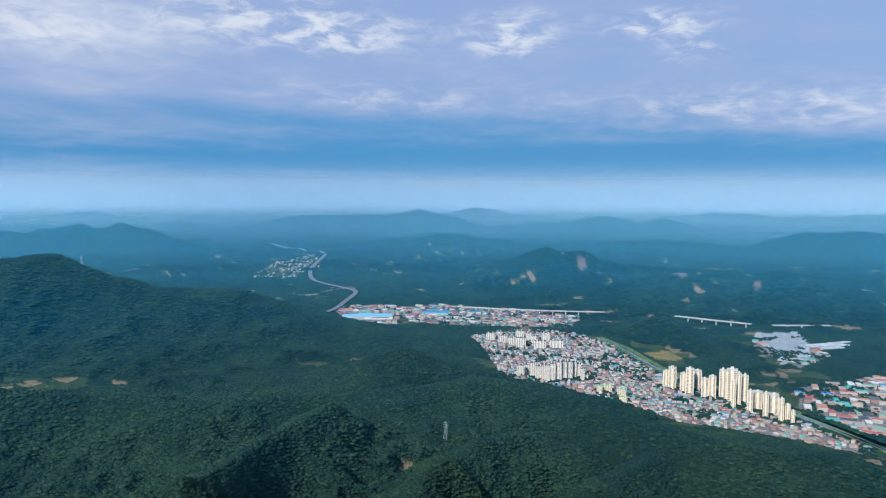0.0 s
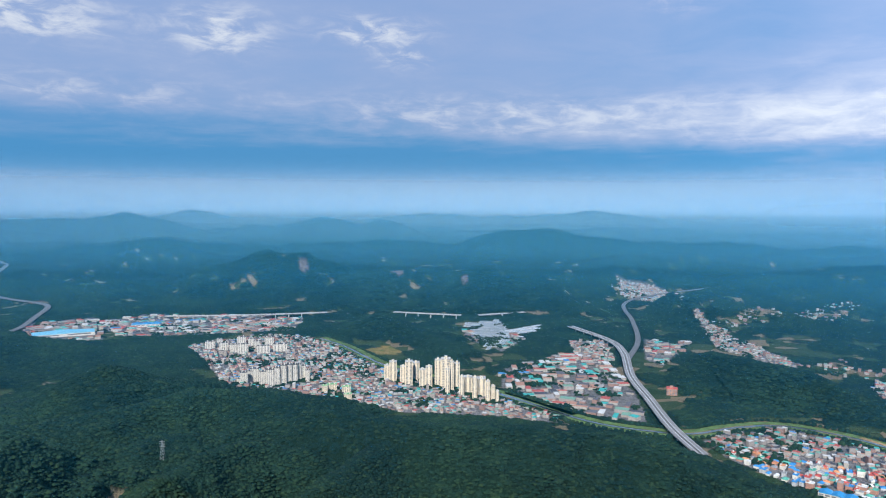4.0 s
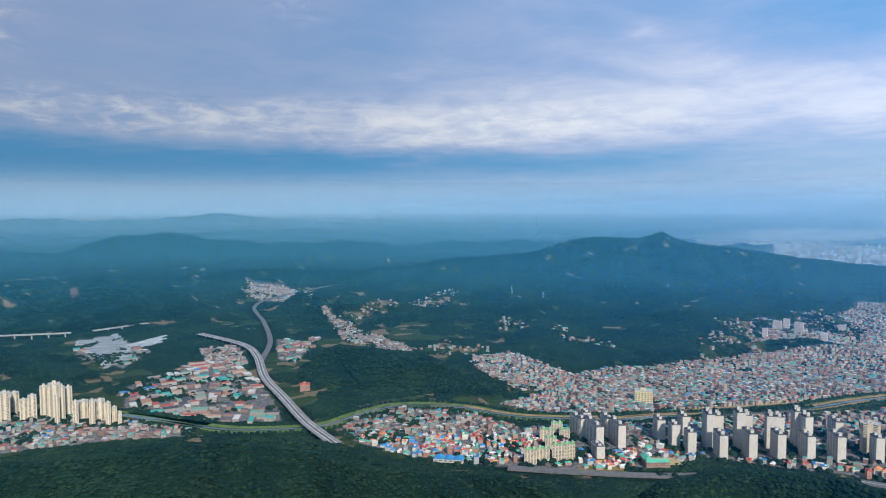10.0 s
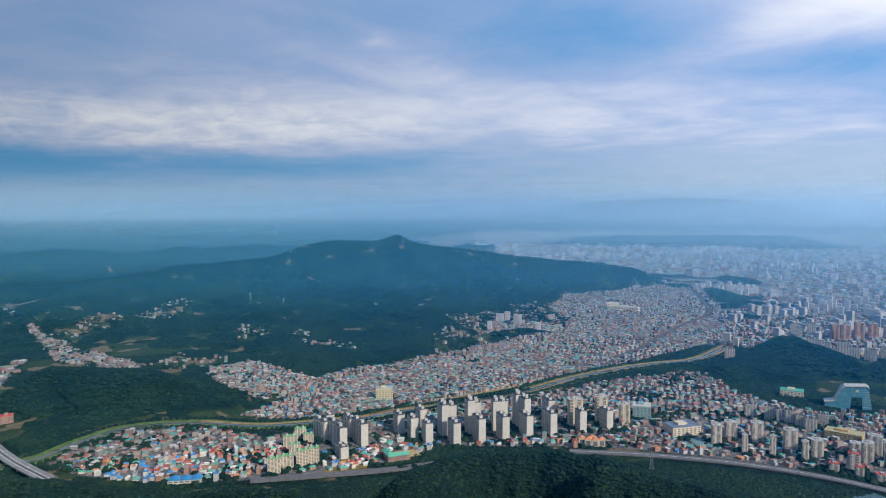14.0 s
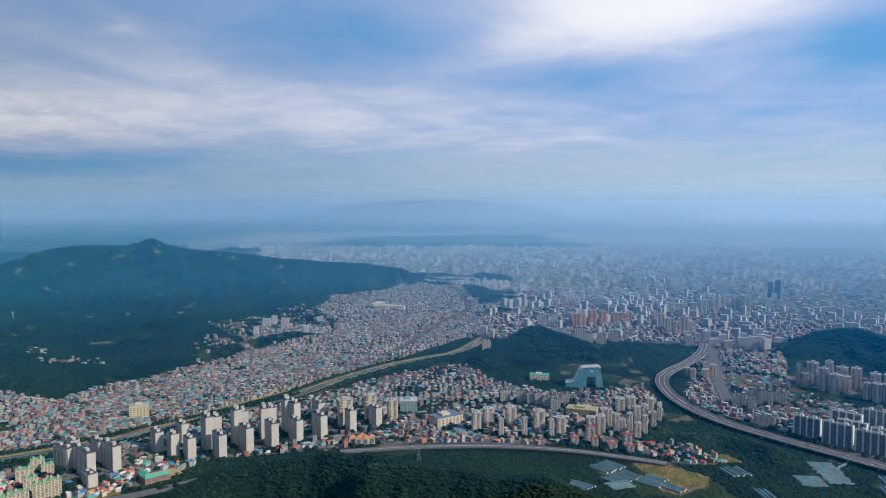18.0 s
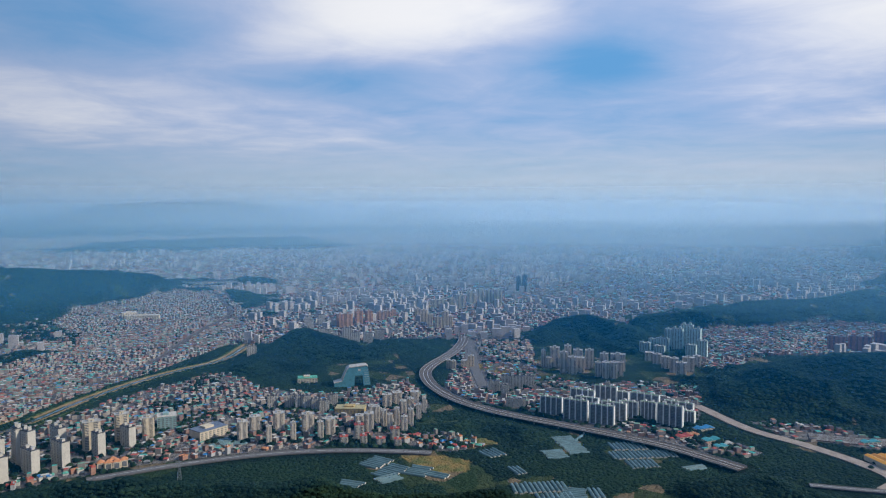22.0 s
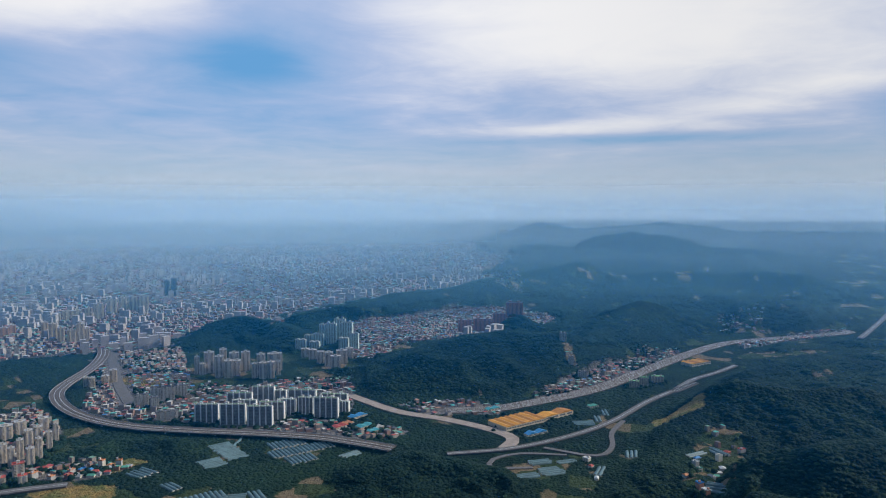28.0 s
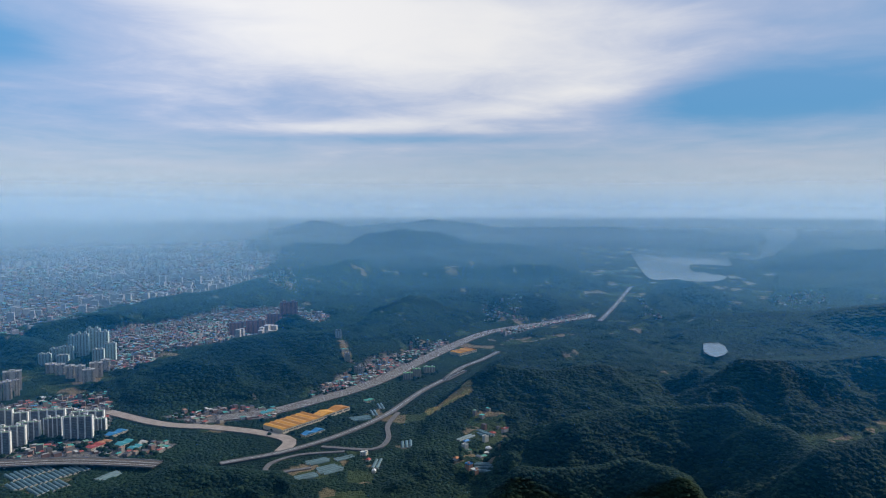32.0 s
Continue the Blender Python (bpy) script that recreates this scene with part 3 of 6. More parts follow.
def town_mask(x, y, kinds=("mixed", "dense", "works", "blocks")):
    m = np.zeros(np.shape(x), bool)
    for kind, poly in TOWNS:
        if kind in kinds:
            m |= inside(poly, x, y)
    return m


def city_mask(x, y):
    """The wide plain of the far city."""
    r, a = np.hypot(x, y), np.degrees(np.arctan2(x, y))
    return (r > 2250) & (r < 11500) & (a > 66 + 12 * fbm(x / 700, y / 700, 3, 19)) & (a < 136 + 12 * fbm(x / 700, y / 700, 3, 29))


def clearings(x, y):
    """Small fields and scars cut into the woods of the far slopes."""
    r = np.hypot(x, y)
    return (r > 1750) & (r < 4600) & ((r > 2700) | (np.arctan2(x, y) > 0.57)) & (fbm(x / 75, y / 75, 3, 44) > 0.745)


def gully(x, y, size, seed):
    """1 on the backs of spurs, falling to 0 in the gullies between them."""
    return np.clip((fbm(x / size, y / size, 3, seed, True) - 0.28) / 0.62, 0, 1)


def height(x, y):
    """Height of the land over the valley floor."""
    r = np.hypot(x, y)
    wx = x + 60 * (fbm(x / 400, y / 400, 3, 5) - 0.5)
    wy = y + 60 * (fbm(x / 400, y / 400, 3, 9) - 0.5)
    h, crown = np.zeros(np.shape(x)), np.ones(np.shape(x))
    for width, crest in RIDGES:
        lo, hi = crest[:, :2].min(0) - 3 * width, crest[:, :2].max(0) + 3 * width
        m = (x > lo[0]) & (x < hi[0]) & (y > lo[1]) & (y < hi[1])
        if not m.any():
            continue
        d, top = near_line(crest, wx[m], wy[m])
        d0, _ = near_line(crest, x[m], y[m])
        d = 0.5 * d + 0.5 * d0
        k = np.sqrt((d / width) ** 2 + 0.012) - 0.1095
        spur = fbm(x[m] / (width * 0.8), y[m] / (width * 0.8), 4, 3, True)
        g = np.exp(-k ** 1.3 * (1.75 - 1.25 * spur)) * (1 - 0.2 * np.minimum(k, 1) * (1 - spur))
        crown[m] = np.where(top * g > h[m], g, crown[m])
        h[m] = np.maximum(h[m], top * g)
    # gullies cut into the flanks leave spurs between them, larger ones on the far ranges
    near = np.clip((3600 - r) / 900, 0, 1)
    cut = near * gully(wx, wy, 210.0, 21) + (1 - near) * gully(wx, wy, 620.0, 63)
    cut = 0.68 * cut + 0.32 * (near * gully(wx, wy, 95.0, 33) + (1 - near) * gully(wx, wy, 250.0, 37))
    h = h * (1 - np.where(r > 4000, 0.6, 0.85) * (1 - cut) * np.clip(1.06 - crown, 0, 1) ** 0.75)
    # uneven crests and small knolls
    h = h + np.clip(h / 120, 0, 1) * np.where(r > 4300, 70.0, 16.0) * (fbm(x / np.where(r > 4300, 300.0, 130.0), y / np.where(r > 4300, 300.0, 130.0), 4, 51) - 0.5)
    h = h + np.minimum(h, 60) * 0.10 * (fbm(x / 40, y / 40, 2, 31) - 0.5)
    # wooded hills everywhere beyond the valley but in the city's plain
    wild = np.clip((r - 2500) / 900, 0, 1) * np.where(city_mask(x, y), 0.0, 1.0) * np.clip((167 - np.degrees(np.arctan2(x, y))) / 7, 0, 1) * np.clip(1.25 - r / 20000, 0, 1)
    folds = gully(wx, wy, 1000.0, 81) * (0.55 + 0.45 * gully(wx, wy, 330.0, 83))
    h = np.maximum(h, wild * folds * (70 + 70 * np.clip((r - 3500) / 3000, 0, 1)))
    # the mountain under the camera
    h = np.maximum(h, 165 * np.exp(-(r / 420) ** 2))
    for line in WAYS:
        d, _ = near_line(line, x, y, 190.0)
        h = h * np.clip((d - 14) / 170, 0, 1)
    px, py = POND.mean(0)
    h = np.minimum(h, 20 + np.maximum(np.hypot(x - px, y - py) - 70, 0) * 0.19)
    h = np.where(inside(RESERVOIR, x, y), 0.0, h)
    flat = np.clip(h / 14, 0, 1) ** 1.3
    built = sum(town_mask(x + dx, y + dy).astype(float) for dx, dy in ((0, 0), (45, 0), (-45, 0), (0, 45), (0, -45))) / 5
    return (1 - 0.88 * built) * h * flat


def grid_mesh(name, verts, faces, mats, attrs=()):
    """One mesh from numpy arrays: verts n x 3, faces m x 3 or m x 4."""
    me = bpy.data.meshes.new(name)
    k = faces.shape[1]
    me.vertices.add(len(verts))
    me.vertices.foreach_set("co", np.ascontiguousarray(verts, np.float32).ravel())
    me.loops.add(faces.size)
    me.loops.foreach_set("vertex_index", np.ascontiguousarray(faces, np.int32).ravel())
    me.polygons.add(len(faces))
    me.polygons.foreach_set("loop_start", np.arange(0, faces.size, k, dtype=np.int32))
    for m in mats:
        me.materials.append(m)
    for key, values in attrs:
        at = me.attributes.new(key, "FLOAT", "POINT")
        at.data.foreach_set("value", np.ascontiguousarray(values, np.float32))
    me.polygons.foreach_set("use_smooth", np.zeros(len(faces), bool))
    me.update(calc_edges=True)
    me.validate()
    return me


# ---- materials ----
def material(name):
    m = bpy.data.materials.new(name)
    m.use_nodes = True
    return m, Nodes(m.node_tree)


def surface(n, color, rough=0.9, bump=None, dist=1.0, metal=0.0, spec=0.3):
    b = n.add("ShaderNodeBsdfPrincipled", Roughness=rough, Metallic=metal)
    n.put(b.inputs["Base Color"], color if isinstance(color, bpy.types.NodeSocket) else (*color, 1))
    n.put(b.inputs["Specular IOR Level"], spec)
    if bump is not None:
        bp = n.add("ShaderNodeBump", Height=bump, Strength=1.0, Distance=dist)
        n.put(b.inputs["Normal"], bp.outputs[0])
    out = n.add("ShaderNodeOutputMaterial")
    n.tree.links.new(b.outputs[0], out.inputs["Surface"])
    return b


def land_material():
    m, n = material("land")
    pos = n.add("ShaderNodeNewGeometry").outputs["Position"]
    built = n.add("ShaderNodeAttribute")
    built.attribute_name = "built"
    field = n.add("ShaderNodeAttribute")
    field.attribute_name = "field"
    bare = n.add("ShaderNodeAttribute")
    bare.attribute_name = "bare"
    gold = n.add("ShaderNodeAttribute")
    gold.attribute_name = "gold"
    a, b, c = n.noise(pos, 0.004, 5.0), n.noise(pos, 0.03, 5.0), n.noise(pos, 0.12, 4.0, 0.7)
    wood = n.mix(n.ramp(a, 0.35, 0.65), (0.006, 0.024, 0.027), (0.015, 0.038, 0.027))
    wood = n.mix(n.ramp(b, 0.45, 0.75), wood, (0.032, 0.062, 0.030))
    # gaps between crowns painted dark where noise c lowers the bump
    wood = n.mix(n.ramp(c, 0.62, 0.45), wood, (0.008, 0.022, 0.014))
    plots = n.add("ShaderNodeTexVoronoi", Vector=pos, Scale=0.022)
    town = n.mix(n.ramp(c, 0.35, 0.65), (0.13, 0.12, 0.115), (0.26, 0.235, 0.215))
    town = n.mix(n.ramp(b, 0.60, 0.68), town, (0.045, 0.075, 0.03))
    meadow = n.mix(n.add("ShaderNodeSeparateColor", Color=plots.outputs["Color"]).outputs[0], (0.028, 0.056, 0.024), (0.055, 0.075, 0.034))
    meadow = n.mix(n.ramp(n.add("ShaderNodeSeparateColor", Color=plots.outputs["Color"]).outputs[1], 0.66, 0.70), meadow, (0.20, 0.15, 0.09))
    rock = n.mix(n.ramp(c, 0.3, 0.7), (0.09, 0.07, 0.06), (0.20, 0.13, 0.11))
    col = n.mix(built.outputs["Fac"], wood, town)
    col = n.mix(field.outputs["Fac"], col, meadow)
    col = n.mix(bare.outputs["Fac"], col, rock)
    straw = n.mix(n.ramp(b, 0.4, 0.65), (0.30, 0.20, 0.07), (0.14, 0.15, 0.05))
    col = n.mix(gold.outputs["Fac"], col, straw)
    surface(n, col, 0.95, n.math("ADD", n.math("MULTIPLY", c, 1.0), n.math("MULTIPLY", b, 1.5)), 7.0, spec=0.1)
    return m


def leaf_material():
    m, n = material("foliage")
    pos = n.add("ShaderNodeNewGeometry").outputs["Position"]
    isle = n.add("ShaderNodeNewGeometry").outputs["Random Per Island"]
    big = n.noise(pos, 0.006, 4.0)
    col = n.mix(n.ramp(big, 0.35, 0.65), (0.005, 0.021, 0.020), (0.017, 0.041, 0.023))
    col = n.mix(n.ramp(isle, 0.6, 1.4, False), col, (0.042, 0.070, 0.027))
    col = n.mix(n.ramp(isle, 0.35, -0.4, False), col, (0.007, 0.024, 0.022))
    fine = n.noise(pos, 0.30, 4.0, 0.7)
    # gap shade painted into the leaf colour where the bump noise sinks
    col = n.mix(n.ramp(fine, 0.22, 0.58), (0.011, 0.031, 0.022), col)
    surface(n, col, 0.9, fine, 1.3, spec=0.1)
    return m


def plain(name, color, rough=0.8, vary=0.25, scale=0.15, metal=0.0):
    """A painted or cast surface with broad stains and fine grain."""
    m, n = material(name)
    pos = n.add("ShaderNodeNewGeometry").outputs["Position"]
    dirty = n.math("ADD", n.math("MULTIPLY", n.noise(pos, scale, 5.0, 0.65), 0.7), n.math("MULTIPLY", n.noise(pos, scale * 9, 3.0), 0.3))
    dark = tuple(v * (1 - vary) for v in color)
    light = tuple(min(1, v * (1 + vary * 0.6)) for v in color)
    surface(n, n.mix(n.ramp(dirty, 0.35, 0.65), dark, light), rough, metal=metal)
    return m


def roof_material():
    """Painted roofs of small houses, each its own colour."""
    m, n = material("town_roofs")
    isle = n.add("ShaderNodeNewGeometry").outputs["Random Per Island"]
    pos = n.add("ShaderNodeNewGeometry").outputs["Position"]
    r = n.tree.nodes.new("ShaderNodeValToRGB")
    r.color_ramp.interpolation = "CONSTANT"
    stops = [(0, (0.36, 0.32, 0.28)), (0.14, (0.13, 0.12, 0.13)), (0.25, (0.46, 0.09, 0.07)), (0.36, (0.44, 0.22, 0.14)), (0.45, (0.06, 0.38, 0.32)),
             (0.61, (0.06, 0.24, 0.48)), (0.69, (0.64, 0.60, 0.54)), (0.81, (0.07, 0.07, 0.08)), (0.92, (0.20, 0.34, 0.24))]
    while len(r.color_ramp.elements) < len(stops):
        r.color_ramp.elements.new(0.5)
    for e, (p, c) in zip(r.color_ramp.elements, stops):
        e.position, e.color = p, (*c, 1)
    n.put(r.inputs["Fac"], isle)
    col = n.mix(n.math("MULTIPLY", n.noise(pos, 0.3, 4.0), 0.2), r.outputs[0], (0.12, 0.11, 0.10))
    surface(n, col, 0.75)
    return m


def wall_material():
    """Rendered house walls, each block its own pale or brick tone."""
    m, n = material("town_walls")
    isle = n.add("ShaderNodeNewGeometry").outputs["Random Per Island"]
    pos = n.add("ShaderNodeNewGeometry").outputs["Position"]
    col = n.mix(n.ramp(isle, 0.24, 0.25), (0.32, 0.18, 0.14), (0.46, 0.41, 0.35))
    col = n.mix(n.ramp(isle, 0.75, 0.76), col, (0.36, 0.31, 0.27))
    storey = n.tree.nodes.new("ShaderNodeTexWave")
    storey.bands_direction = "Z"
    n.put(storey.inputs["Vector"], pos)
    n.put(storey.inputs["Scale"], 0.35)
    col = n.mix(n.math("MULTIPLY", n.ramp(storey.outputs["Fac"], 0.55, 0.75), 0.5), col, (0.10, 0.10, 0.11))
    col = n.mix(n.math("MULTIPLY", n.noise(pos, 0.2, 4.0), 0.35), col, (0.12, 0.11, 0.10))
    surface(n, col, 0.85)
    return m


def water_material():
    """Still water that mirrors the pale sky at a low angle."""
    m, n = material("water")
    pos = n.add("ShaderNodeNewGeometry").outputs["Position"]
    col = n.mix(n.ramp(n.noise(pos, 0.006, 4.0), 0.4, 0.6), (0.10, 0.125, 0.13), (0.13, 0.15, 0.15))
    surface(n, col, 0.08, n.noise(pos, 0.4, 3.0), 0.05, spec=1.0)
    return m


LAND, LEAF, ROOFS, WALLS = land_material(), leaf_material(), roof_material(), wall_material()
ASPHALT = plain("asphalt", (0.15, 0.14, 0.135), 0.9)
WORN_DECK = plain("worn_concrete_deck", (0.27, 0.245, 0.23), 0.9, 0.25, 0.05)
GRASS = plain("bank_grass", (0.115, 0.17, 0.05), 0.95, 0.4, 0.04)
CONCRETE = plain("concrete", (0.46, 0.44, 0.41), 0.85)
WATER = water_material()
BALLAST = plain("track_ballast", (0.13, 0.105, 0.09), 0.95, 0.3)
EARTH = plain("ochre_earth", (0.34, 0.22, 0.10), 0.95, 0.35, 0.05)
PALE_EARTH = plain("pale_earth", (0.36, 0.29, 0.24), 0.95, 0.25, 0.06)
CREAM = plain("cream_paint", (0.66, 0.55, 0.40), 0.8, 0.12)
WHITE = plain("white_paint", (0.56, 0.51, 0.44), 0.8, 0.12)
BEIGE = plain("beige_paint", (0.68, 0.59, 0.49), 0.8, 0.14)
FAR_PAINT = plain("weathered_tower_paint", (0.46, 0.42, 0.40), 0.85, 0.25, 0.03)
BRICK = plain("red_brown_paint", (0.46, 0.24, 0.20), 0.85, 0.2)
PEACH = plain("peach_paint", (0.60, 0.36, 0.24), 0.8, 0.15)
GREEN_TRIM = plain("green_trim", (0.20, 0.42, 0.20), 0.7, 0.2)
PALE_GREEN = plain("pale_green_paint", (0.50, 0.60, 0.55), 0.8, 0.12)
RED_TRIM = plain("red_trim", (0.50, 0.10, 0.07), 0.7, 0.2)
DARK_ROOF = plain("dark_roofing", (0.10, 0.10, 0.11), 0.9, 0.3)
STEEL = plain("dark_steel", (0.06, 0.08, 0.11), 0.35, 0.2, metal=0.3)
GLAZING = plain("dark_glazing", (0.17, 0.18, 0.19), 0.25, 0.3)


# ---- land ----
def build_land():
    rows = np.concatenate([np.geomspace(0.5, 600, 80, endpoint=False), np.geomspace(600, 3600, 190, endpoint=False), np.geomspace(3600, 26000, 110)])
    cols = np.concatenate([np.arange(-44, 198, 0.25), np.arange(198, 316, 2.0)])
    R, A = np.meshgrid(rows, np.radians(cols), indexing="ij")
    x, y = (R * np.sin(A)).ravel(), (R * np.cos(A)).ravel()
    z = height(x, y)
    built = (town_mask(x, y) * (z < 45.0)) | (city_mask(x, y) * (z < 9.0)).astype(bool)
    built = built.astype(float)
    edge = fbm(x / 120, y / 120, 3, 77)
    field = ((z < 5) & (np.hypot(x, y) < 9000) & ~built.astype(bool) & (edge > np.where(np.hypot(x, y) < 1350, 0.70, 0.60))).astype(float)
    for line in (STREAM, STREAM_MID, STREAM_CITY):
        d, _ = near_line(smooth_line(line), x, y, 60.0)
        field = np.where((d < 34) & (z < 12), 1.0, field)
        built = np.where(d < 34, 0, built)
    bare = rock_mask(x, y).astype(float)
    gold = town_mask(x, y, ("gold",)).astype(float)
    field = np.where(glass_mask(x, y) & (z < 60), 1.0, field)
    field = np.where(clearings(x, y) & ~built.astype(bool), 1.0, field)
    hamlet = town_mask(x, y, ("hamlet",)) & (fbm(x / 35, y / 35, 2, 55) > 0.4)
    field = np.where(hamlet, 1.0, field)
    wx, wy, wz = lay(x, y, z)
    nr, nc = R.shape
    i, j = np.meshgrid(np.arange(nr - 1), np.arange(nc), indexing="ij")
    k = (j + 1) % nc
    faces = np.stack([i * nc + j, (i + 1) * nc + j, (i + 1) * nc + k, i * nc + k], -1).reshape(-1, 4)[:, ::-1]
    me = grid_mesh("ground", np.stack([wx, wy, wz], 1), faces, [LAND], [("built", built), ("field", field), ("bare", bare), ("gold", gold)])
    me.polygons.foreach_set("use_smooth", np.ones(len(faces), bool))
    tagged(new("ground", me), "valley floor and forested hills reaching the hazy horizon", "ground", kind="structure")


def crown_mesh(name, x, y, z, size, seed, far=False, steep=1.0):
    """Many tree crowns, each an uneven dome of fifteen facets, joined."""
    rng = np.random.default_rng(seed)
    k = len(x)
    turn = rng.uniform(0, 6.28, k)
    ang = turn[:, None] + np.arange(5)[None] * 1.2566 + rng.uniform(-0.3, 0.3, (k, 5))
    tall = size * rng.uniform(0.15, 0.31, k) * steep
    v = np.zeros((k, 11, 3))
    up = size[:, None] * rng.uniform(0.40, 0.60, (k, 5))
    low = size[:, None] * rng.uniform(0.68, 0.92, (k, 5))
    v[:, 0] = np.stack([x + rng.uniform(-.1, .1, k) * size, y + rng.uniform(-.1, .1, k) * size, z + tall], 1)
    v[:, 1:6, 0], v[:, 1:6, 1] = x[:, None] + up * np.cos(ang), y[:, None] + up * np.sin(ang)
    v[:, 1:6, 2] = z[:, None] + tall[:, None] * rng.uniform(0.62, 0.88, (k, 5))
    v[:, 6:, 0], v[:, 6:, 1] = x[:, None] + low * np.cos(ang + 0.6), y[:, None] + low * np.sin(ang + 0.6)
    v[:, 6:, 2] = z[:, None] - 0.12 * size[:, None] + tall[:, None] * rng.uniform(0.0, 0.28, (k, 5))
    f = []
    for i in range(5):
        j = (i + 1) % 5
        f += [(0, 6 + i, 6 + j)] if far else [(0, 1 + i, 1 + j), (1 + i, 6 + i, 1 + j), (1 + j, 6 + i, 6 + j)]
    faces = (np.arange(k)[:, None, None] * 11 + np.array(f)[None]).reshape(-1, 3)
    co = v.reshape(-1, 3)
    wx, wy, wz = lay(co[:, 0], co[:, 1], co[:, 2])
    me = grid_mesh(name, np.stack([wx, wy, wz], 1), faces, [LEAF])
    me.polygons.foreach_set("use_smooth", np.ones(len(faces), bool))
    return me


ROCKS = [(11.0, 3100, 24, 42), (23.9, 2917, 22, 42), (14.5, 2606, 16, 27), (61.5, 3273, 12, 20), (69.0, 3059, 9, 21), (71.5, 3061, 9, 15), (64.5, 2779, 9, 14), (74.0, 2568, 9, 14), (-8.1, 3120, 33, 36), (18.4, 2980, 16, 24)]
GLASS = []


def greenhouses(*corners):
    """A patch of plastic tunnels: its outline as azimuth, distance."""
    GLASS.append(np.array([polar(a, r) for a, r in corners]))


def glass_mask(x, y):
    m = np.zeros(np.shape(x), bool)
    for poly in GLASS:
        m |= inside(poly, x, y)
    return m


def rock_mask(x, y):
    """Bare rock and quarry faces among the woods."""
    m = np.zeros(np.shape(x), bool)
    n1 = fbm(x / 45, y / 45, 3, 91)
    for az, r, wide, deep in ROCKS:
        cx, cy = polar(az, r)
        ux, uy = polar(az, 1.0)
        along, across = (x - cx) * ux + (y - cy) * uy, (x - cx) * uy - (y - cy) * ux
        m |= (across / wide) ** 2 + (along / deep) ** 2 < (n1 * 2.2) ** 2 * 0.8
    return m


greenhouses((23.77, 2390), (26.59, 2478), (27.16, 2330), (27.75, 2051), (25.73, 1972), (24.17, 2271))
greenhouses((26.99, 2262), (29.83, 2391), (29.49, 2263), (27.36, 2184))
greenhouses((122.34, 1225), (123.26, 1271), (125.33, 1272), (127.84, 1247), (127.39, 1215), (125.81, 1163), (124.20, 1167))
greenhouses((128.53, 1177), (129.34, 1207), (130.33, 1212), (130.07, 1178))
greenhouses((117.92, 1180), (118.95, 1284), (119.32, 1292), (120.95, 1261), (120.95, 1217), (118.85, 1171))
greenhouses((103.14, 1117), (103.59, 1166), (105.13, 1171), (106.23, 1127), (106.44, 1086), (103.79, 1089))
greenhouses((108.01, 1091), (110.06, 1097), (111.34, 1080), (110.06, 1064))
greenhouses((114.20, 1005), (115.60, 1057), (118.87, 1067), (120.27, 1041), (120.51, 1000))
greenhouses((119.10, 1023), (119.80, 1060), (120.73, 1046), (120.04, 1003))
greenhouses((120.97, 1028), (122.22, 1058), (122.60, 1030), (121.30, 1012))
greenhouses((112.36, 1194), (114.67, 1198), (114.67, 1182), (112.59, 1177))
greenhouses((115.13, 1123), (115.97, 1136), (116.06, 1110), (115.23, 1106))
greenhouses((120.25, 1319), (121.08, 1348), (121.27, 1326), (120.44, 1279))
greenhouses((142.12, 1120), (144.13, 1154), (147.08, 1172), (147.17, 1136), (145.26, 1073), (143.01, 1076))
greenhouses((143.91, 1150), (145.26, 1166), (146.85, 1162), (146.62, 1142))
greenhouses((150.99, 1201), (152.16, 1229), (152.53, 1200), (151.93, 1180))
greenhouses((157.52, 1044), (158.21, 1080), (159.22, 1099), (159.60, 1083), (158.68, 1057), (157.99, 1035))
greenhouses((156.10, 1195), (157.25, 1226), (157.49, 1208), (156.56, 1184))
greenhouses((157.72, 1218), (158.17, 1244), (159.11, 1211), (158.74, 1192))
greenhouses((147.54, 1370), (148.45, 1405), (150.05, 1402), (149.37, 1355))
greenhouses((149.14, 1404), (149.91, 1471), (150.19, 1454), (149.73, 1403))
greenhouses((148.46, 1113), (149.84, 1140), (149.93, 1123), (148.92, 1107))
greenhouses((160.09, 1004), (161.93, 1023), (162.17, 1013), (160.32, 992))
greenhouses((90.64, 1347), (92.67, 1334), (93.35, 1280), (90.60, 1276))
greenhouses((104.13, 1083), (105.51, 1094), (105.75, 1067), (104.50, 1060))
greenhouses((100.87, 1061), (102.27, 1072), (102.64, 1049), (101.15, 1039))
greenhouses((106.66, 1115), (108.28, 1130), (108.51, 1101), (106.90, 1088))


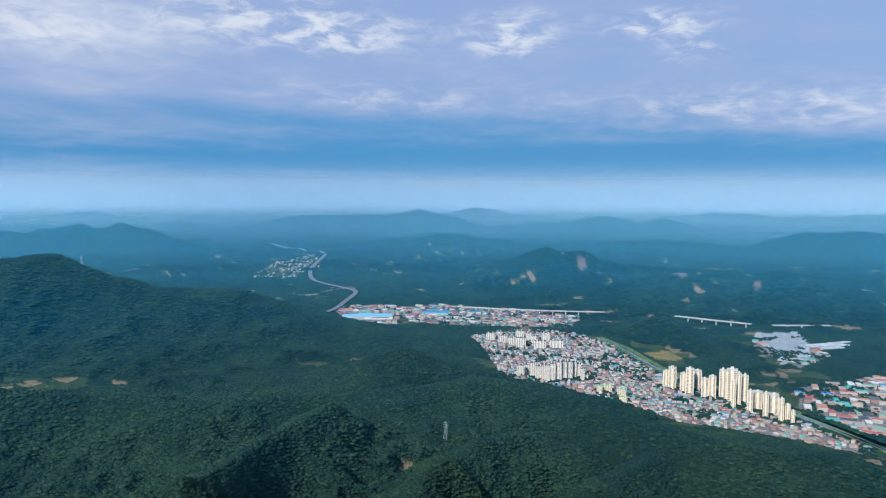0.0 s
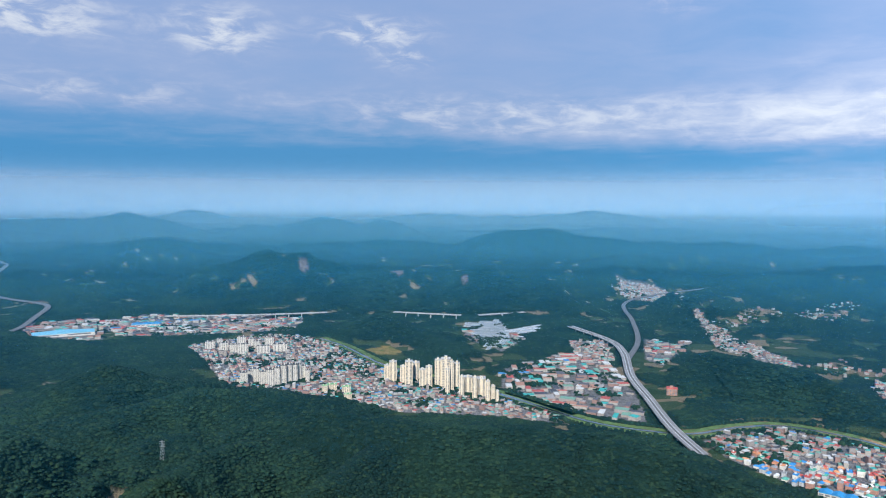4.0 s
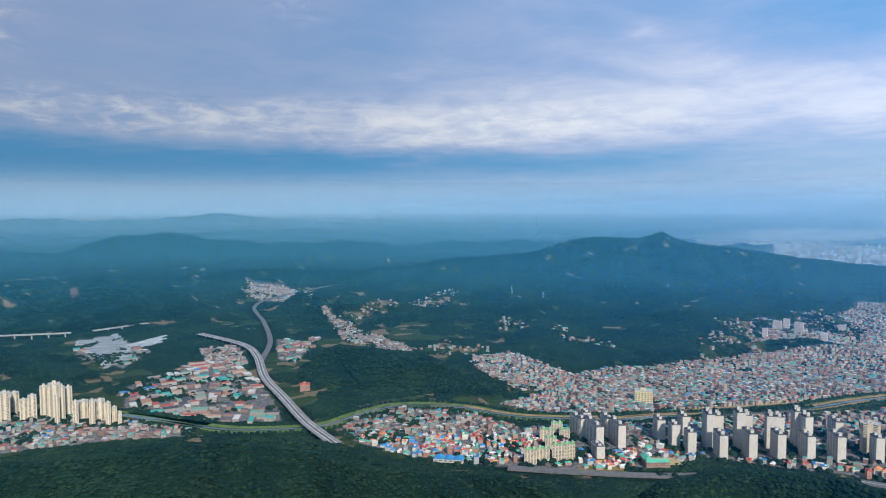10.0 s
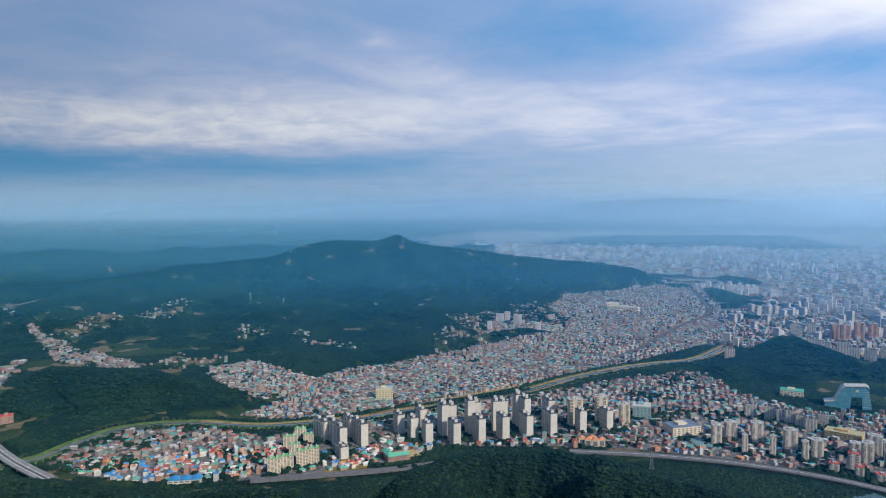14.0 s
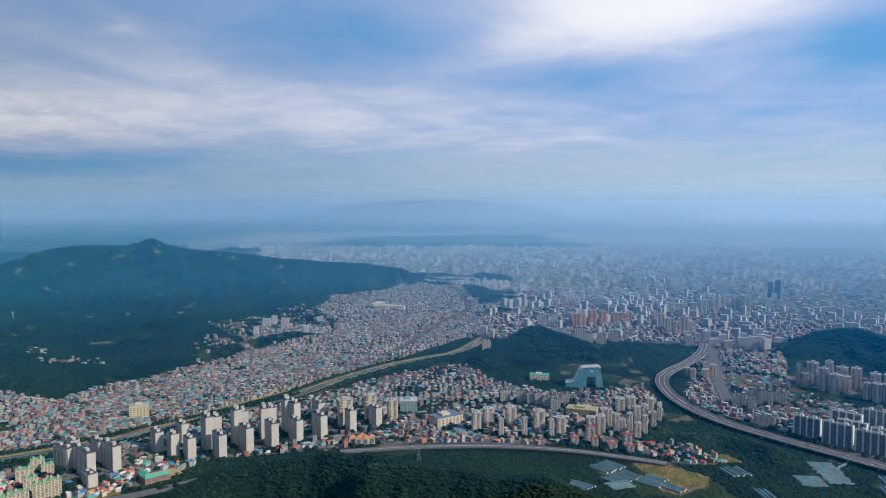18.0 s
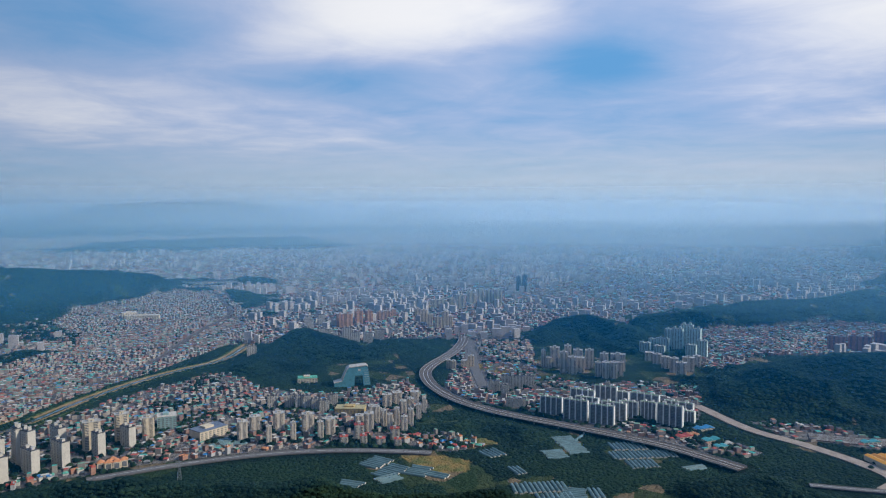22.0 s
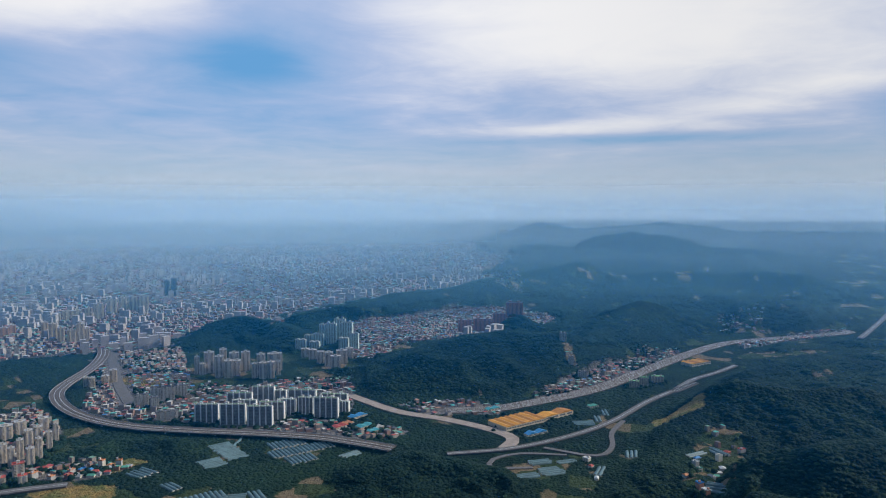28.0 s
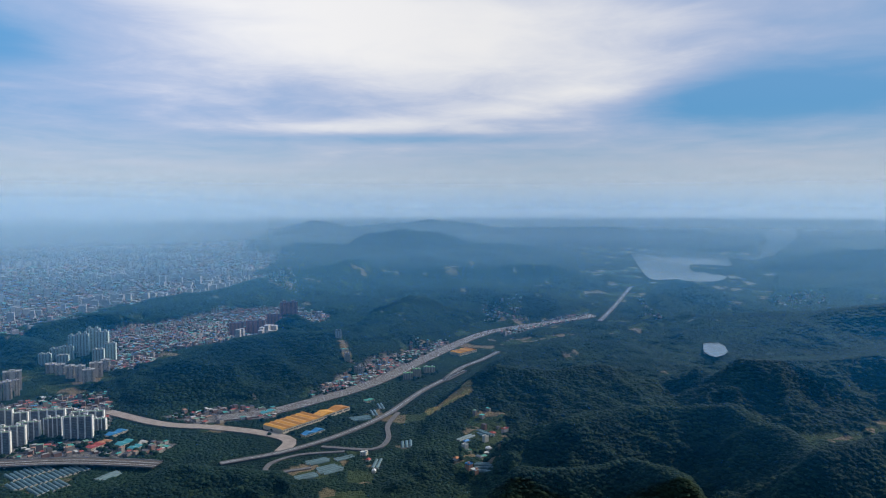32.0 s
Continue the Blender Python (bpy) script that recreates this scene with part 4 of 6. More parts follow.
def build_forest():
    rng = np.random.default_rng(4)
    for name, r0, r1, label in (("forest", 250, 1000, "dense broadleaf forest canopy on the near slopes"),
                                ("forest", 1000, 1650, "dark green wooded spurs beside the valley town"),
                                ("forest", 1650, 2700, "bluish green woods on the hills across the valley"),
                                ("forest", 2700, 3700, "hazy dark woods on the far mountain")):
        xs, ys, ss = [], [], []
        r = r0
        while r < r1:
            s = max(3.2, r * 0.0042)
            a = np.arange(-40, 196, math.degrees(s / r) * 0.92)
            a = np.radians(a + rng.uniform(-0.5, 0.5, len(a)) * math.degrees(s / r))
            rr = r + rng.uniform(-0.5, 0.5, len(a)) * s
            xs.append(rr * np.sin(a)), ys.append(rr * np.cos(a)), ss.append(s * rng.uniform(0.6, 1.5, len(a)) * rng.uniform(0.8, 1.15, len(a)))
            r += s * 0.92
        x, y, s = np.concatenate(xs), np.concatenate(ys), np.concatenate(ss)
        z = height(x, y)
        edge = fbm(x / 120, y / 120, 3, 77)
        keep = ((z > 7) & ~(town_mask(x, y) & (z < 45))) | ((edge < np.where(np.hypot(x, y) < 1350, 0.70, 0.60)) & ~town_mask(x, y) & ~(city_mask(x, y)))
        for line in ALL_LINES:
            d, _ = near_line(smooth_line(line), x, y, 40.0)
            keep &= d > 24
        hamlet = town_mask(x, y, ("hamlet",))
        keep &= ~town_mask(x, y, ("gold",)) & ~(hamlet & (fbm(x / 35, y / 35, 2, 55) > 0.4)) & ~glass_mask(x, y) & ~rock_mask(x, y) & ~clearings(x, y)
        for pool in (RESERVOIR, POND):
            keep &= ~inside(pool, x, y)
        x, y, z, s = x[keep], y[keep], z[keep], s[keep]
        print(name, r0, len(x))
        tagged(new(name, crown_mesh(name, x, y, z, s, int(r0), r0 > 1500)), label, "forest", kind="stuff")


ALL_LINES = [STREAM, STREAM_MID, STREAM_CITY, HIGHWAY, HIGHWAY_BRANCH, RAILWAY, AVENUE, BYPASS, BYPASS_WEST, VALLEY_ROAD, LINK_ROAD, RAIL_LINE, LOOP_ROAD, FARM_ROAD, FAR_ROAD, HILL_ROAD, TOWN_RAIL]
build_land()
build_forest()


# ---- roads and water ----
def ribbon(name, line, width, lift, mat, thick=0.6, level=None):
    """A strip of road on the land, with a kerb of its own thickness."""
    c = smooth_line(line, 18.0)
    t = np.gradient(c, axis=0)
    t /= np.hypot(t[:, 0], t[:, 1])[:, None]
    nx, ny = -t[:, 1] * width / 2, t[:, 0] * width / 2
    z = height(c[:, 0], c[:, 1])
    z = np.convolve(np.pad(z, 6, mode="edge"), np.ones(13) / 13, "valid") + lift if level is None else np.full(len(c), float(level))
    L, Rr = np.stack([c[:, 0] + nx, c[:, 1] + ny, z], 1), np.stack([c[:, 0] - nx, c[:, 1] - ny, z], 1)
    dn = np.array([0, 0, thick])
    co = np.concatenate([L, Rr, Rr - dn, L - dn])
    k = len(c)
    i = np.arange(k - 1)
    faces = np.concatenate([np.stack([i + a * k, i + b * k, i + 1 + b * k, i + 1 + a * k], 1) for a, b in ((0, 1), (1, 2), (2, 3), (3, 0))])
    x, y, zz = lay(co[:, 0], co[:, 1], co[:, 2])
    return grid_mesh(name, np.stack([x, y, zz], 1), faces, [mat])


for line, width, lift in ((HIGHWAY_BRANCH, 15, 4), (AVENUE, 24, 1), (BYPASS, 18, 3), (BYPASS_WEST, 18, 3), (VALLEY_ROAD, 14, 3),
                          (RAIL_LINE, 40, 1.5), (LOOP_ROAD, 9, 2), (FARM_ROAD, 8, 1.5), (FAR_ROAD, 18, 3), (HILL_ROAD, 20, 4)):
    tagged(new("road", ribbon("road", line, width, lift, BALLAST if width == 40 else ASPHALT, 2.0)), "grey asphalt road through the valley", "road", kind="structure")
tagged(new("road", ribbon("road", LINK_ROAD, 24, 1.5, PALE_EARTH, 2.0)), "broad pale earth road under construction", "road", kind="structure")
tagged(new("railway", ribbon("railway", TOWN_RAIL, 15, 1.2, BALLAST, 2.0)), "dark railway line cutting through the dense town", "railway", kind="structure")
for line in (STREAM, STREAM_MID, STREAM_CITY):
    tagged(new("stream", ribbon("stream", line, 6, 0.4, WATER)), "narrow stream between grassy banks", "stream", kind="structure")

for line, side in ((STREAM_CITY, 13), (STREAM_CITY, -13), (STREAM_MID[7:], 13)):
    c = smooth_line(line)
    t = np.gradient(c, axis=0)
    t /= np.hypot(t[:, 0], t[:, 1])[:, None]
    off = np.stack([c[:, 0] - t[:, 1] * side, c[:, 1] + t[:, 0] * side], 1)
    tagged(new("bank_path", ribbon("bank_path", off, 9, 0.5, EARTH)), "ochre earth path along the stream bank", "path", kind="structure")


for line, side in ((STREAM, 16), (STREAM, -14), (STREAM_MID, 15), (STREAM_MID, -15), (STREAM_CITY, 25), (STREAM_CITY, -25)):
    c = smooth_line(line)
    t = np.gradient(c, axis=0)
    t /= np.hypot(t[:, 0], t[:, 1])[:, None]
    off = np.stack([c[:, 0] - t[:, 1] * side, c[:, 1] + t[:, 0] * side], 1)
    tagged(new("grass_bank", ribbon("grass_bank", off, 15 if line is not STREAM_CITY else 10, 0.3, GRASS)), "bright green grass bank beside the stream", "grass bank", kind="structure")


def pool(name, outline, z, label):
    c = smooth_line(np.vstack([outline, outline[:1]]), 60.0)[:-1]
    x, y, zz = lay(c[:, 0], c[:, 1], np.full(len(c), z))
    bm = bmesh.new()
    f = bm.faces.new([bm.verts.new(p) for p in zip(x, y, zz)])
    bmesh.ops.triangulate(bm, faces=[f])
    bmesh.ops.recalc_face_normals(bm, faces=bm.faces)
    me = bpy.data.meshes.new(name)
    bm.to_mesh(me)
    me.materials.append(WATER)
    tagged(new(name, me), label, "water", kind="structure")


pool("reservoir", RESERVOIR, 3.0, "calm pale reservoir between wooded hills")
pool("pond", POND, 26.0, "small bright pond in the forest")


# ---- buildings ----
def boxes_mesh(name, x, y, z, w, d, h, turn, mats, split=True):
    """Many plain houses joined: walls in the first material, roofs in the second."""
    k = len(x)
    s = shrink(x, y)
    c, q = np.cos(turn), np.sin(turn)
    v = np.zeros((k, 8, 3))
    for i, (a, b, up) in enumerate([(-1, -1, 0), (1, -1, 0), (1, 1, 0), (-1, 1, 0), (-1, -1, 1), (1, -1, 1), (1, 1, 1), (-1, 1, 1)]):
        px, py = a * w / 2, b * d / 2
        v[:, i, 0], v[:, i, 1], v[:, i, 2] = x + px * c - py * q, y + px * q + py * c, z + (h if up else -2.0)
    f = np.array([(0, 1, 5, 4), (1, 2, 6, 5), (2, 3, 7, 6), (3, 0, 4, 7), (4, 5, 6, 7)])
    faces = (np.arange(k)[:, None, None] * 8 + f[None]).reshape(-1, 4)
    co = v.reshape(-1, 3)
    wx, wy, wz = lay(co[:, 0], co[:, 1], co[:, 2])
    me = grid_mesh(name, np.stack([wx, wy, wz], 1), faces, mats)
    me.polygons.foreach_set("material_index", np.tile([0, 0, 0, 0, len(mats) - 1], k).astype(np.int32))
    return me


# ---- haze ----
def build_haze():
    """Added shells in fine pleats that imitate haze, thicker the further the view goes on behind them."""
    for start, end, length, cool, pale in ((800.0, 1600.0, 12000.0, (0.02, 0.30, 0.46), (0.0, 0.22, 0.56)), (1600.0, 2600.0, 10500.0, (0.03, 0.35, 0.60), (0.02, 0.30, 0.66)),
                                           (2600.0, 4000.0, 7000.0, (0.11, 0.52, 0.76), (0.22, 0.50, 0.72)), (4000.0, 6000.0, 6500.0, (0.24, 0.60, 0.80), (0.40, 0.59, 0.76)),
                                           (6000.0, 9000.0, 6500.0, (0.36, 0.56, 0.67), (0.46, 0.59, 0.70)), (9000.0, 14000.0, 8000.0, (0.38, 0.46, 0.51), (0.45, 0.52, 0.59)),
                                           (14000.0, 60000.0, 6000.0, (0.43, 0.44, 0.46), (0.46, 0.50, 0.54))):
        m, n = material("haze")
        part = n.add("ShaderNodeSeparateXYZ", Vector=n.add("ShaderNodeNewGeometry").outputs["Position"])
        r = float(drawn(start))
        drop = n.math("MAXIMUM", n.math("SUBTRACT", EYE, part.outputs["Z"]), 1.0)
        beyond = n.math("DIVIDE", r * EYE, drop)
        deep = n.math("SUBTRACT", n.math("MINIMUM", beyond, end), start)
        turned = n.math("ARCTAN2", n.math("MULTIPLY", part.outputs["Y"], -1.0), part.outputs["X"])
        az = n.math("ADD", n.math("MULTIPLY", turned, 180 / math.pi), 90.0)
        # opacity set by bearing, to imitate denser haze towards the city
        bearing_gain = n.math("SUBTRACT", n.math("ADD", 0.55, n.math("MULTIPLY", n.ramp(az, 30.0, 100.0), 0.45)), n.math("MULTIPLY", n.ramp(az, 126.0, 148.0), 0.42))
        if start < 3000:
            bearing_gain = n.math("ADD", 0.65, n.math("MULTIPLY", n.ramp(az, 30.0, 80.0), 0.55))
        thick = n.math("SUBTRACT", 1.0, n.math("POWER", 2.718, n.math("MULTIPLY", n.math("DIVIDE", n.math("MAXIMUM", deep, 0.0), -length), bearing_gain)))
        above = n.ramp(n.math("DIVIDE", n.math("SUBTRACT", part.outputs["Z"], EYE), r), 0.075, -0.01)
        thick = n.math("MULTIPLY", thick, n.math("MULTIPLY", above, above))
        # the haze's blue and its brightness by bearing are put into the shell colour
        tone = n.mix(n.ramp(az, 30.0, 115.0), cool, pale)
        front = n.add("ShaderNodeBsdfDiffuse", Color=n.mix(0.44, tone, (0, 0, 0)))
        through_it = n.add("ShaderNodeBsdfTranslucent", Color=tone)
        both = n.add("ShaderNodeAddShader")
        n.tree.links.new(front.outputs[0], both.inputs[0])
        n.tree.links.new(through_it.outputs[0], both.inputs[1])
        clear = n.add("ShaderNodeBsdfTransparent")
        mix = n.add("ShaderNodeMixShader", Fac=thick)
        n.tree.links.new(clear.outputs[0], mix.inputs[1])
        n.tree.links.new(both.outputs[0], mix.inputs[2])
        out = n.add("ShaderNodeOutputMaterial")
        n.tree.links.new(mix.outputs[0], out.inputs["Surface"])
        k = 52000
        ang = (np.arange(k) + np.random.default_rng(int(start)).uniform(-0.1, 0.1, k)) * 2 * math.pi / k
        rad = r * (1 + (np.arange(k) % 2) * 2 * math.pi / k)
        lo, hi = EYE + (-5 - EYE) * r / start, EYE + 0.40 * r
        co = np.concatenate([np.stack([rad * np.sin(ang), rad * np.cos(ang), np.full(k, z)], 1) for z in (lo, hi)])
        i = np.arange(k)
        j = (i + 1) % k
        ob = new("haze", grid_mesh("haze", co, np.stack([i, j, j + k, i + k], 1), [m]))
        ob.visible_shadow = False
        tagged(ob, "thin pleated shell tinted as blue haze over the distance", "haze", kind="structure")


build_haze()


# ---- parts and things ----
def part(name, bm, mat, parent, label=""):
    """One mesh object under a thing or under a part."""
    me = bpy.data.meshes.new(name)
    bmesh.ops.recalc_face_normals(bm, faces=bm.faces)
    bm.to_mesh(me)
    bm.free()
    for m in (mat if isinstance(mat, (list, tuple)) else [mat]):
        me.materials.append(m)
    ob = new(name, me)
    ob.parent = parent
    if label:
        tagged(ob, label)
    return ob


def box(bm, x0, x1, y0, y1, z0, z1, slot=0, bevel=0.0):
    vs = [bm.verts.new((x, y, z)) for x in (x0, x1) for y in (y0, y1) for z in (z0, z1)]
    fs = [bm.faces.new([vs[i] for i in q]) for q in ((0, 1, 3, 2), (4, 6, 7, 5), (0, 4, 5, 1), (2, 3, 7, 6), (0, 2, 6, 4), (1, 5, 7, 3))]
    for f in fs:
        f.material_index = slot
    return vs, fs


def stepped_strip(w, floors, step, proud, back, sill, head):
    """A facade strip in one piece: on every floor a parapet stands proud of a glazed recess."""
    prof = []
    for i in range(floors):
        z = i * step
        prof += [(-proud, z + 0.05), (-proud, z + sill), (back, z + sill + 0.05), (back, z + head)]
    prof += [(-proud, floors * step + 0.02), (0.3, floors * step + 0.05)]
    bm = bmesh.new()
    rows = [[bm.verts.new((x, y, z)) for y, z in prof] for x in (-w / 2, w / 2)]
    for i in range(len(prof) - 1):
        f = bm.faces.new((rows[0][i], rows[1][i], rows[1][i + 1], rows[0][i + 1]))
        f.material_index = 1 if prof[i][0] == back and prof[i + 1][0] == back else 0
    inner = [[bm.verts.new((x, 0.35, z)) for y, z in prof] for x in (-w / 2, w / 2)]
    for side in (0, 1):
        for i in range(len(prof) - 1):
            bm.faces.new((rows[side][i], rows[side][i + 1], inner[side][i + 1], inner[side][i]))
    return bm


FIN_WHITE = plain("bright_white_paint", (0.80, 0.79, 0.74), 0.7, 0.08)
STYLES = {
    "slab": (40.0, 12.0, 15, WHITE, DARK_ROOF),
    "tower": (18.0, 16.0, 18, CREAM, CREAM),
    "green": (40.0, 12.0, 12, CREAM, GREEN_TRIM),
    "fins": (40.0, 12.0, 13, FIN_WHITE, GREEN_TRIM),
    "pale_green": (30.0, 12.0, 16, PALE_GREEN, GREEN_TRIM),
    "red": (18.0, 14.0, 10, WHITE, RED_TRIM),
    "brick": (30.0, 14.0, 14, BRICK, BRICK),
    "peach": (18.0, 16.0, 16, PEACH, PEACH),
    "beige": (18.0, 16.0, 18, BEIGE, BEIGE),
    "dark": (20.0, 18.0, 22, STEEL, STEEL),
}
DUSK = plain("grey_balcony_paint", (0.24, 0.27, 0.28), 0.6, 0.25)
STOREY = 2.8
MADE = {}


def apartment(style):
    """One apartment block of its style, broad side towards -y, foot at the origin."""
    wide, deep, floors, wall, trim = STYLES[style]
    tall = floors * STOREY
    ob = new("apartment_block")
    bm = bmesh.new()
    if style in ("tower", "beige", "peach", "red"):        # a cross-shaped plan with set-back corners
        box(bm, -wide / 2, wide / 2, -deep * 0.32, deep * 0.32, 0, tall)
        box(bm, -wide * 0.3, wide * 0.3, -deep / 2, deep / 2, 0.01, tall + 0.02)
    else:
        box(bm, -wide / 2, wide / 2, -deep / 2, deep / 2, 0, tall)
        box(bm, -wide * 0.36, -wide * 0.14, deep / 2 - 0.5, deep / 2 + 1.6, 0, tall - 0.4)
        box(bm, wide * 0.14, wide * 0.36, deep / 2 - 0.5, deep / 2 + 1.6, 0, tall - 0.4)
    part("wall", bm, wall, ob)
    bays = 4 if wide > 25 else 2
    pitch = wide / bays
    share = {"green": 0.66, "fins": 0.78}.get(style, 0.44)
    for i in range(bays):
        x = -wide / 2 + (i + 0.5) * pitch
        y = -deep / 2 if (style not in ("tower", "beige", "peach", "red")) or abs(x) < wide * 0.3 else -deep * 0.32
        st = part("balcony_bay", stepped_strip(pitch * share, floors, STOREY, 0.9, -0.1, 0.95, 2.6), [DUSK if style == "fins" else wall, GLAZING], ob)
        st.location = (x, y, 0)
        wn = part("window_strip", stepped_strip(pitch * 0.34, floors, STOREY, 0.16, -0.05, 0.9, 2.3), [wall, GLAZING], ob)
        wn.location, wn.rotation_euler = (x + pitch * 0.2, (deep / 2 if wide > 25 else deep * 0.5), 0), (0, 0, math.pi)
    if style == "fins":
        for i in range(bays + 1):
            bm = bmesh.new()
            x = -wide / 2 + i * pitch
            box(bm, x - 0.9, x + 0.9, -deep / 2 - 1.6, -deep / 2 + 0.6, 0.0, tall + 3.4)
            part("fin", bm, wall, ob, "white upright fin")
        bm = bmesh.new()
        box(bm, -wide / 2, wide / 2, -deep / 2 - 1.2, -deep / 2 - 0.2, tall + 2.2, tall + 3.2)
        part("roof_beam", bm, trim, ob)
    bm = bmesh.new()                                        # parapet with a sunk deck
    h = 1.3
    for x0, x1, y0, y1 in ((-wide / 2, wide / 2, -deep / 2, -deep / 2 + 0.5), (-wide / 2, wide / 2, deep / 2 - 0.5, deep / 2),
                           (-wide / 2, -wide / 2 + 0.5, -deep / 2 + 0.5, deep / 2 - 0.5), (wide / 2 - 0.5, wide / 2, -deep / 2 + 0.5, deep / 2 - 0.5)):
        box(bm, x0, x1, y0, y1, tall + 0.05, tall + h)
    box(bm, -wide / 2 + 0.5, wide / 2 - 0.5, -deep / 2 + 0.5, deep / 2 - 0.5, tall + 0.05, tall + 0.35)
    part("roof", bm, trim if style in ("green", "red", "slab", "dark") else CONCRETE, ob)
    for i in range(bays // 2):
        bm = bmesh.new()
        x = (-wide / 4 + i * wide / 2) if bays > 2 else 0
        box(bm, x - 2.6, x + 2.6, -2.2, 2.6, tall + 0.3, tall + 4.6)
        stair = part("stair_house", bm, wall, ob)
        bm = bmesh.new()
        box(bm, x - 2.9, x + 2.9, -2.5, 2.9, tall + 4.6, tall + 5.0)
        part("roof_slab", bm, CONCRETE, stair)
        bm = bmesh.new()
        box(bm, x - 0.6, x + 0.6, -2.3, -2.1, tall + 0.4, tall + 2.5)
        part("door", bm, GLAZING, stair)
    return ob


COMPLEX = ["", ""]


def complex_of(label, group):
    COMPLEX[:] = [label, group]


def block(style, az, r, wide, deep, tall, face=0.0):
    """One apartment block at its place; face: degrees its broad side turns away from the eye's line."""
    if style == "tower" and "peach" in COMPLEX[0]:
        style = "peach"
    elif style == "tower" and "beige" in COMPLEX[0]:
        style = "beige"
    w0, d0, floors = STYLES[style][:3]
    x, y = polar(az, r)
    s = float(shrink(x, y))
    z = float(height(np.array([x]), np.array([y]))[0])
    px, py, pz = lay(x, y, z - 0.5)
    m = pose(float(px), float(py), float(pz), 0, 0, -az - face) @ Matrix.Diagonal((s * wide / w0, s * deep / d0, s * tall / (floors * STOREY + 2), 1))
    if style not in MADE:
        ob = MADE[style] = apartment(style)
        ob.matrix_basis = m
    else:
        first = MADE[style]
        keep = first.matrix_basis.copy()
        first.matrix_basis = Matrix.Identity(4)
        ob = copy_thing(first, Matrix.Identity(4))
        first.matrix_basis = keep
        ob.matrix_basis = m
    tagged(ob, COMPLEX[0], "apartment block", COMPLEX[1])
    BLOCKS.append((x, y, max(wide, deep) * 0.6 + 6))


# plots kept free for the single buildings: azimuth, distance, half width
PLOTS = [(142.94, 1357, 62), (145.94, 1411, 44), (156.65, 1979, 40), (51.85, 1121, 28), (102.20, 1667, 50), (68.87, 1146, 40), (84.18, 1246, 30), (67.37, 1512, 24), (90.99, 1354, 38), (87.99, 1437, 26),
         (98.60, 1718, 30), (102.00, 1448, 38), (128.52, 1338, 20), (129.12, 1354, 16), (130.53, 1334, 22), (131.23, 1303, 16), (129.93, 1399, 24), (131.63, 1322, 16), (107.40, 1276, 14), (-6.20, 2442, 95), (-0.70, 2518, 50)]
BLOCKS = [(*polar(a, r), half) for a, r, half in PLOTS]
complex_of("cream high-rise apartment tower with a stepped roofline", "towers beside the stream")
block("tower", 17.61, 1622, 14, 14, 39)
block("tower", 18.07, 1613, 17, 17, 50)
block("tower", 18.89, 1595, 14, 14, 43)
block("tower", 19.35, 1585, 17, 17, 57)
block("tower", 19.94, 1630, 16, 16, 44)
block("tower", 20.46, 1568, 14, 14, 42)
block("tower", 20.99, 1569, 15, 15, 48)
block("tower", 21.72, 1572, 14, 14, 63)
block("tower", 22.37, 1560, 21, 18, 69)
block("tower", 22.51, 1509, 9, 9, 57)
block("tower", 22.85, 1532, 10, 10, 68)
block("tower", 23.27, 1558, 13, 13, 59)
block("tower", 23.68, 1488, 10, 10, 46)
block("tower", 24.19, 1515, 17, 17, 39)
block("tower", 24.75, 1467, 10, 10, 50)
block("tower", 25.28, 1494, 18, 18, 42)
block("tower", 25.81, 1448, 9, 9, 47)
block("tower", 26.23, 1457, 9, 9, 35)
block("tower", 26.59, 1444, 7, 7, 28)
complex_of("pale cream apartment slab at the foot of a wooded hill", "slabs at the hill foot")
block("slab", 5.88, 1619, 8, 12, 14)
block("slab", 6.29, 1616, 16, 12, 31)
block("slab", 6.75, 1643, 16, 12, 32)
block("slab", 7.13, 1644, 20, 12, 36)
block("slab", 7.75, 1621, 16, 12, 33)
block("slab", 8.32, 1608, 17, 12, 41)
block("slab", 8.84, 1610, 13, 12, 44)
block("slab", 9.31, 1618, 14, 12, 47)
block("slab", 9.69, 1629, 16, 12, 45)
block("slab", 10.14, 1636, 16, 12, 44)
block("slab", 10.52, 1650, 12, 12, 41)
block("slab", 10.86, 1656, 13, 12, 36)
block("slab", 11.22, 1643, 10, 12, 28)
block("slab", 11.53, 1650, 8, 12, 13)
complex_of("white apartment slab among low town houses", "slabs in the upper town")
block("slab", 3.82, 2070, 27, 12, 22)
block("slab", 4.51, 2088, 17, 12, 24)
block("slab", 4.78, 2023, 23, 12, 25)
block("slab", 5.51, 2002, 23, 12, 24)
block("slab", 6.15, 2102, 24, 12, 25)
block("slab", 6.26, 1974, 27, 12, 29)
block("slab", 6.88, 2081, 17, 12, 23)
block("slab", 7.33, 2033, 16, 12, 24)
block("slab", 7.81, 1974, 33, 12, 22)
block("slab", 8.26, 2079, 25, 12, 25)
block("slab", 9.11, 1989, 37, 12, 22)
complex_of("low pale green walk-up apartment block", "walk-up blocks")
block("green", 12.56, 1534, 12, 12, 18)
block("green", 13.15, 1552, 21, 12, 16)
block("green", 14.29, 1523, 18, 12, 18)
block("green", 14.41, 1473, 16, 12, 12)
complex_of("cream stepped apartment block with green roof edges", "green-roofed blocks beside the bypass")
block("green", 59.53, 1133, 21, 12, 24)
block("green", 60.77, 1140, 20, 12, 29)
block("green", 61.67, 1148, 17, 12, 29)
block("green", 59.83, 1233, 24, 12, 23)
block("green", 60.63, 1271, 20, 12, 23)
block("green", 61.25, 1253, 18, 12, 18)
block("green", 58.53, 1122, 20, 12, 25)
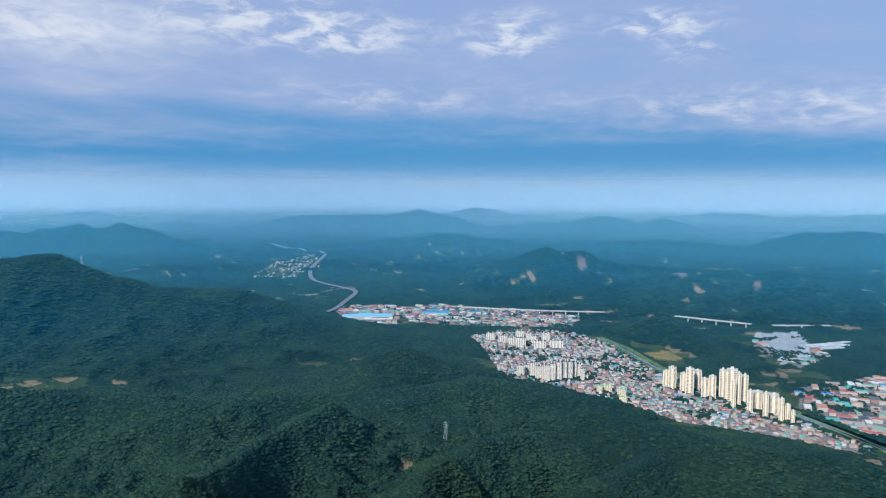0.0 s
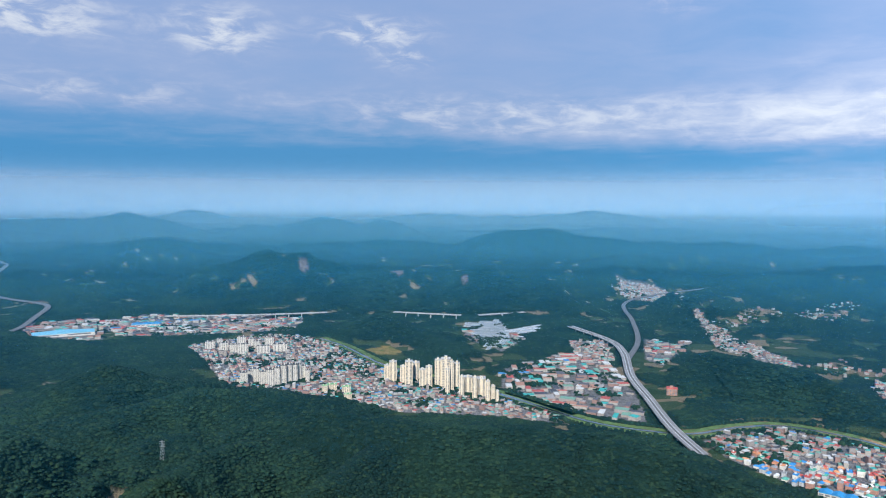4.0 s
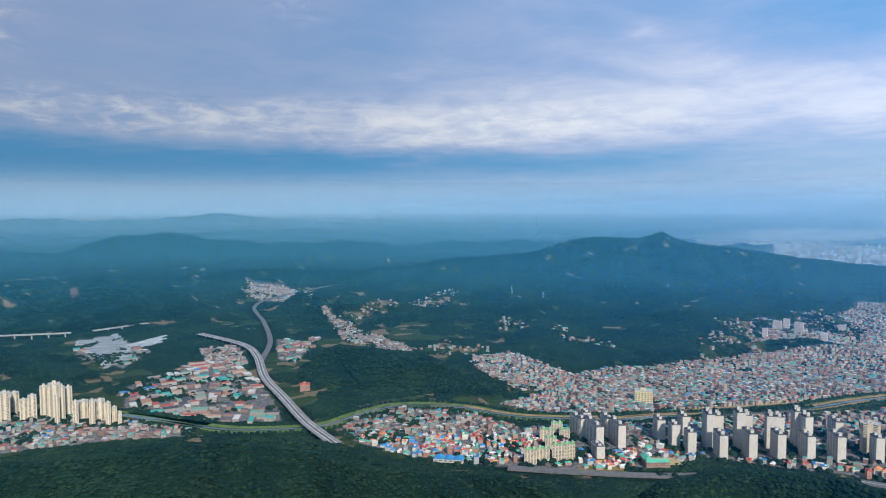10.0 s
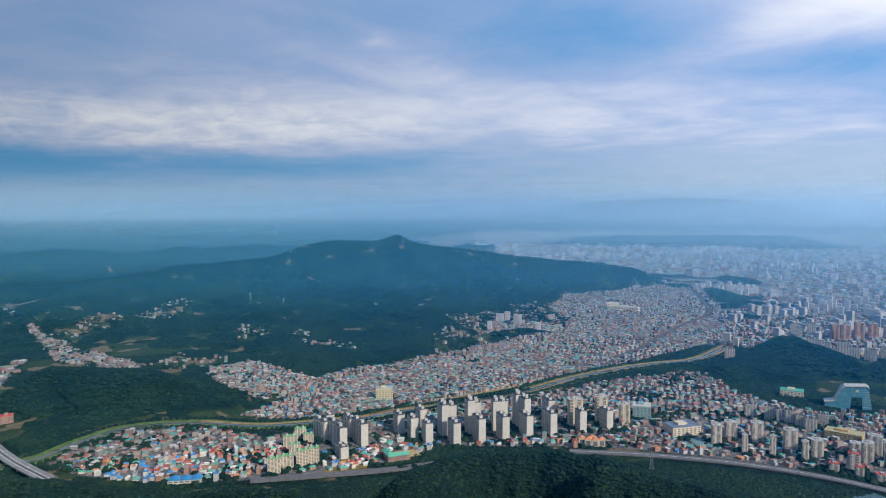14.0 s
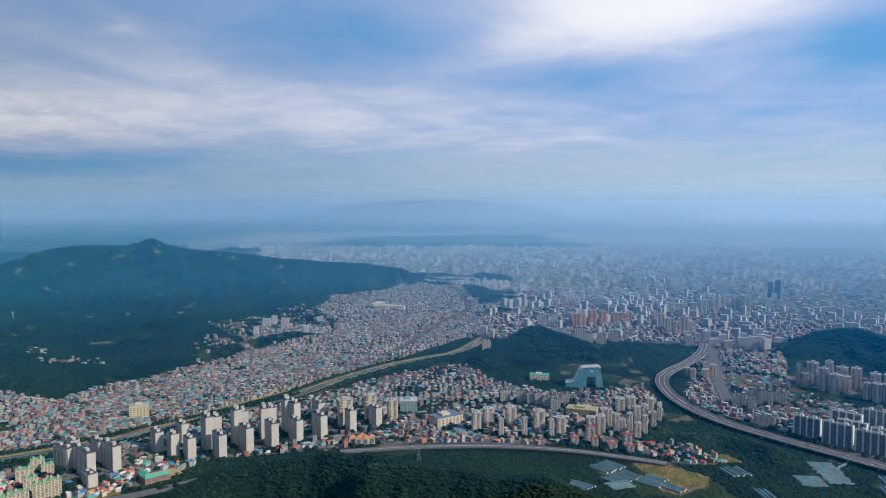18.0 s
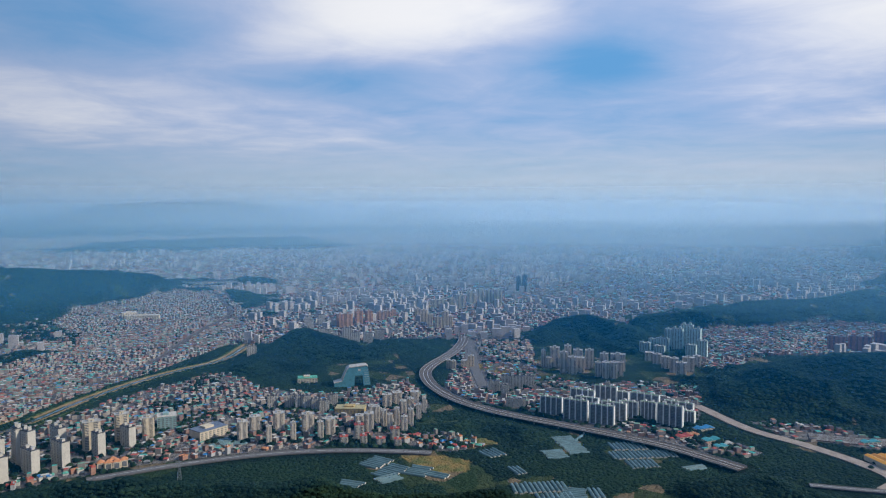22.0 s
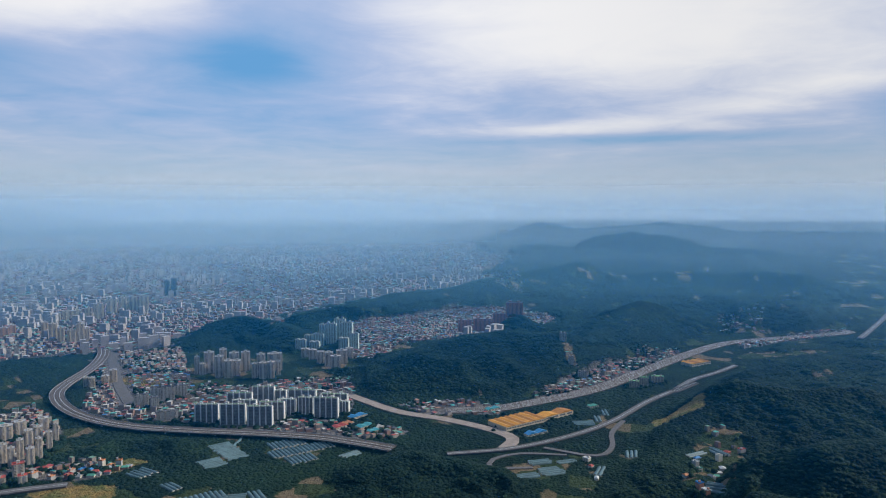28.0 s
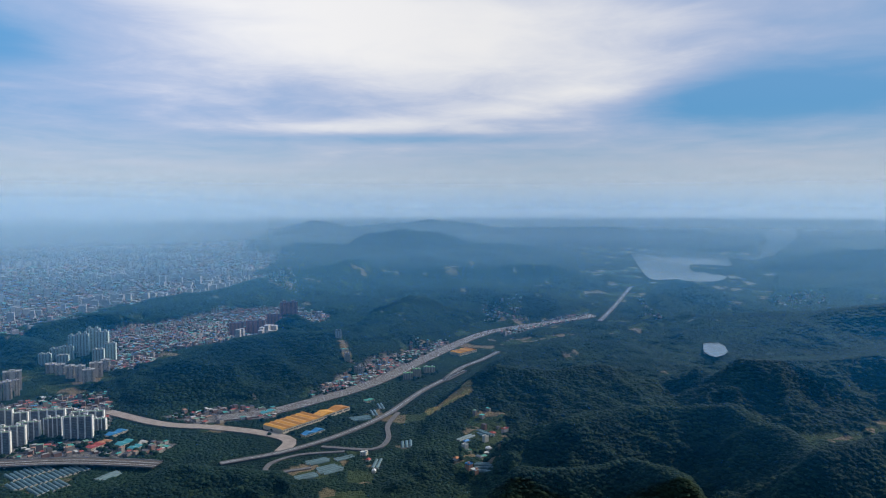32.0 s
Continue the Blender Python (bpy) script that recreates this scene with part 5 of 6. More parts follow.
block("green", 60.16, 1192, 19, 12, 22)
complex_of("white apartment slab seen end-on, dark roof", "end-on slabs beside the stream")
block("slab", 65.34, 1243, 53, 13, 41, 70)
block("slab", 64.56, 1275, 35, 13, 39, 70)
block("slab", 63.90, 1174, 30, 13, 21, 72)
block("slab", 63.49, 1234, 70, 13, 41, 70)
block("slab", 62.33, 1268, 40, 13, 38, 60)
block("slab", 62.89, 1308, 22, 13, 36, 74)
complex_of("white end-on apartment slab in a row before the stream", "row of slabs before the stream")
block("slab", 68.54, 1292, 34, 13, 38, 76)
block("slab", 69.67, 1254, 23, 13, 42, 72)
block("slab", 70.35, 1310, 29, 13, 42, 69)
block("slab", 70.85, 1235, 25, 13, 38, 72)
block("slab", 72.16, 1279, 33, 13, 60, 75)
block("slab", 72.81, 1300, 24, 13, 52, 75)
block("slab", 73.06, 1229, 37, 13, 42, 73)
block("slab", 74.34, 1284, 23, 13, 66, 74)
block("slab", 74.85, 1318, 24, 13, 53, 80)
block("slab", 75.08, 1245, 38, 13, 45, 71)
block("slab", 76.44, 1311, 27, 13, 58, 81)
block("slab", 76.98, 1321, 22, 13, 55, 72)
block("slab", 77.03, 1259, 35, 13, 45, 70)
block("slab", 78.22, 1329, 22, 13, 66, 72)
block("slab", 78.81, 1314, 22, 13, 63, 59)
block("slab", 78.92, 1281, 33, 13, 41, 64)
block("slab", 80.69, 1398, 38, 13, 39, 69)
block("slab", 80.81, 1297, 37, 13, 43, 65)
block("slab", 83.28, 1319, 22, 13, 42, 63)
block("slab", 85.27, 1348, 28, 13, 38, 59)
block("tower", 82.84, 1353, 29, 18, 53)
block("tower", 84.87, 1377, 24, 18, 54)
block("tower", 86.68, 1381, 21, 18, 41)
complex_of("grey-beige apartment tower beside the bypass road", "towers beside the bypass")
block("tower", 93.52, 1310, 18, 18, 37)
block("tower", 94.51, 1360, 22, 18, 30)
block("tower", 96.33, 1349, 21, 18, 37)
block("tower", 95.52, 1279, 10, 10, 33)
block("tower", 97.43, 1283, 10, 10, 36)
block("tower", 98.59, 1326, 23, 18, 38)
block("tower", 99.58, 1283, 11, 11, 34)
block("tower", 100.35, 1312, 19, 18, 31)
complex_of("short white apartment tower with red roof trim", "red-trimmed towers")
block("red", 101.44, 1252, 15, 12, 15)
block("red", 102.67, 1268, 18, 12, 31)
block("red", 103.02, 1247, 13, 12, 17)
block("red", 104.41, 1240, 17, 12, 13)
block("red", 105.56, 1258, 17, 12, 25)
block("red", 105.80, 1225, 13, 12, 16)
complex_of("long beige apartment slab behind the towers", "beige slabs")
block("slab", 95.83, 1514, 21, 12, 27)
block("slab", 97.15, 1503, 19, 12, 29)
block("slab", 97.96, 1489, 18, 12, 30)
block("slab", 98.54, 1484, 17, 12, 31)
block("slab", 99.21, 1476, 18, 12, 25)
block("slab", 99.88, 1467, 21, 12, 24)
block("slab", 100.65, 1510, 18, 12, 24)
complex_of("grey-beige apartment tower in a dense cluster", "dense cluster of towers")
block("tower", 102.71, 1355, 17, 17, 22)
block("tower", 103.48, 1322, 18, 18, 35)
block("tower", 104.12, 1372, 12, 12, 33)
block("tower", 103.75, 1413, 17, 17, 23)
block("tower", 104.68, 1331, 12, 12, 37)
block("tower", 105.17, 1314, 11, 11, 34)
block("tower", 105.72, 1339, 11, 11, 38)
block("tower", 104.95, 1476, 20, 18, 29)
block("tower", 105.77, 1500, 20, 18, 27)
block("tower", 106.32, 1307, 13, 13, 31)
block("tower", 106.86, 1342, 11, 11, 35)
block("tower", 106.26, 1416, 14, 14, 31)
block("tower", 106.85, 1438, 14, 14, 29)
block("tower", 107.52, 1380, 10, 10, 33)
block("tower", 107.95, 1427, 9, 9, 32)
block("tower", 107.19, 1517, 18, 18, 23)
complex_of("white apartment block behind the wooded hill", "blocks behind the wooded hill")
block("slab", 99.79, 2333, 30, 12, 28)
block("slab", 100.27, 2282, 16, 12, 33)
block("slab", 100.80, 2262, 14, 12, 31)
block("slab", 101.13, 2140, 20, 12, 31)
block("slab", 101.77, 2205, 29, 12, 49)
block("slab", 102.46, 2160, 25, 12, 40)
block("slab", 103.24, 2217, 14, 12, 30)
block("slab", 103.63, 2163, 15, 12, 40)
block("slab", 104.20, 2258, 18, 12, 33)
block("slab", 104.59, 2221, 12, 12, 39)
block("slab", 105.27, 2292, 12, 12, 28)
block("slab", 105.73, 2326, 13, 12, 28)
block("slab", 98.62, 2540, 19, 12, 40)
block("slab", 98.96, 2467, 15, 12, 39)
block("slab", 99.74, 2540, 25, 12, 44)
block("slab", 94.32, 2064, 26, 12, 30)
complex_of("peach-coloured apartment tower in the city", "peach towers")
block("tower", 101.24, 2507, 26, 19, 50)
block("tower", 101.88, 2472, 30, 19, 56)
block("tower", 102.71, 2572, 31, 19, 52)
block("tower", 103.53, 2599, 27, 19, 47)
block("tower", 104.44, 2629, 27, 19, 38)
block("tower", 105.04, 2687, 28, 19, 30)
block("tower", 105.47, 2745, 26, 19, 28)
complex_of("cream apartment tower beside the elevated road", "towers beside the elevated road")
block("tower", 107.47, 2593, 21, 19, 52)
block("tower", 107.97, 2546, 24, 19, 53)
block("tower", 108.47, 2500, 20, 19, 45)
block("tower", 109.13, 2446, 25, 19, 44)
block("tower", 109.69, 2451, 24, 19, 60)
block("tower", 110.13, 2453, 15, 15, 44)
block("tower", 108.21, 2965, 30, 19, 30)
block("tower", 108.93, 2971, 35, 19, 35)
block("tower", 109.55, 2976, 30, 19, 35)
block("tower", 110.29, 2984, 24, 19, 40)
block("tower", 110.93, 2941, 34, 19, 60)
block("tower", 111.81, 3088, 37, 19, 53)
block("tower", 112.53, 3097, 33, 19, 61)
block("tower", 113.23, 3106, 33, 19, 61)
block("tower", 113.99, 3081, 35, 19, 65)
block("tower", 109.95, 1832, 11, 11, 24)
block("tower", 110.35, 1822, 14, 14, 24)
block("tower", 111.24, 1842, 17, 17, 21)
block("tower", 111.78, 1859, 17, 17, 30)
complex_of("tall dark glass tower in the far city", "twin dark towers")
block("dark", 115.61, 3573, 23, 19, 77)
block("dark", 116.09, 3574, 25, 19, 85)
complex_of("beige apartment tower of a tall cluster", "tall cluster before the wooded hill")
block("tower", 117.63, 1869, 12, 12, 45)
block("tower", 118.04, 1857, 15, 15, 29)
block("tower", 118.52, 1870, 25, 18, 54)
block("tower", 119.24, 1816, 20, 18, 53)
block("tower", 119.56, 1888, 18, 18, 56)
block("tower", 119.95, 1802, 21, 18, 44)
block("tower", 120.37, 1854, 25, 18, 52)
block("tower", 120.60, 1821, 19, 18, 39)
block("tower", 121.24, 1867, 22, 18, 50)
block("tower", 121.91, 1774, 14, 14, 38)
block("tower", 122.40, 1801, 21, 18, 55)
block("tower", 122.53, 1764, 18, 18, 41)
block("tower", 123.16, 1763, 17, 17, 41)
block("tower", 123.46, 1853, 37, 18, 45)
block("tower", 123.71, 1785, 11, 11, 38)
complex_of("long apartment slab with white fins and dark glazing", "glazed slabs beside the railway")
block("fins", 118.31, 1439, 44, 12, 36, 16)
block("fins", 120.25, 1409, 47, 12, 40, 16)
block("fins", 122.31, 1388, 46, 12, 38, 16)
block("fins", 120.78, 1512, 50, 12, 35, 16)
block("fins", 121.13, 1478, 47, 12, 28, 16)
block("fins", 123.24, 1416, 47, 12, 37, 16)
block("fins", 122.59, 1544, 46, 12, 37, 16)
block("fins", 123.49, 1544, 47, 12, 27, 16)
block("fins", 124.37, 1448, 35, 12, 32, 16)
block("fins", 125.88, 1438, 29, 12, 36, 16)
block("fins", 125.57, 1501, 58, 12, 36, 16)
block("fins", 127.47, 1409, 47, 12, 41, 16)
block("fins", 128.80, 1436, 25, 12, 25, 16)
block("fins", 128.13, 1476, 55, 12, 31, 16)
complex_of("small white apartment block by the railway curve", "small blocks by the railway")
block("slab", 113.65, 1596, 29, 12, 28)
block("slab", 114.55, 1573, 16, 12, 25)
block("slab", 114.82, 1631, 32, 12, 32)
block("slab", 115.46, 1629, 30, 12, 32)
block("slab", 116.44, 1652, 26, 12, 27)
block("slab", 115.43, 1480, 40, 12, 19)
block("slab", 122.70, 1669, 11, 12, 16)
complex_of("beige apartment tower before the wooded ridge", "towers before the ridge")
block("tower", 125.84, 2000, 24, 18, 24)
block("tower", 126.42, 1962, 22, 18, 28)
block("tower", 127.04, 1913, 20, 18, 33)
block("tower", 127.69, 1874, 22, 18, 38)
block("tower", 128.22, 1829, 26, 18, 36)
block("tower", 128.72, 1898, 30, 18, 37)
block("tower", 129.33, 1936, 20, 18, 30)
complex_of("pale green-white apartment slab with green roof edges", "pale green slabs before the ridge")
block("pale_green", 125.50, 2075, 30, 12, 33, 14)
block("pale_green", 126.20, 2105, 30, 12, 36, 14)
block("pale_green", 126.90, 2080, 30, 12, 38, 14)
block("pale_green", 127.40, 2120, 32, 12, 48, 14)
block("pale_green", 127.90, 2090, 30, 12, 62, 14)
block("pale_green", 128.60, 2120, 34, 12, 66, 14)
block("pale_green", 129.20, 2085, 30, 12, 60, 14)
block("pale_green", 129.70, 2050, 28, 12, 46, 14)
block("pale_green", 126.60, 2040, 28, 12, 26, 14)
block("pale_green", 128.90, 2030, 28, 12, 34, 14)
complex_of("reddish-brown apartment block on the ridge", "red-brown blocks")
block("brick", 138.67, 2347, 47, 12, 45)
block("brick", 140.11, 2372, 60, 12, 45)
block("brick", 141.47, 2444, 45, 12, 43)
block("brick", 142.67, 2475, 59, 12, 53)
complex_of("small white apartment block on a wooded saddle", "white blocks on the saddle")
block("slab", 141.39, 3452, 41, 13, 32)
block("slab", 142.18, 3412, 27, 13, 32)
block("slab", 125.92, 2547, 30, 12, 26)
block("slab", 126.70, 2554, 40, 12, 24)
block("slab", 127.59, 2573, 40, 12, 25)
block("slab", 128.49, 2594, 41, 12, 21)
complex_of("small white apartment block beside the railway valley", "small blocks in the railway valley")
block("slab", 146.54, 1813, 17, 12, 21)
block("slab", 147.22, 1762, 14, 12, 21)
block("slab", 148.10, 1730, 21, 12, 18)
complex_of("pale green walk-up block beside the tracks", "walk-ups beside the tracks")
block("green", 152.12, 1683, 22, 12, 17)
block("green", 152.84, 1699, 20, 12, 23)
block("green", 153.87, 1745, 28, 12, 17)


def scatter(poly, step, rng):
    lo, hi = poly.min(0), poly.max(0)
    gx, gy = np.meshgrid(np.arange(lo[0], hi[0], step), np.arange(lo[1], hi[1], step))
    x = gx.ravel() + rng.uniform(-.3, .3, gx.size) * step
    y = gy.ravel() + rng.uniform(-.3, .3, gx.size) * step
    m = inside(poly, x, y)
    return x[m], y[m]


def clear_of_blocks(x, y):
    """Where no apartment block stands."""
    free = np.ones(len(x), bool)
    for bx, by, rad in BLOCKS:
        free &= np.hypot(x - bx, y - by) > rad
    return free


def gable(bm, w, d, z0, z1, over=0.5, hip=0.0):
    """A pitched roof with eaves over a w x d house."""
    x, y = w / 2 + over, d / 2 + over
    low = [bm.verts.new(p) for p in ((-x, -y, z0), (x, -y, z0), (x, y, z0), (-x, y, z0))]
    ridge_ = [bm.verts.new((-x + hip, 0, z1)), bm.verts.new((x - hip, 0, z1))]
    for f in ((low[0], low[1], ridge_[1], ridge_[0]), (low[2], low[3], ridge_[0], ridge_[1]), (low[1], low[2], ridge_[1]), (low[3], low[0], ridge_[0]), tuple(low[::-1])):
        bm.faces.new(f)


HOUSE_ROOFS = [("red", plain("red_roof", (0.50, 0.10, 0.08), 0.7, 0.3)), ("blue", plain("blue_roof", (0.06, 0.25, 0.52), 0.6, 0.25)), ("grey", plain("grey_roof", (0.30, 0.30, 0.30), 0.8, 0.3)),
               ("green", plain("green_roof", (0.12, 0.38, 0.28), 0.7, 0.3)), ("orange", plain("orange_roof", (0.62, 0.26, 0.12), 0.7, 0.25)), ("white", plain("white_roof", (0.68, 0.66, 0.62), 0.7, 0.2))]
HOUSE_WALLS = [plain("render_pale", (0.62, 0.58, 0.50), 0.85, 0.2), plain("render_brick", (0.40, 0.22, 0.16), 0.9, 0.25), plain("render_grey", (0.44, 0.43, 0.42), 0.85, 0.2)]


def house(shape, roof_mat, wall_mat):
    """A small town house, 10 x 8 m, foot at the origin."""
    ob = new("house")
    tall = {"pitched": 4.2, "flat": 7.0, "shed": 5.0}[shape]
    w, d = (18.0, 10.0) if shape == "shed" else (10.0, 8.0)
    bm = bmesh.new()
    box(bm, -w / 2, w / 2, -d / 2, d / 2, -1.5, tall)
    part("wall", bm, wall_mat, ob)
    bm = bmesh.new()
    if shape == "flat":
        box(bm, -w / 2 - 0.2, w / 2 + 0.2, -d / 2 - 0.2, d / 2 + 0.2, tall, tall + 0.5)
        for x0, x1, y0, y1 in ((-w / 2 - .2, w / 2 + .2, -d / 2 - .2, -d / 2 + .1), (-w / 2 - .2, w / 2 + .2, d / 2 - .1, d / 2 + .2), (-w / 2 - .2, -w / 2 + .1, -d / 2 + .1, d / 2 - .1), (w / 2 - .1, w / 2 + .2, -d / 2 + .1, d / 2 - .1)):
            box(bm, x0, x1, y0, y1, tall + 0.5, tall + 1.3)
    else:
        gable(bm, w, d, tall - 0.1, tall + (1.6 if shape == "shed" else 2.6), 0.6, 0.0 if shape == "shed" else 2.5)
    part("roof", bm, roof_mat, ob)
    if shape == "flat":
        bm = bmesh.new()
        box(bm, 1.2, 4.4, 0.4, 3.4, tall + 0.5, tall + 3.0)
        part("stair_house", bm, wall_mat, ob)
    for i in range(2):
        for z in ((1.0, 3.9) if shape == "flat" else (1.2,)):
            bm = bmesh.new()
            box(bm, -w * 0.3 + i * w * 0.36, -w * 0.3 + i * w * 0.36 + 2.0, -d / 2 - 0.06, -d / 2 + 0.1, z, z + 1.5)
            part("window", bm, GLAZING, ob)
    bm = bmesh.new()
    box(bm, w * 0.34, w * 0.34 + 1.1, -d / 2 - 0.08, -d / 2 + 0.1, -0.2, 2.0)
    part("door", bm, DARK_ROOF, ob)
    ob["w"], ob["d"], ob["h"] = w, d, tall
    return ob


SHAPE_WORDS = {"pitched": "small house with a hipped %s roof", "flat": "two-storey house with a flat %s roof deck", "shed": "long workshop shed with a %s sheet-metal roof"}


def build_towns():
    rng = np.random.default_rng(11)
    lots = []
    for kind, poly in TOWNS:
        if kind == "gold":
            continue
        step = {"dense": 10.0, "mixed": 12.0, "works": 27, "blocks": 14, "hamlet": 20}[kind]
        x, y = scatter(poly, step, rng)
        keep = height(x, y) < (200 if kind == "hamlet" else 45)
        for line in ALL_LINES:
            d, _ = near_line(smooth_line(line), x, y, 40.0)
            keep &= d > (16 if kind == "dense" else 22)
        keep &= rng.uniform(0, 1, len(x)) < {"dense": 0.94, "mixed": 0.72, "works": 0.75, "blocks": 0.75, "hamlet": 0.38}[kind]
        keep &= clear_of_blocks(x, y) & ~glass_mask(x, y)
        x, y = x[keep], y[keep]
        k = len(x)
        if kind == "works":
            w, d, h = rng.uniform(12, 36, k), rng.uniform(9, 20, k), rng.uniform(4, 8, k)
        else:
            w, d, h = rng.uniform(6, 12, k), rng.uniform(5, 9, k), rng.choice([3.4, 6.0, 9.0, 12.0], k, p=[.62, .28, .08, .02] if kind in ("mixed", "hamlet") else [.45, .36, .15, .04])
        turn = np.round(fbm(x / 300, y / 300, 2, 8) * 6) * 0.4 + rng.choice([0, 1.5708], k)
        lots.append((kind, x, y, height(x, y), w, d, h, turn))
    single = np.sort(np.concatenate([np.hypot(q[1], q[2]) for q in lots]))[300]
    made = {}
    for kind, x, y, z, w, d, h, turn in lots:
        near = np.hypot(x, y) < single
        for i in np.nonzero(near)[0]:
            shape = "shed" if w[i] > 16 else ("pitched" if h[i] < 4 else "flat")
            c, q = int(rng.integers(len(HOUSE_ROOFS))), int(rng.integers(3))
            key = (shape, c, q)
            m = pose(x[i], y[i], z[i], 0, 0, math.degrees(turn[i]))
            if key not in made:
                ob = made[key] = house(shape, HOUSE_ROOFS[c][1], HOUSE_WALLS[q])
            else:
                ob = copy_thing(made[key], Matrix.Identity(4))
            first = made[key]
            ob.matrix_basis = m @ Matrix.Diagonal((w[i] / first["w"], d[i] / first["d"], h[i] / first["h"], 1))
            tagged(ob, SHAPE_WORDS[shape] % HOUSE_ROOFS[c][0] + (" and brick walls" if q == 1 else ""), "house", "houses of the valley town")
        far = ~near
        if far.any():
            tagged(new("houses", boxes_mesh("houses", x[far], y[far], z[far], w[far], d[far], h[far], turn[far], [WALLS, ROOFS])), "low houses with coloured roofs packed along the streets", "houses", kind="stuff")


def build_city():
    rng = np.random.default_rng(12)
    for r0, r1, step in ((2250, 3200, 20), (3200, 4800, 29), (4800, 7500, 46), (7500, 11500, 76)):
        r = r0
        xs, ys = [], []
        while r < r1:
            a = np.radians(np.arange(75, 142, math.degrees(step / r)))
            rr = r + rng.uniform(-.4, .4, len(a)) * step
            a = a + rng.uniform(-.4, .4, len(a)) * step / r
            xs.append(rr * np.sin(a)), ys.append(rr * np.cos(a))
            r += step
        x, y = np.concatenate(xs), np.concatenate(ys)
        keep = (height(x, y) < 5) & ~town_mask(x, y) & (rng.uniform(0, 1, len(x)) < 0.85)
        keep &= clear_of_blocks(x, y)
        x, y = x[keep], y[keep]
        k = len(x)
        big = rng.uniform(0, 1, k) < 0.04 + 0.24 * (fbm(x / 420, y / 420, 2, 40) > 0.58)
        w = np.where(big, rng.uniform(12, 30, k), rng.uniform(9, 20, k) * step / 26)
        d = np.where(big, 14, rng.uniform(9, 18, k) * step / 26)
        h = np.where(big, rng.uniform(20, 40, k), rng.uniform(4, 12, k))
        turn = np.round(fbm(x / 600, y / 600, 2, 8) * 6) * 0.4
        low = ~big
        tagged(new("far_city", boxes_mesh("far_city", x[low], y[low], np.zeros(low.sum()), w[low], d[low], h[low], turn[low], [WALLS, ROOFS])), "pale distant city houses fading into haze", "city", kind="stuff")
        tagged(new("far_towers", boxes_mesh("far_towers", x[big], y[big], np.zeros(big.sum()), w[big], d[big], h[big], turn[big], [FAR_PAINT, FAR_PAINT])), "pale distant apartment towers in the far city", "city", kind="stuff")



def build_street_trees():
    rng = np.random.default_rng(31)
    xs, ys = [], []
    for kind, poly in TOWNS:
        if kind == "gold":
            continue
        x, y = scatter(poly, 11.0, rng)
        keep = (fbm(x / 50, y / 50, 3, 71) > 0.61) & clear_of_blocks(x, y)
        for line in ALL_LINES:
            keep &= near_line(smooth_line(line), x, y, 40.0)[0] > 18
        xs.append(x[keep]), ys.append(y[keep])
    for line in (STREAM, STREAM_MID, STREAM_CITY):
        c = smooth_line(line, 9.0)
        t = np.gradient(c, axis=0)
        t /= np.hypot(t[:, 0], t[:, 1])[:, None]
        for side in (-26, 26):
            xs.append(c[:, 0] - t[:, 1] * side), ys.append(c[:, 1] + t[:, 0] * side)
    for bx, by, rad in BLOCKS:
        if math.hypot(bx, by) < 1750:
            turn, far = rng.uniform(0, 6.28, 14), rad * rng.uniform(0.75, 1.25, 14)
            xs.append(bx + far * np.cos(turn)), ys.append(by + far * np.sin(turn))
    x, y = np.concatenate(xs), np.concatenate(ys)
    size = rng.uniform(5, 9, len(x))
    tagged(new("street_trees", crown_mesh("street_trees", x, y, height(x, y) + 2.0, size, 77, False, 2.2)), "round green trees between houses and along the stream", "trees", kind="stuff")


build_towns()
build_city()
build_street_trees()


# ---- single buildings and works ----
def site(az, r, face=0.0, dz=0.0):
    """The pose of a thing that stands on the land, its front towards the eye, turned by face degrees."""
    x, y = polar(az, r)
    s = float(shrink(x, y))
    z = float(height(np.array([x]), np.array([y]))[0])
    px, py, pz = lay(x, y, z + dz)
    return pose(float(px), float(py), float(pz), 0, 0, -az - face) @ Matrix.Diagonal((s, s, s, 1))


YELLOW = plain("yellow_sheet_roof", (0.80, 0.36, 0.04), 0.55, 0.15, 0.08)
DEEP_YELLOW = plain("deep_yellow_roof", (0.55, 0.22, 0.03), 0.55, 0.15, 0.08)
PALE_PLASTIC = plain("pale_plastic", (0.34, 0.36, 0.37), 0.5, 0.4, 0.04)
TEAL_SHEET = plain("teal_sheet_roof", (0.08, 0.36, 0.38), 0.5, 0.15, 0.08)
BLUE_SHEET = plain("blue_sheet_roof", (0.05, 0.26, 0.50), 0.5, 0.15, 0.08)
CYAN_SHEET = plain("pale_cyan_roof", (0.20, 0.46, 0.58), 0.5, 0.15, 0.08)
TEAL_GLASS = plain("teal_glass", (0.10, 0.27, 0.33), 0.15, 0.2)
GREEN_TILE = plain("green_tile_roof", (0.12, 0.42, 0.28), 0.6, 0.2)
BRICK_WALL = plain("brick_wall", (0.36, 0.20, 0.14), 0.9, 0.25)
OCHRE = plain("ochre_yard", (0.50, 0.36, 0.16), 0.95, 0.2, 0.05)
PLASTIC = plain("greenhouse_plastic", (0.115, 0.19, 0.20), 0.5, 0.3, 0.06)
LATTICE = plain("galvanised_steel", (0.40, 0.42, 0.43), 0.5, 0.2, metal=0.6)


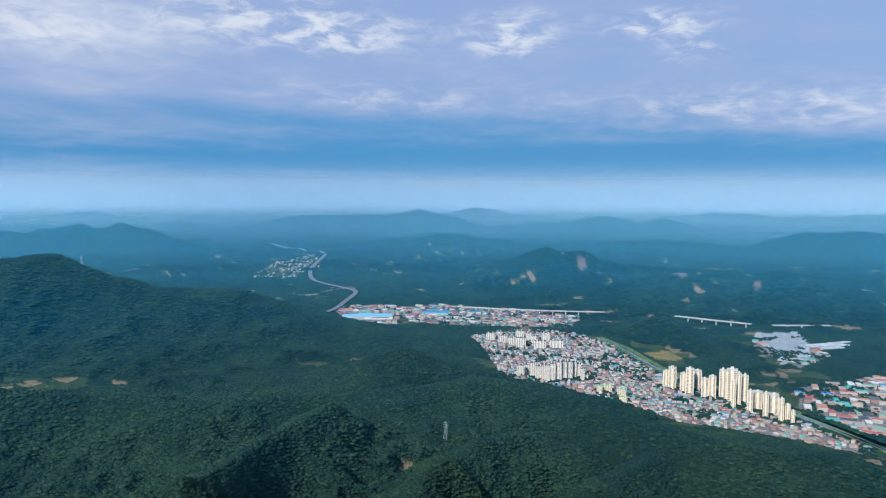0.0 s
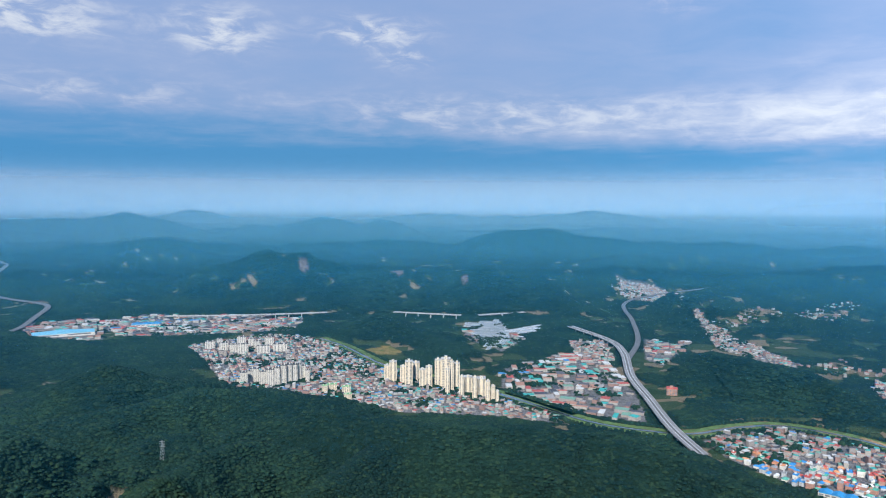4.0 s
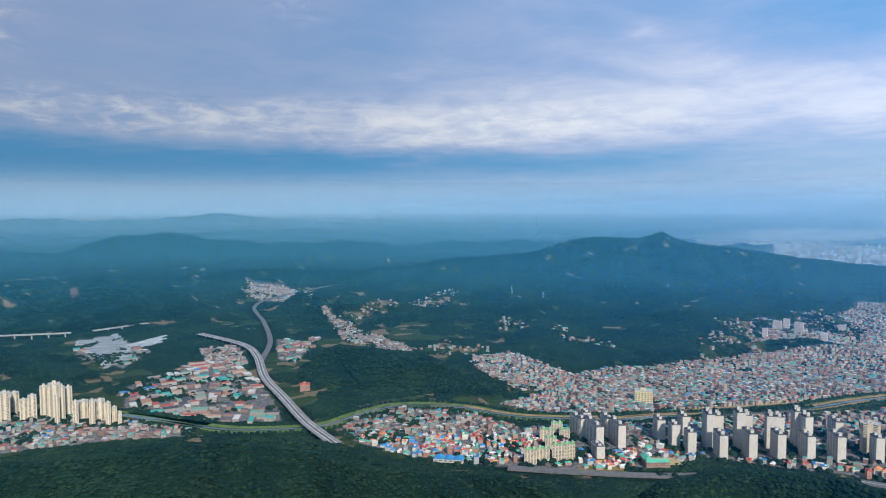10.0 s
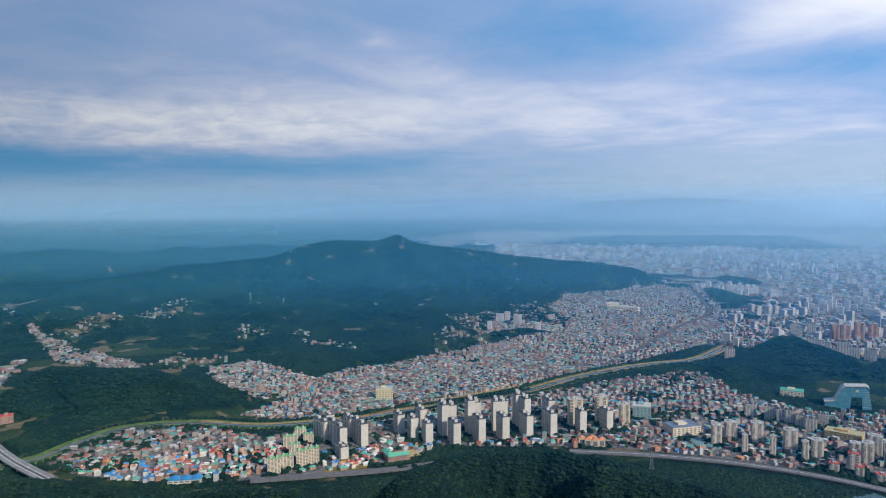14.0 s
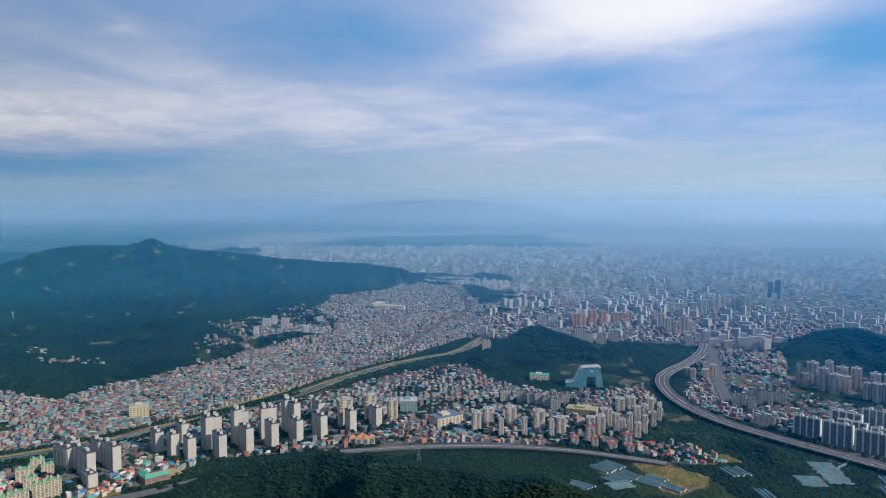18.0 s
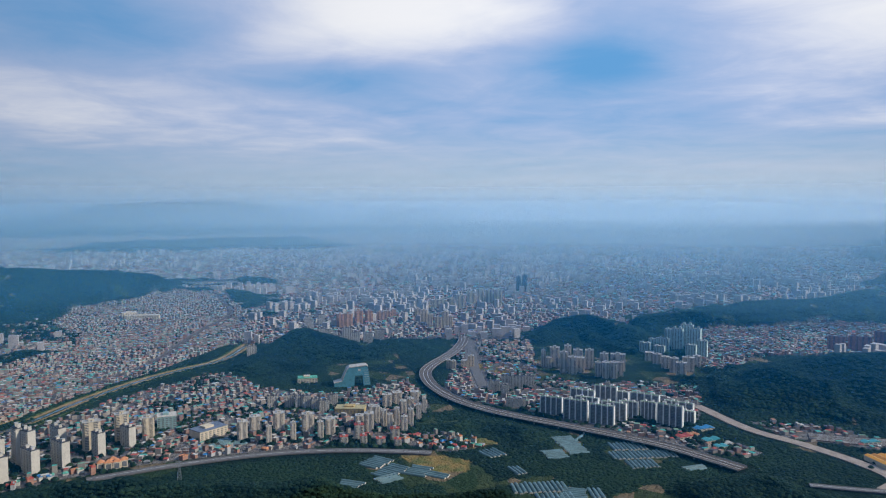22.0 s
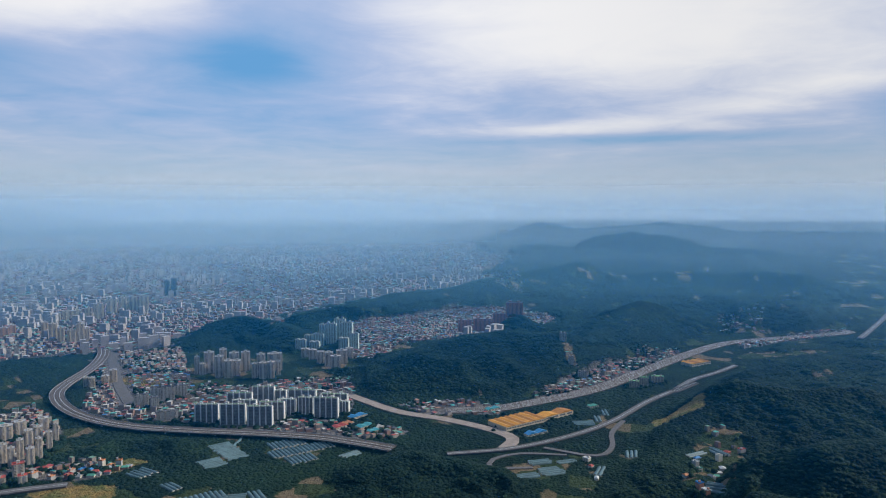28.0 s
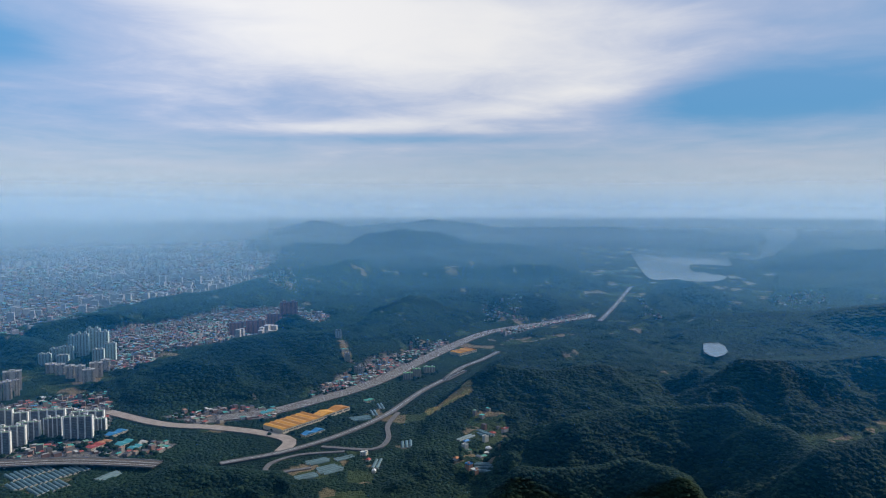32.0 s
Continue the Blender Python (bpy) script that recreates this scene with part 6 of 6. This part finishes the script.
def ridged_hall(name, wide, deep, tall, bays, roof_mat, wall_mat, second=None):
    """A factory hall: a row of low pitched roofs side by side over one long wall."""
    ob = new(name)
    bm = bmesh.new()
    box(bm, -wide / 2, wide / 2, -deep / 2, deep / 2, -1, tall)
    part("wall", bm, wall_mat, ob)
    pitch = wide / bays
    for i in range(bays):
        bm = bmesh.new()
        gable(bm, deep, pitch - 0.8, tall + 0.02, tall + min(pitch * 0.16, 4.0), 0.3)
        r = part("roof", bm, second if second and i % 2 else roof_mat, ob)
        r.location, r.rotation_euler = (-wide / 2 + (i + 0.5) * pitch, 0, 0), (0, 0, math.pi / 2)
    for i in range(bays * 2):
        bm = bmesh.new()
        x = -wide / 2 + (i + 0.5) * pitch / 2
        box(bm, x - pitch * 0.18, x + pitch * 0.18, -deep / 2 - 0.1, -deep / 2 + 0.1, tall * 0.45, tall * 0.8)
        part("window", bm, GLAZING, ob)
    return ob


def put(ob, az, r, face, label, category, group=""):
    ob.matrix_basis = site(az, r, face)
    return tagged(ob, label, category, group)


put(ridged_hall("factory", 102, 54, 8, 8, YELLOW, CREAM, DEEP_YELLOW), 142.94, 1357, -42, "long factory hall with bright yellow ridged roofs", "factory", "yellow-roofed halls")
put(ridged_hall("factory", 80, 24, 8, 2, YELLOW, CREAM, DEEP_YELLOW), 145.94, 1411, -46, "narrow factory annexe with a yellow ridged roof", "factory", "yellow-roofed halls")
put(ridged_hall("factory", 72, 36, 8, 4, YELLOW, CREAM, DEEP_YELLOW), 156.65, 1979, -50, "far yellow-roofed hall beside the railway line", "factory", "yellow-roofed halls")
put(ridged_hall("warehouse", 172, 60, 9, 1, CYAN_SHEET, WHITE), -6.20, 2442, 0, "long white warehouse with a flat blue roof", "warehouse", "blue-roofed halls")
put(ridged_hall("warehouse", 90, 34, 8, 3, BLUE_SHEET, WHITE), -0.70, 2518, 8, "blue-roofed factory hall at the far town edge", "warehouse", "blue-roofed halls")
put(ridged_hall("warehouse", 48, 18, 6, 3, BLUE_SHEET, WHITE), 51.85, 1121, 10, "workshop with a bright blue sheet roof", "warehouse", "blue-roofed halls")

for az, r, wide, deep, roof, words in ((128.52, 1338, 30, 16, HOUSE_ROOFS[0][1], "market hall with a bright red roof"), (129.12, 1354, 22, 14, HOUSE_ROOFS[4][1], "market hall with an orange roof"),
                                       (130.53, 1334, 34, 16, TEAL_SHEET, "long shed with a teal sheet roof"), (131.23, 1303, 24, 14, TEAL_SHEET, "small shed with a teal sheet roof"),
                                       (129.93, 1399, 40, 14, BLUE_SHEET, "storage shed with a light blue roof"), (131.63, 1322, 20, 14, WHITE, "small shed with a white sheet roof"), (107.40, 1276, 17, 12, HOUSE_ROOFS[0][1], "red-roofed shed beside the towers"),
                                       (140.94, 1442, 34, 12, TEAL_SHEET, "low shed with a teal roof behind the factory"), (144.44, 1293, 46, 13, BLUE_SHEET, "low store under blue sheeting"), (148.94, 1492, 22, 12, GREEN_TILE, "small signal house with a green roof")):
    put(ridged_hall("shed", wide, deep, 4.5, 2, roof, CREAM), az, r, -40, words, "shed", "sheds by the railway")


def gate_building():
    """A glass public building shaped like a gate, with a low wing that sweeps down beside it."""
    ob = new("gate_building")
    bm = bmesh.new()
    prof = [(-44, 0), (-44, 10), (-26, 13), (-14, 40), (-9, 44), (30, 47), (34, 44), (41, 0), (24, 0), (22, 26), (4, 25), (2, 0)]
    fr = [bm.verts.new((x, -11, z)) for x, z in prof]
    bk = [bm.verts.new((x, 11, z)) for x, z in prof]
    bm.faces.new(fr)
    bm.faces.new(bk[::-1])
    for i in range(len(prof)):
        j = (i + 1) % len(prof)
        bm.faces.new((fr[i], bk[i], bk[j], fr[j]))
    part("glass_body", bm, TEAL_GLASS, ob)
    bm = bmesh.new()
    out = [(-45, 10), (-26.5, 13.4), (-14.5, 40.6), (-9, 45), (30, 48.2), (35, 45)]
    for (x0, z0), (x1, z1) in zip(out[:-1], out[1:]):
        vs = [bm.verts.new(p) for p in ((x0, -12.5, z0), (x1, -12.5, z1), (x1, 12.5, z1), (x0, 12.5, z0), (x0, -12.5, z0 + 2), (x1, -12.5, z1 + 2), (x1, 12.5, z1 + 2), (x0, 12.5, z0 + 2))]
        for f in ((0, 1, 2, 3), (4, 7, 6, 5), (0, 4, 5, 1), (2, 6, 7, 3), (1, 5, 6, 2), (0, 3, 7, 4)):
            bm.faces.new([vs[i] for i in f])
    part("roof_edge", bm, WHITE, ob, "white roof edge along the glass")
    for i in range(7):
        bm = bmesh.new()
        z = 6 + i * 5.2
        box(bm, 25.0, 39.5 - i * 0.8, -11.25, -11.0, z, z + 0.6)
        part("floor_band", bm, WHITE, ob)
    bm = bmesh.new()
    box(bm, 11, 17, -11.5, -11.0, 36, 41)
    part("emblem", bm, WHITE, ob, "plain white emblem panel")
    return ob


put(gate_building(), 102.20, 1667, -6, "teal glass public building shaped like a gate", "building")


def school():
    ob = new("school")
    bm = bmesh.new()
    box(bm, -27, 10, -6, 6, -1, 10)
    box(bm, -27, -15, 5.8, 30, -1, 10.02)
    part("wall", bm, BRICK_WALL, ob)
    bm = bmesh.new()
    gable(bm, 37, 12, 10.1, 14.0, 0.8, 3)
    bmesh.ops.translate(bm, verts=bm.verts, vec=(-8.5, 0, 0))
    part("roof", bm, GREEN_TILE, ob)
    bm = bmesh.new()
    gable(bm, 26, 12, 10.15, 13.8, 0.7, 3)
    bmesh.ops.rotate(bm, verts=bm.verts, matrix=Matrix.Rotation(math.pi / 2, 3, "Z"))
    bmesh.ops.translate(bm, verts=bm.verts, vec=(-21, 18, 0))
    part("roof", bm, GREEN_TILE, ob)
    bm = bmesh.new()
    box(bm, -13, 34, 8, 40, -0.6, 0.8)
    part("yard", bm, OCHRE, ob, "ochre sports yard")
    for i in range(8):
        for z in (1.2, 4.4, 7.4):
            bm = bmesh.new()
            box(bm, -26 + i * 4.4, -23.4 + i * 4.4, -6.15, -5.9, z, z + 1.6)
            part("window", bm, GLAZING, ob)
    return ob


put(school(), 68.87, 1146, -18, "brick school with green tiled roofs and an ochre yard", "school")


def turret_house():
    ob = new("villa_hotel")
    for x, y in ((-17, -4), (-6, -8), (6, -8), (17, -4), (0, 4)):
        bm = bmesh.new()
        box(bm, x - 5.5, x + 5.5, y - 5.5, y + 5.5, -1, 12)
        part("wing", bm, CREAM, ob)
        bm = bmesh.new()
        gable(bm, 11, 11, 12.05, 16.5, 0.6, 5.5)
        roof = part("roof", bm, HOUSE_ROOFS[4][1], ob)
        roof.location = (x, y, 0)
        bm = bmesh.new()
        box(bm, x - 3.6, x + 3.6, y - 5.7, y - 5.4, 2, 10)
        part("window", bm, GLAZING, ob)
    return ob


put(turret_house(), 84.18, 1246, 0, "cream hotel with several red-orange pointed roofs", "hotel")


def hall_block(wide, deep, tall, wall, roof, rows, cols):
    ob = new("office_building")
    bm = bmesh.new()
    box(bm, -wide / 2, wide / 2, -deep / 2, deep / 2, -1, tall)
    part("wall", bm, wall, ob)
    bm = bmesh.new()
    box(bm, -wide / 2 - 0.4, wide / 2 + 0.4, -deep / 2 - 0.4, deep / 2 + 0.4, tall + 0.02, tall + 1.2)
    part("roof", bm, roof, ob)
    bm = bmesh.new()
    box(bm, -wide * 0.2, wide * 0.12, -deep * 0.2, deep * 0.3, tall + 1.2, tall + 4.5)
    part("plant_room", bm, wall, ob)
    for i in range(cols):
        for j in range(rows):
            bm = bmesh.new()
            x = -wide / 2 + (i + 0.5) * wide / cols
            z = 1.2 + j * (tall - 2) / rows
            box(bm, x - wide / cols * 0.3, x + wide / cols * 0.3, -deep / 2 - 0.12, -deep / 2 + 0.1, z, z + (tall - 2) / rows * 0.5)
            part("window", bm, GLAZING, ob)
    return ob


put(hall_block(36, 20, 26, plain("yellow_paint", (0.68, 0.55, 0.30), 0.8, 0.1), CONCRETE, 6, 6), 67.37, 1512, 0, "boxy pale yellow building among low houses", "building")
put(hall_block(58, 34, 16, CREAM, plain("slate_blue_roof", (0.16, 0.19, 0.25), 0.6, 0.2), 4, 7), 90.99, 1354, -34, "cream public hall with a slate-blue roof deck", "building")
put(hall_block(34, 30, 24, plain("green_glass", (0.26, 0.38, 0.36), 0.3, 0.2), WHITE, 6, 5), 87.99, 1437, 0, "rounded grey-green office building with white bands", "building")
put(hall_block(46, 26, 12, CREAM, GREEN_TILE, 3, 7), 98.60, 1718, 0, "low cream building with a green roof", "building")
put(hall_block(60, 30, 10, OCHRE, plain("tan_roof", (0.46, 0.38, 0.20), 0.7, 0.2), 2, 8), 102.00, 1448, 10, "low sports hall with a tan roof", "building")
put(hall_block(22, 16, 14, BRICK_WALL, HOUSE_ROOFS[0][1], 4, 4), 40.24, 1586, 0, "red-roofed brick inn beside the highway", "building")


put(hall_block(120, 22, 18, CREAM, WHITE, 4, 14), 86.48, 2867, 12, "long cream school at the foot of the wooded mountain", "school")
put(hall_block(50, 26, 26, CREAM, WHITE, 6, 6), 85.58, 2897, -8, "tall cream school wing at the foot of the mountain", "school")


PAINT = plain("road_paint", (0.70, 0.70, 0.66), 0.7, 0.2)
MEDIAN = plain("median_strip", (0.12, 0.11, 0.10), 0.9, 0.3)


def span(name, line, width, lift, every, label, thick=1.6):
    """A road carried on piers: deck, parapets and piers."""
    ob = new(name)
    line = line * (EYE - lift) / EYE
    c = smooth_line(line, 15.0)
    me = ribbon("deck", line, width, lift, BALLAST if name == "elevated_railway" else WORN_DECK, thick, lift)
    deck = new("deck", me)
    deck.parent = ob
    t = np.gradient(c, axis=0)
    t /= np.hypot(t[:, 0], t[:, 1])[:, None]
    for side in (-1, 1):
        off = np.stack([c[:, 0] - t[:, 1] * side * (width / 2 - 0.3), c[:, 1] + t[:, 0] * side * (width / 2 - 0.3)], 1)
        rail = new("parapet", ribbon("parapet", off, 0.5, lift + 1.1, CONCRETE, 1.2, lift + 1.1))
        rail.parent = ob
    if width > 20:
        for off in (-width * 0.17, width * 0.17, 0.0):
            mid = np.stack([c[:, 0] - t[:, 1] * off, c[:, 1] + t[:, 0] * off], 1)
            strip = new("median" if off == 0 else "lane_line", ribbon("median" if off == 0 else "lane_line", mid, 2.2 if off == 0 else 0.8, lift + 0.06, MEDIAN if off == 0 else PAINT, 0.4 if off else 0.9, lift + (0.5 if off == 0 else 0.05)))
            strip.parent = ob
    run = 0.0
    for i in range(1, len(c) - 1):
        run += np.hypot(*(c[i] - c[i - 1]))
        if run < every:
            continue
        run = 0.0
        z = 0.0
        x, y = c[i]
        bm = bmesh.new()
        box(bm, -width * 0.3, -width * 0.3 + 2, -1.2, 1.2, -2, lift - thick)
        box(bm, width * 0.3 - 2, width * 0.3, -1.2, 1.2, -2.01, lift - thick)
        box(bm, -width * 0.36, width * 0.36, -1.5, 1.5, lift - thick - 1.4, lift - thick + 0.1)
        p = part("pier", bm, CONCRETE, ob)
        s = float(shrink(x, y))
        px, py, pz = lay(x, y, z)
        ang = math.degrees(math.atan2(t[i, 1], t[i, 0])) + 90
        p.matrix_basis = pose(float(px), float(py), float(pz), 0, 0, ang) @ Matrix.Diagonal((s, s, s, 1))
    return tagged(ob, label, "viaduct")


span("viaduct", VIADUCT_WEST, 14, 17, 40, "pale concrete viaduct on piers before the twin-peaked hill")
span("viaduct", VIADUCT_MID, 14, 15, 45, "pale concrete viaduct across a side valley")
span("viaduct", VIADUCT_EAST, 14, 9, 45, "low concrete viaduct at the valley edge")
span("elevated_highway", HIGHWAY, 21, 9, 45, "wide elevated highway curving across the valley")
span("elevated_railway", RAILWAY, 30, 7, 45, "broad elevated railway curving through the town")


def lane_lines(line, width, lift):
    c = smooth_line(line, 15.0)
    t = np.gradient(c, axis=0)
    t /= np.hypot(t[:, 0], t[:, 1])[:, None]
    off = np.stack([c[:, 0] - t[:, 1] * width, c[:, 1] + t[:, 0] * width], 1)
    return off


for line, half, lift in ((BYPASS, 0.0, 3.02), (VALLEY_ROAD, 0.0, 3.02), (RAIL_LINE, -16.0, 1.6), (RAIL_LINE, -10.0, 1.6), (RAIL_LINE, -4.0, 1.6), (RAIL_LINE, 3.0, 1.6), (RAIL_LINE, 10.0, 1.6), (RAIL_LINE, 16.0, 1.6), (FAR_ROAD, 0.0, 3.1)):
    tagged(new("road_line", ribbon("road_line", lane_lines(line, half, lift), 0.7, lift + 0.05, PAINT, 0.1)), "pale painted line along the road", "road marking", kind="structure")


def pylon(tall):
    """A lattice mast with three pairs of arms."""
    ob = new("pylon")
    corners = [(-1, -1), (1, -1), (1, 1), (-1, 1)]
    base = tall * 0.11
    for sx, sy in corners:
        bm = bmesh.new()
        lo, hi = Vector((sx * base, sy * base, -1)), Vector((sx * 0.5, sy * 0.5, tall))
        for dx, dy in ((0.35, 0), (0, 0.35)):
            vs = [bm.verts.new(p) for p in (lo, lo + Vector((dx, dy, 0)), hi + Vector((dx, dy, 0)), hi)]
            bm.faces.new(vs)
        part("leg", bm, LATTICE, ob)
    for k in range(6):
        z0, z1 = tall * k / 6.5, tall * (k + 1) / 6.5
        r0, r1 = base + (0.5 - base) * z0 / tall, base + (0.5 - base) * z1 / tall
        bm = bmesh.new()
        for (ax, ay), (bx, by) in zip(corners, corners[1:] + corners[:1]):
            for (p, q) in (((ax * r0, ay * r0, z0), (bx * r1, by * r1, z1)), ((bx * r0, by * r0, z0), (ax * r1, ay * r1, z1))):
                p, q = Vector(p), Vector(q)
                w = Vector((0, 0, 0.35))
                bm.faces.new([bm.verts.new(v) for v in (p, q, q + w, p + w)])
        part("bracing", bm, LATTICE, ob)
    for k in range(3):
        z = tall * (0.68 + 0.12 * k)
        bm = bmesh.new()
        box(bm, -tall * 0.16, tall * 0.16, -0.3, 0.3, z, z + 0.6)
        part("arm", bm, LATTICE, ob)
    return ob


first_pylon = pylon(30)
for i, (az, r, face) in enumerate(((13.02, 1110, 20), (22.03, 1163, 10), (-20.31, 1351, 0), (36.14, 1117, 15), (88.79, 1147, 0), (0.21, 1155, 30), (56.96, 2826, 0), (59.46, 2884, 0), (-27.12, 2342, 0), (49.45, 2655, 0))):
    ob = first_pylon if i == 0 else copy_thing(first_pylon, Matrix.Identity(4))
    ob.matrix_basis = site(az, r, face)
    tagged(ob, "grey lattice power pylon standing in the forest", "pylon", "power pylons")


# ---- greenhouses ----
def tunnel(cover):
    """A plastic tunnel 6 m wide and 40 m long."""
    ob = new("greenhouse")
    bm = bmesh.new()
    ring = [(3.0 * math.cos(a), 3.0 * math.sin(a)) for a in np.linspace(0, math.pi, 7)]
    rows = [[bm.verts.new((x, y, z - 0.3)) for x, z in ring] for y in (-20, -7, 7, 20)]
    for a, b in zip(rows[:-1], rows[1:]):
        for i in range(6):
            bm.faces.new((a[i], a[i + 1], b[i + 1], b[i]))
    part("cover", bm, cover, ob)
    for y in (-20, 20):
        bm = bmesh.new()
        bm.faces.new([bm.verts.new((x, y, z - 0.3)) for x, z in ring])
        part("end_wall", bm, WHITE, ob)
    return ob


def build_greenhouses():
    rng = np.random.default_rng(5)
    made = {}
    for poly in GLASS:
        pale = np.hypot(*poly.mean(0)) > 1700
        turn = rng.uniform(0, math.pi)
        u, v = np.array([math.cos(turn), math.sin(turn)]), np.array([-math.sin(turn), math.cos(turn)])
        a, b = poly @ u, poly @ v
        for s in np.arange(a.min() + 4, a.max(), 7.0):
            for e in np.arange(b.min() + 18, b.max(), 43.0):
                c = u * s + v * e
                if not inside(poly, np.array([c[0]]), np.array([c[1]]))[0] or not clear_of_blocks(c[:1], c[1:])[0]:
                    continue
                if min(float(near_line(smooth_line(q), c[:1], c[1:])[0][0]) for q in (BYPASS, RAILWAY, VALLEY_ROAD, LOOP_ROAD, FARM_ROAD)) < 22:
                    continue
                z = float(height(c[:1], c[1:])[0])
                m = pose(c[0], c[1], z, 0, 0, math.degrees(turn)) @ Matrix.Diagonal((1, rng.uniform(0.8, 1.05), rng.uniform(0.85, 1.1), 1))
                if pale not in made:
                    ob = made[pale] = tunnel(PALE_PLASTIC if pale else PLASTIC)
                else:
                    ob = copy_thing(made[pale], Matrix.Identity(4))
                ob.matrix_basis = m
                tagged(ob, "long arched greenhouse covered in pale white plastic" if pale else "long arched greenhouse covered in grey-green plastic", "greenhouse", "greenhouses in the fields")


build_greenhouses()
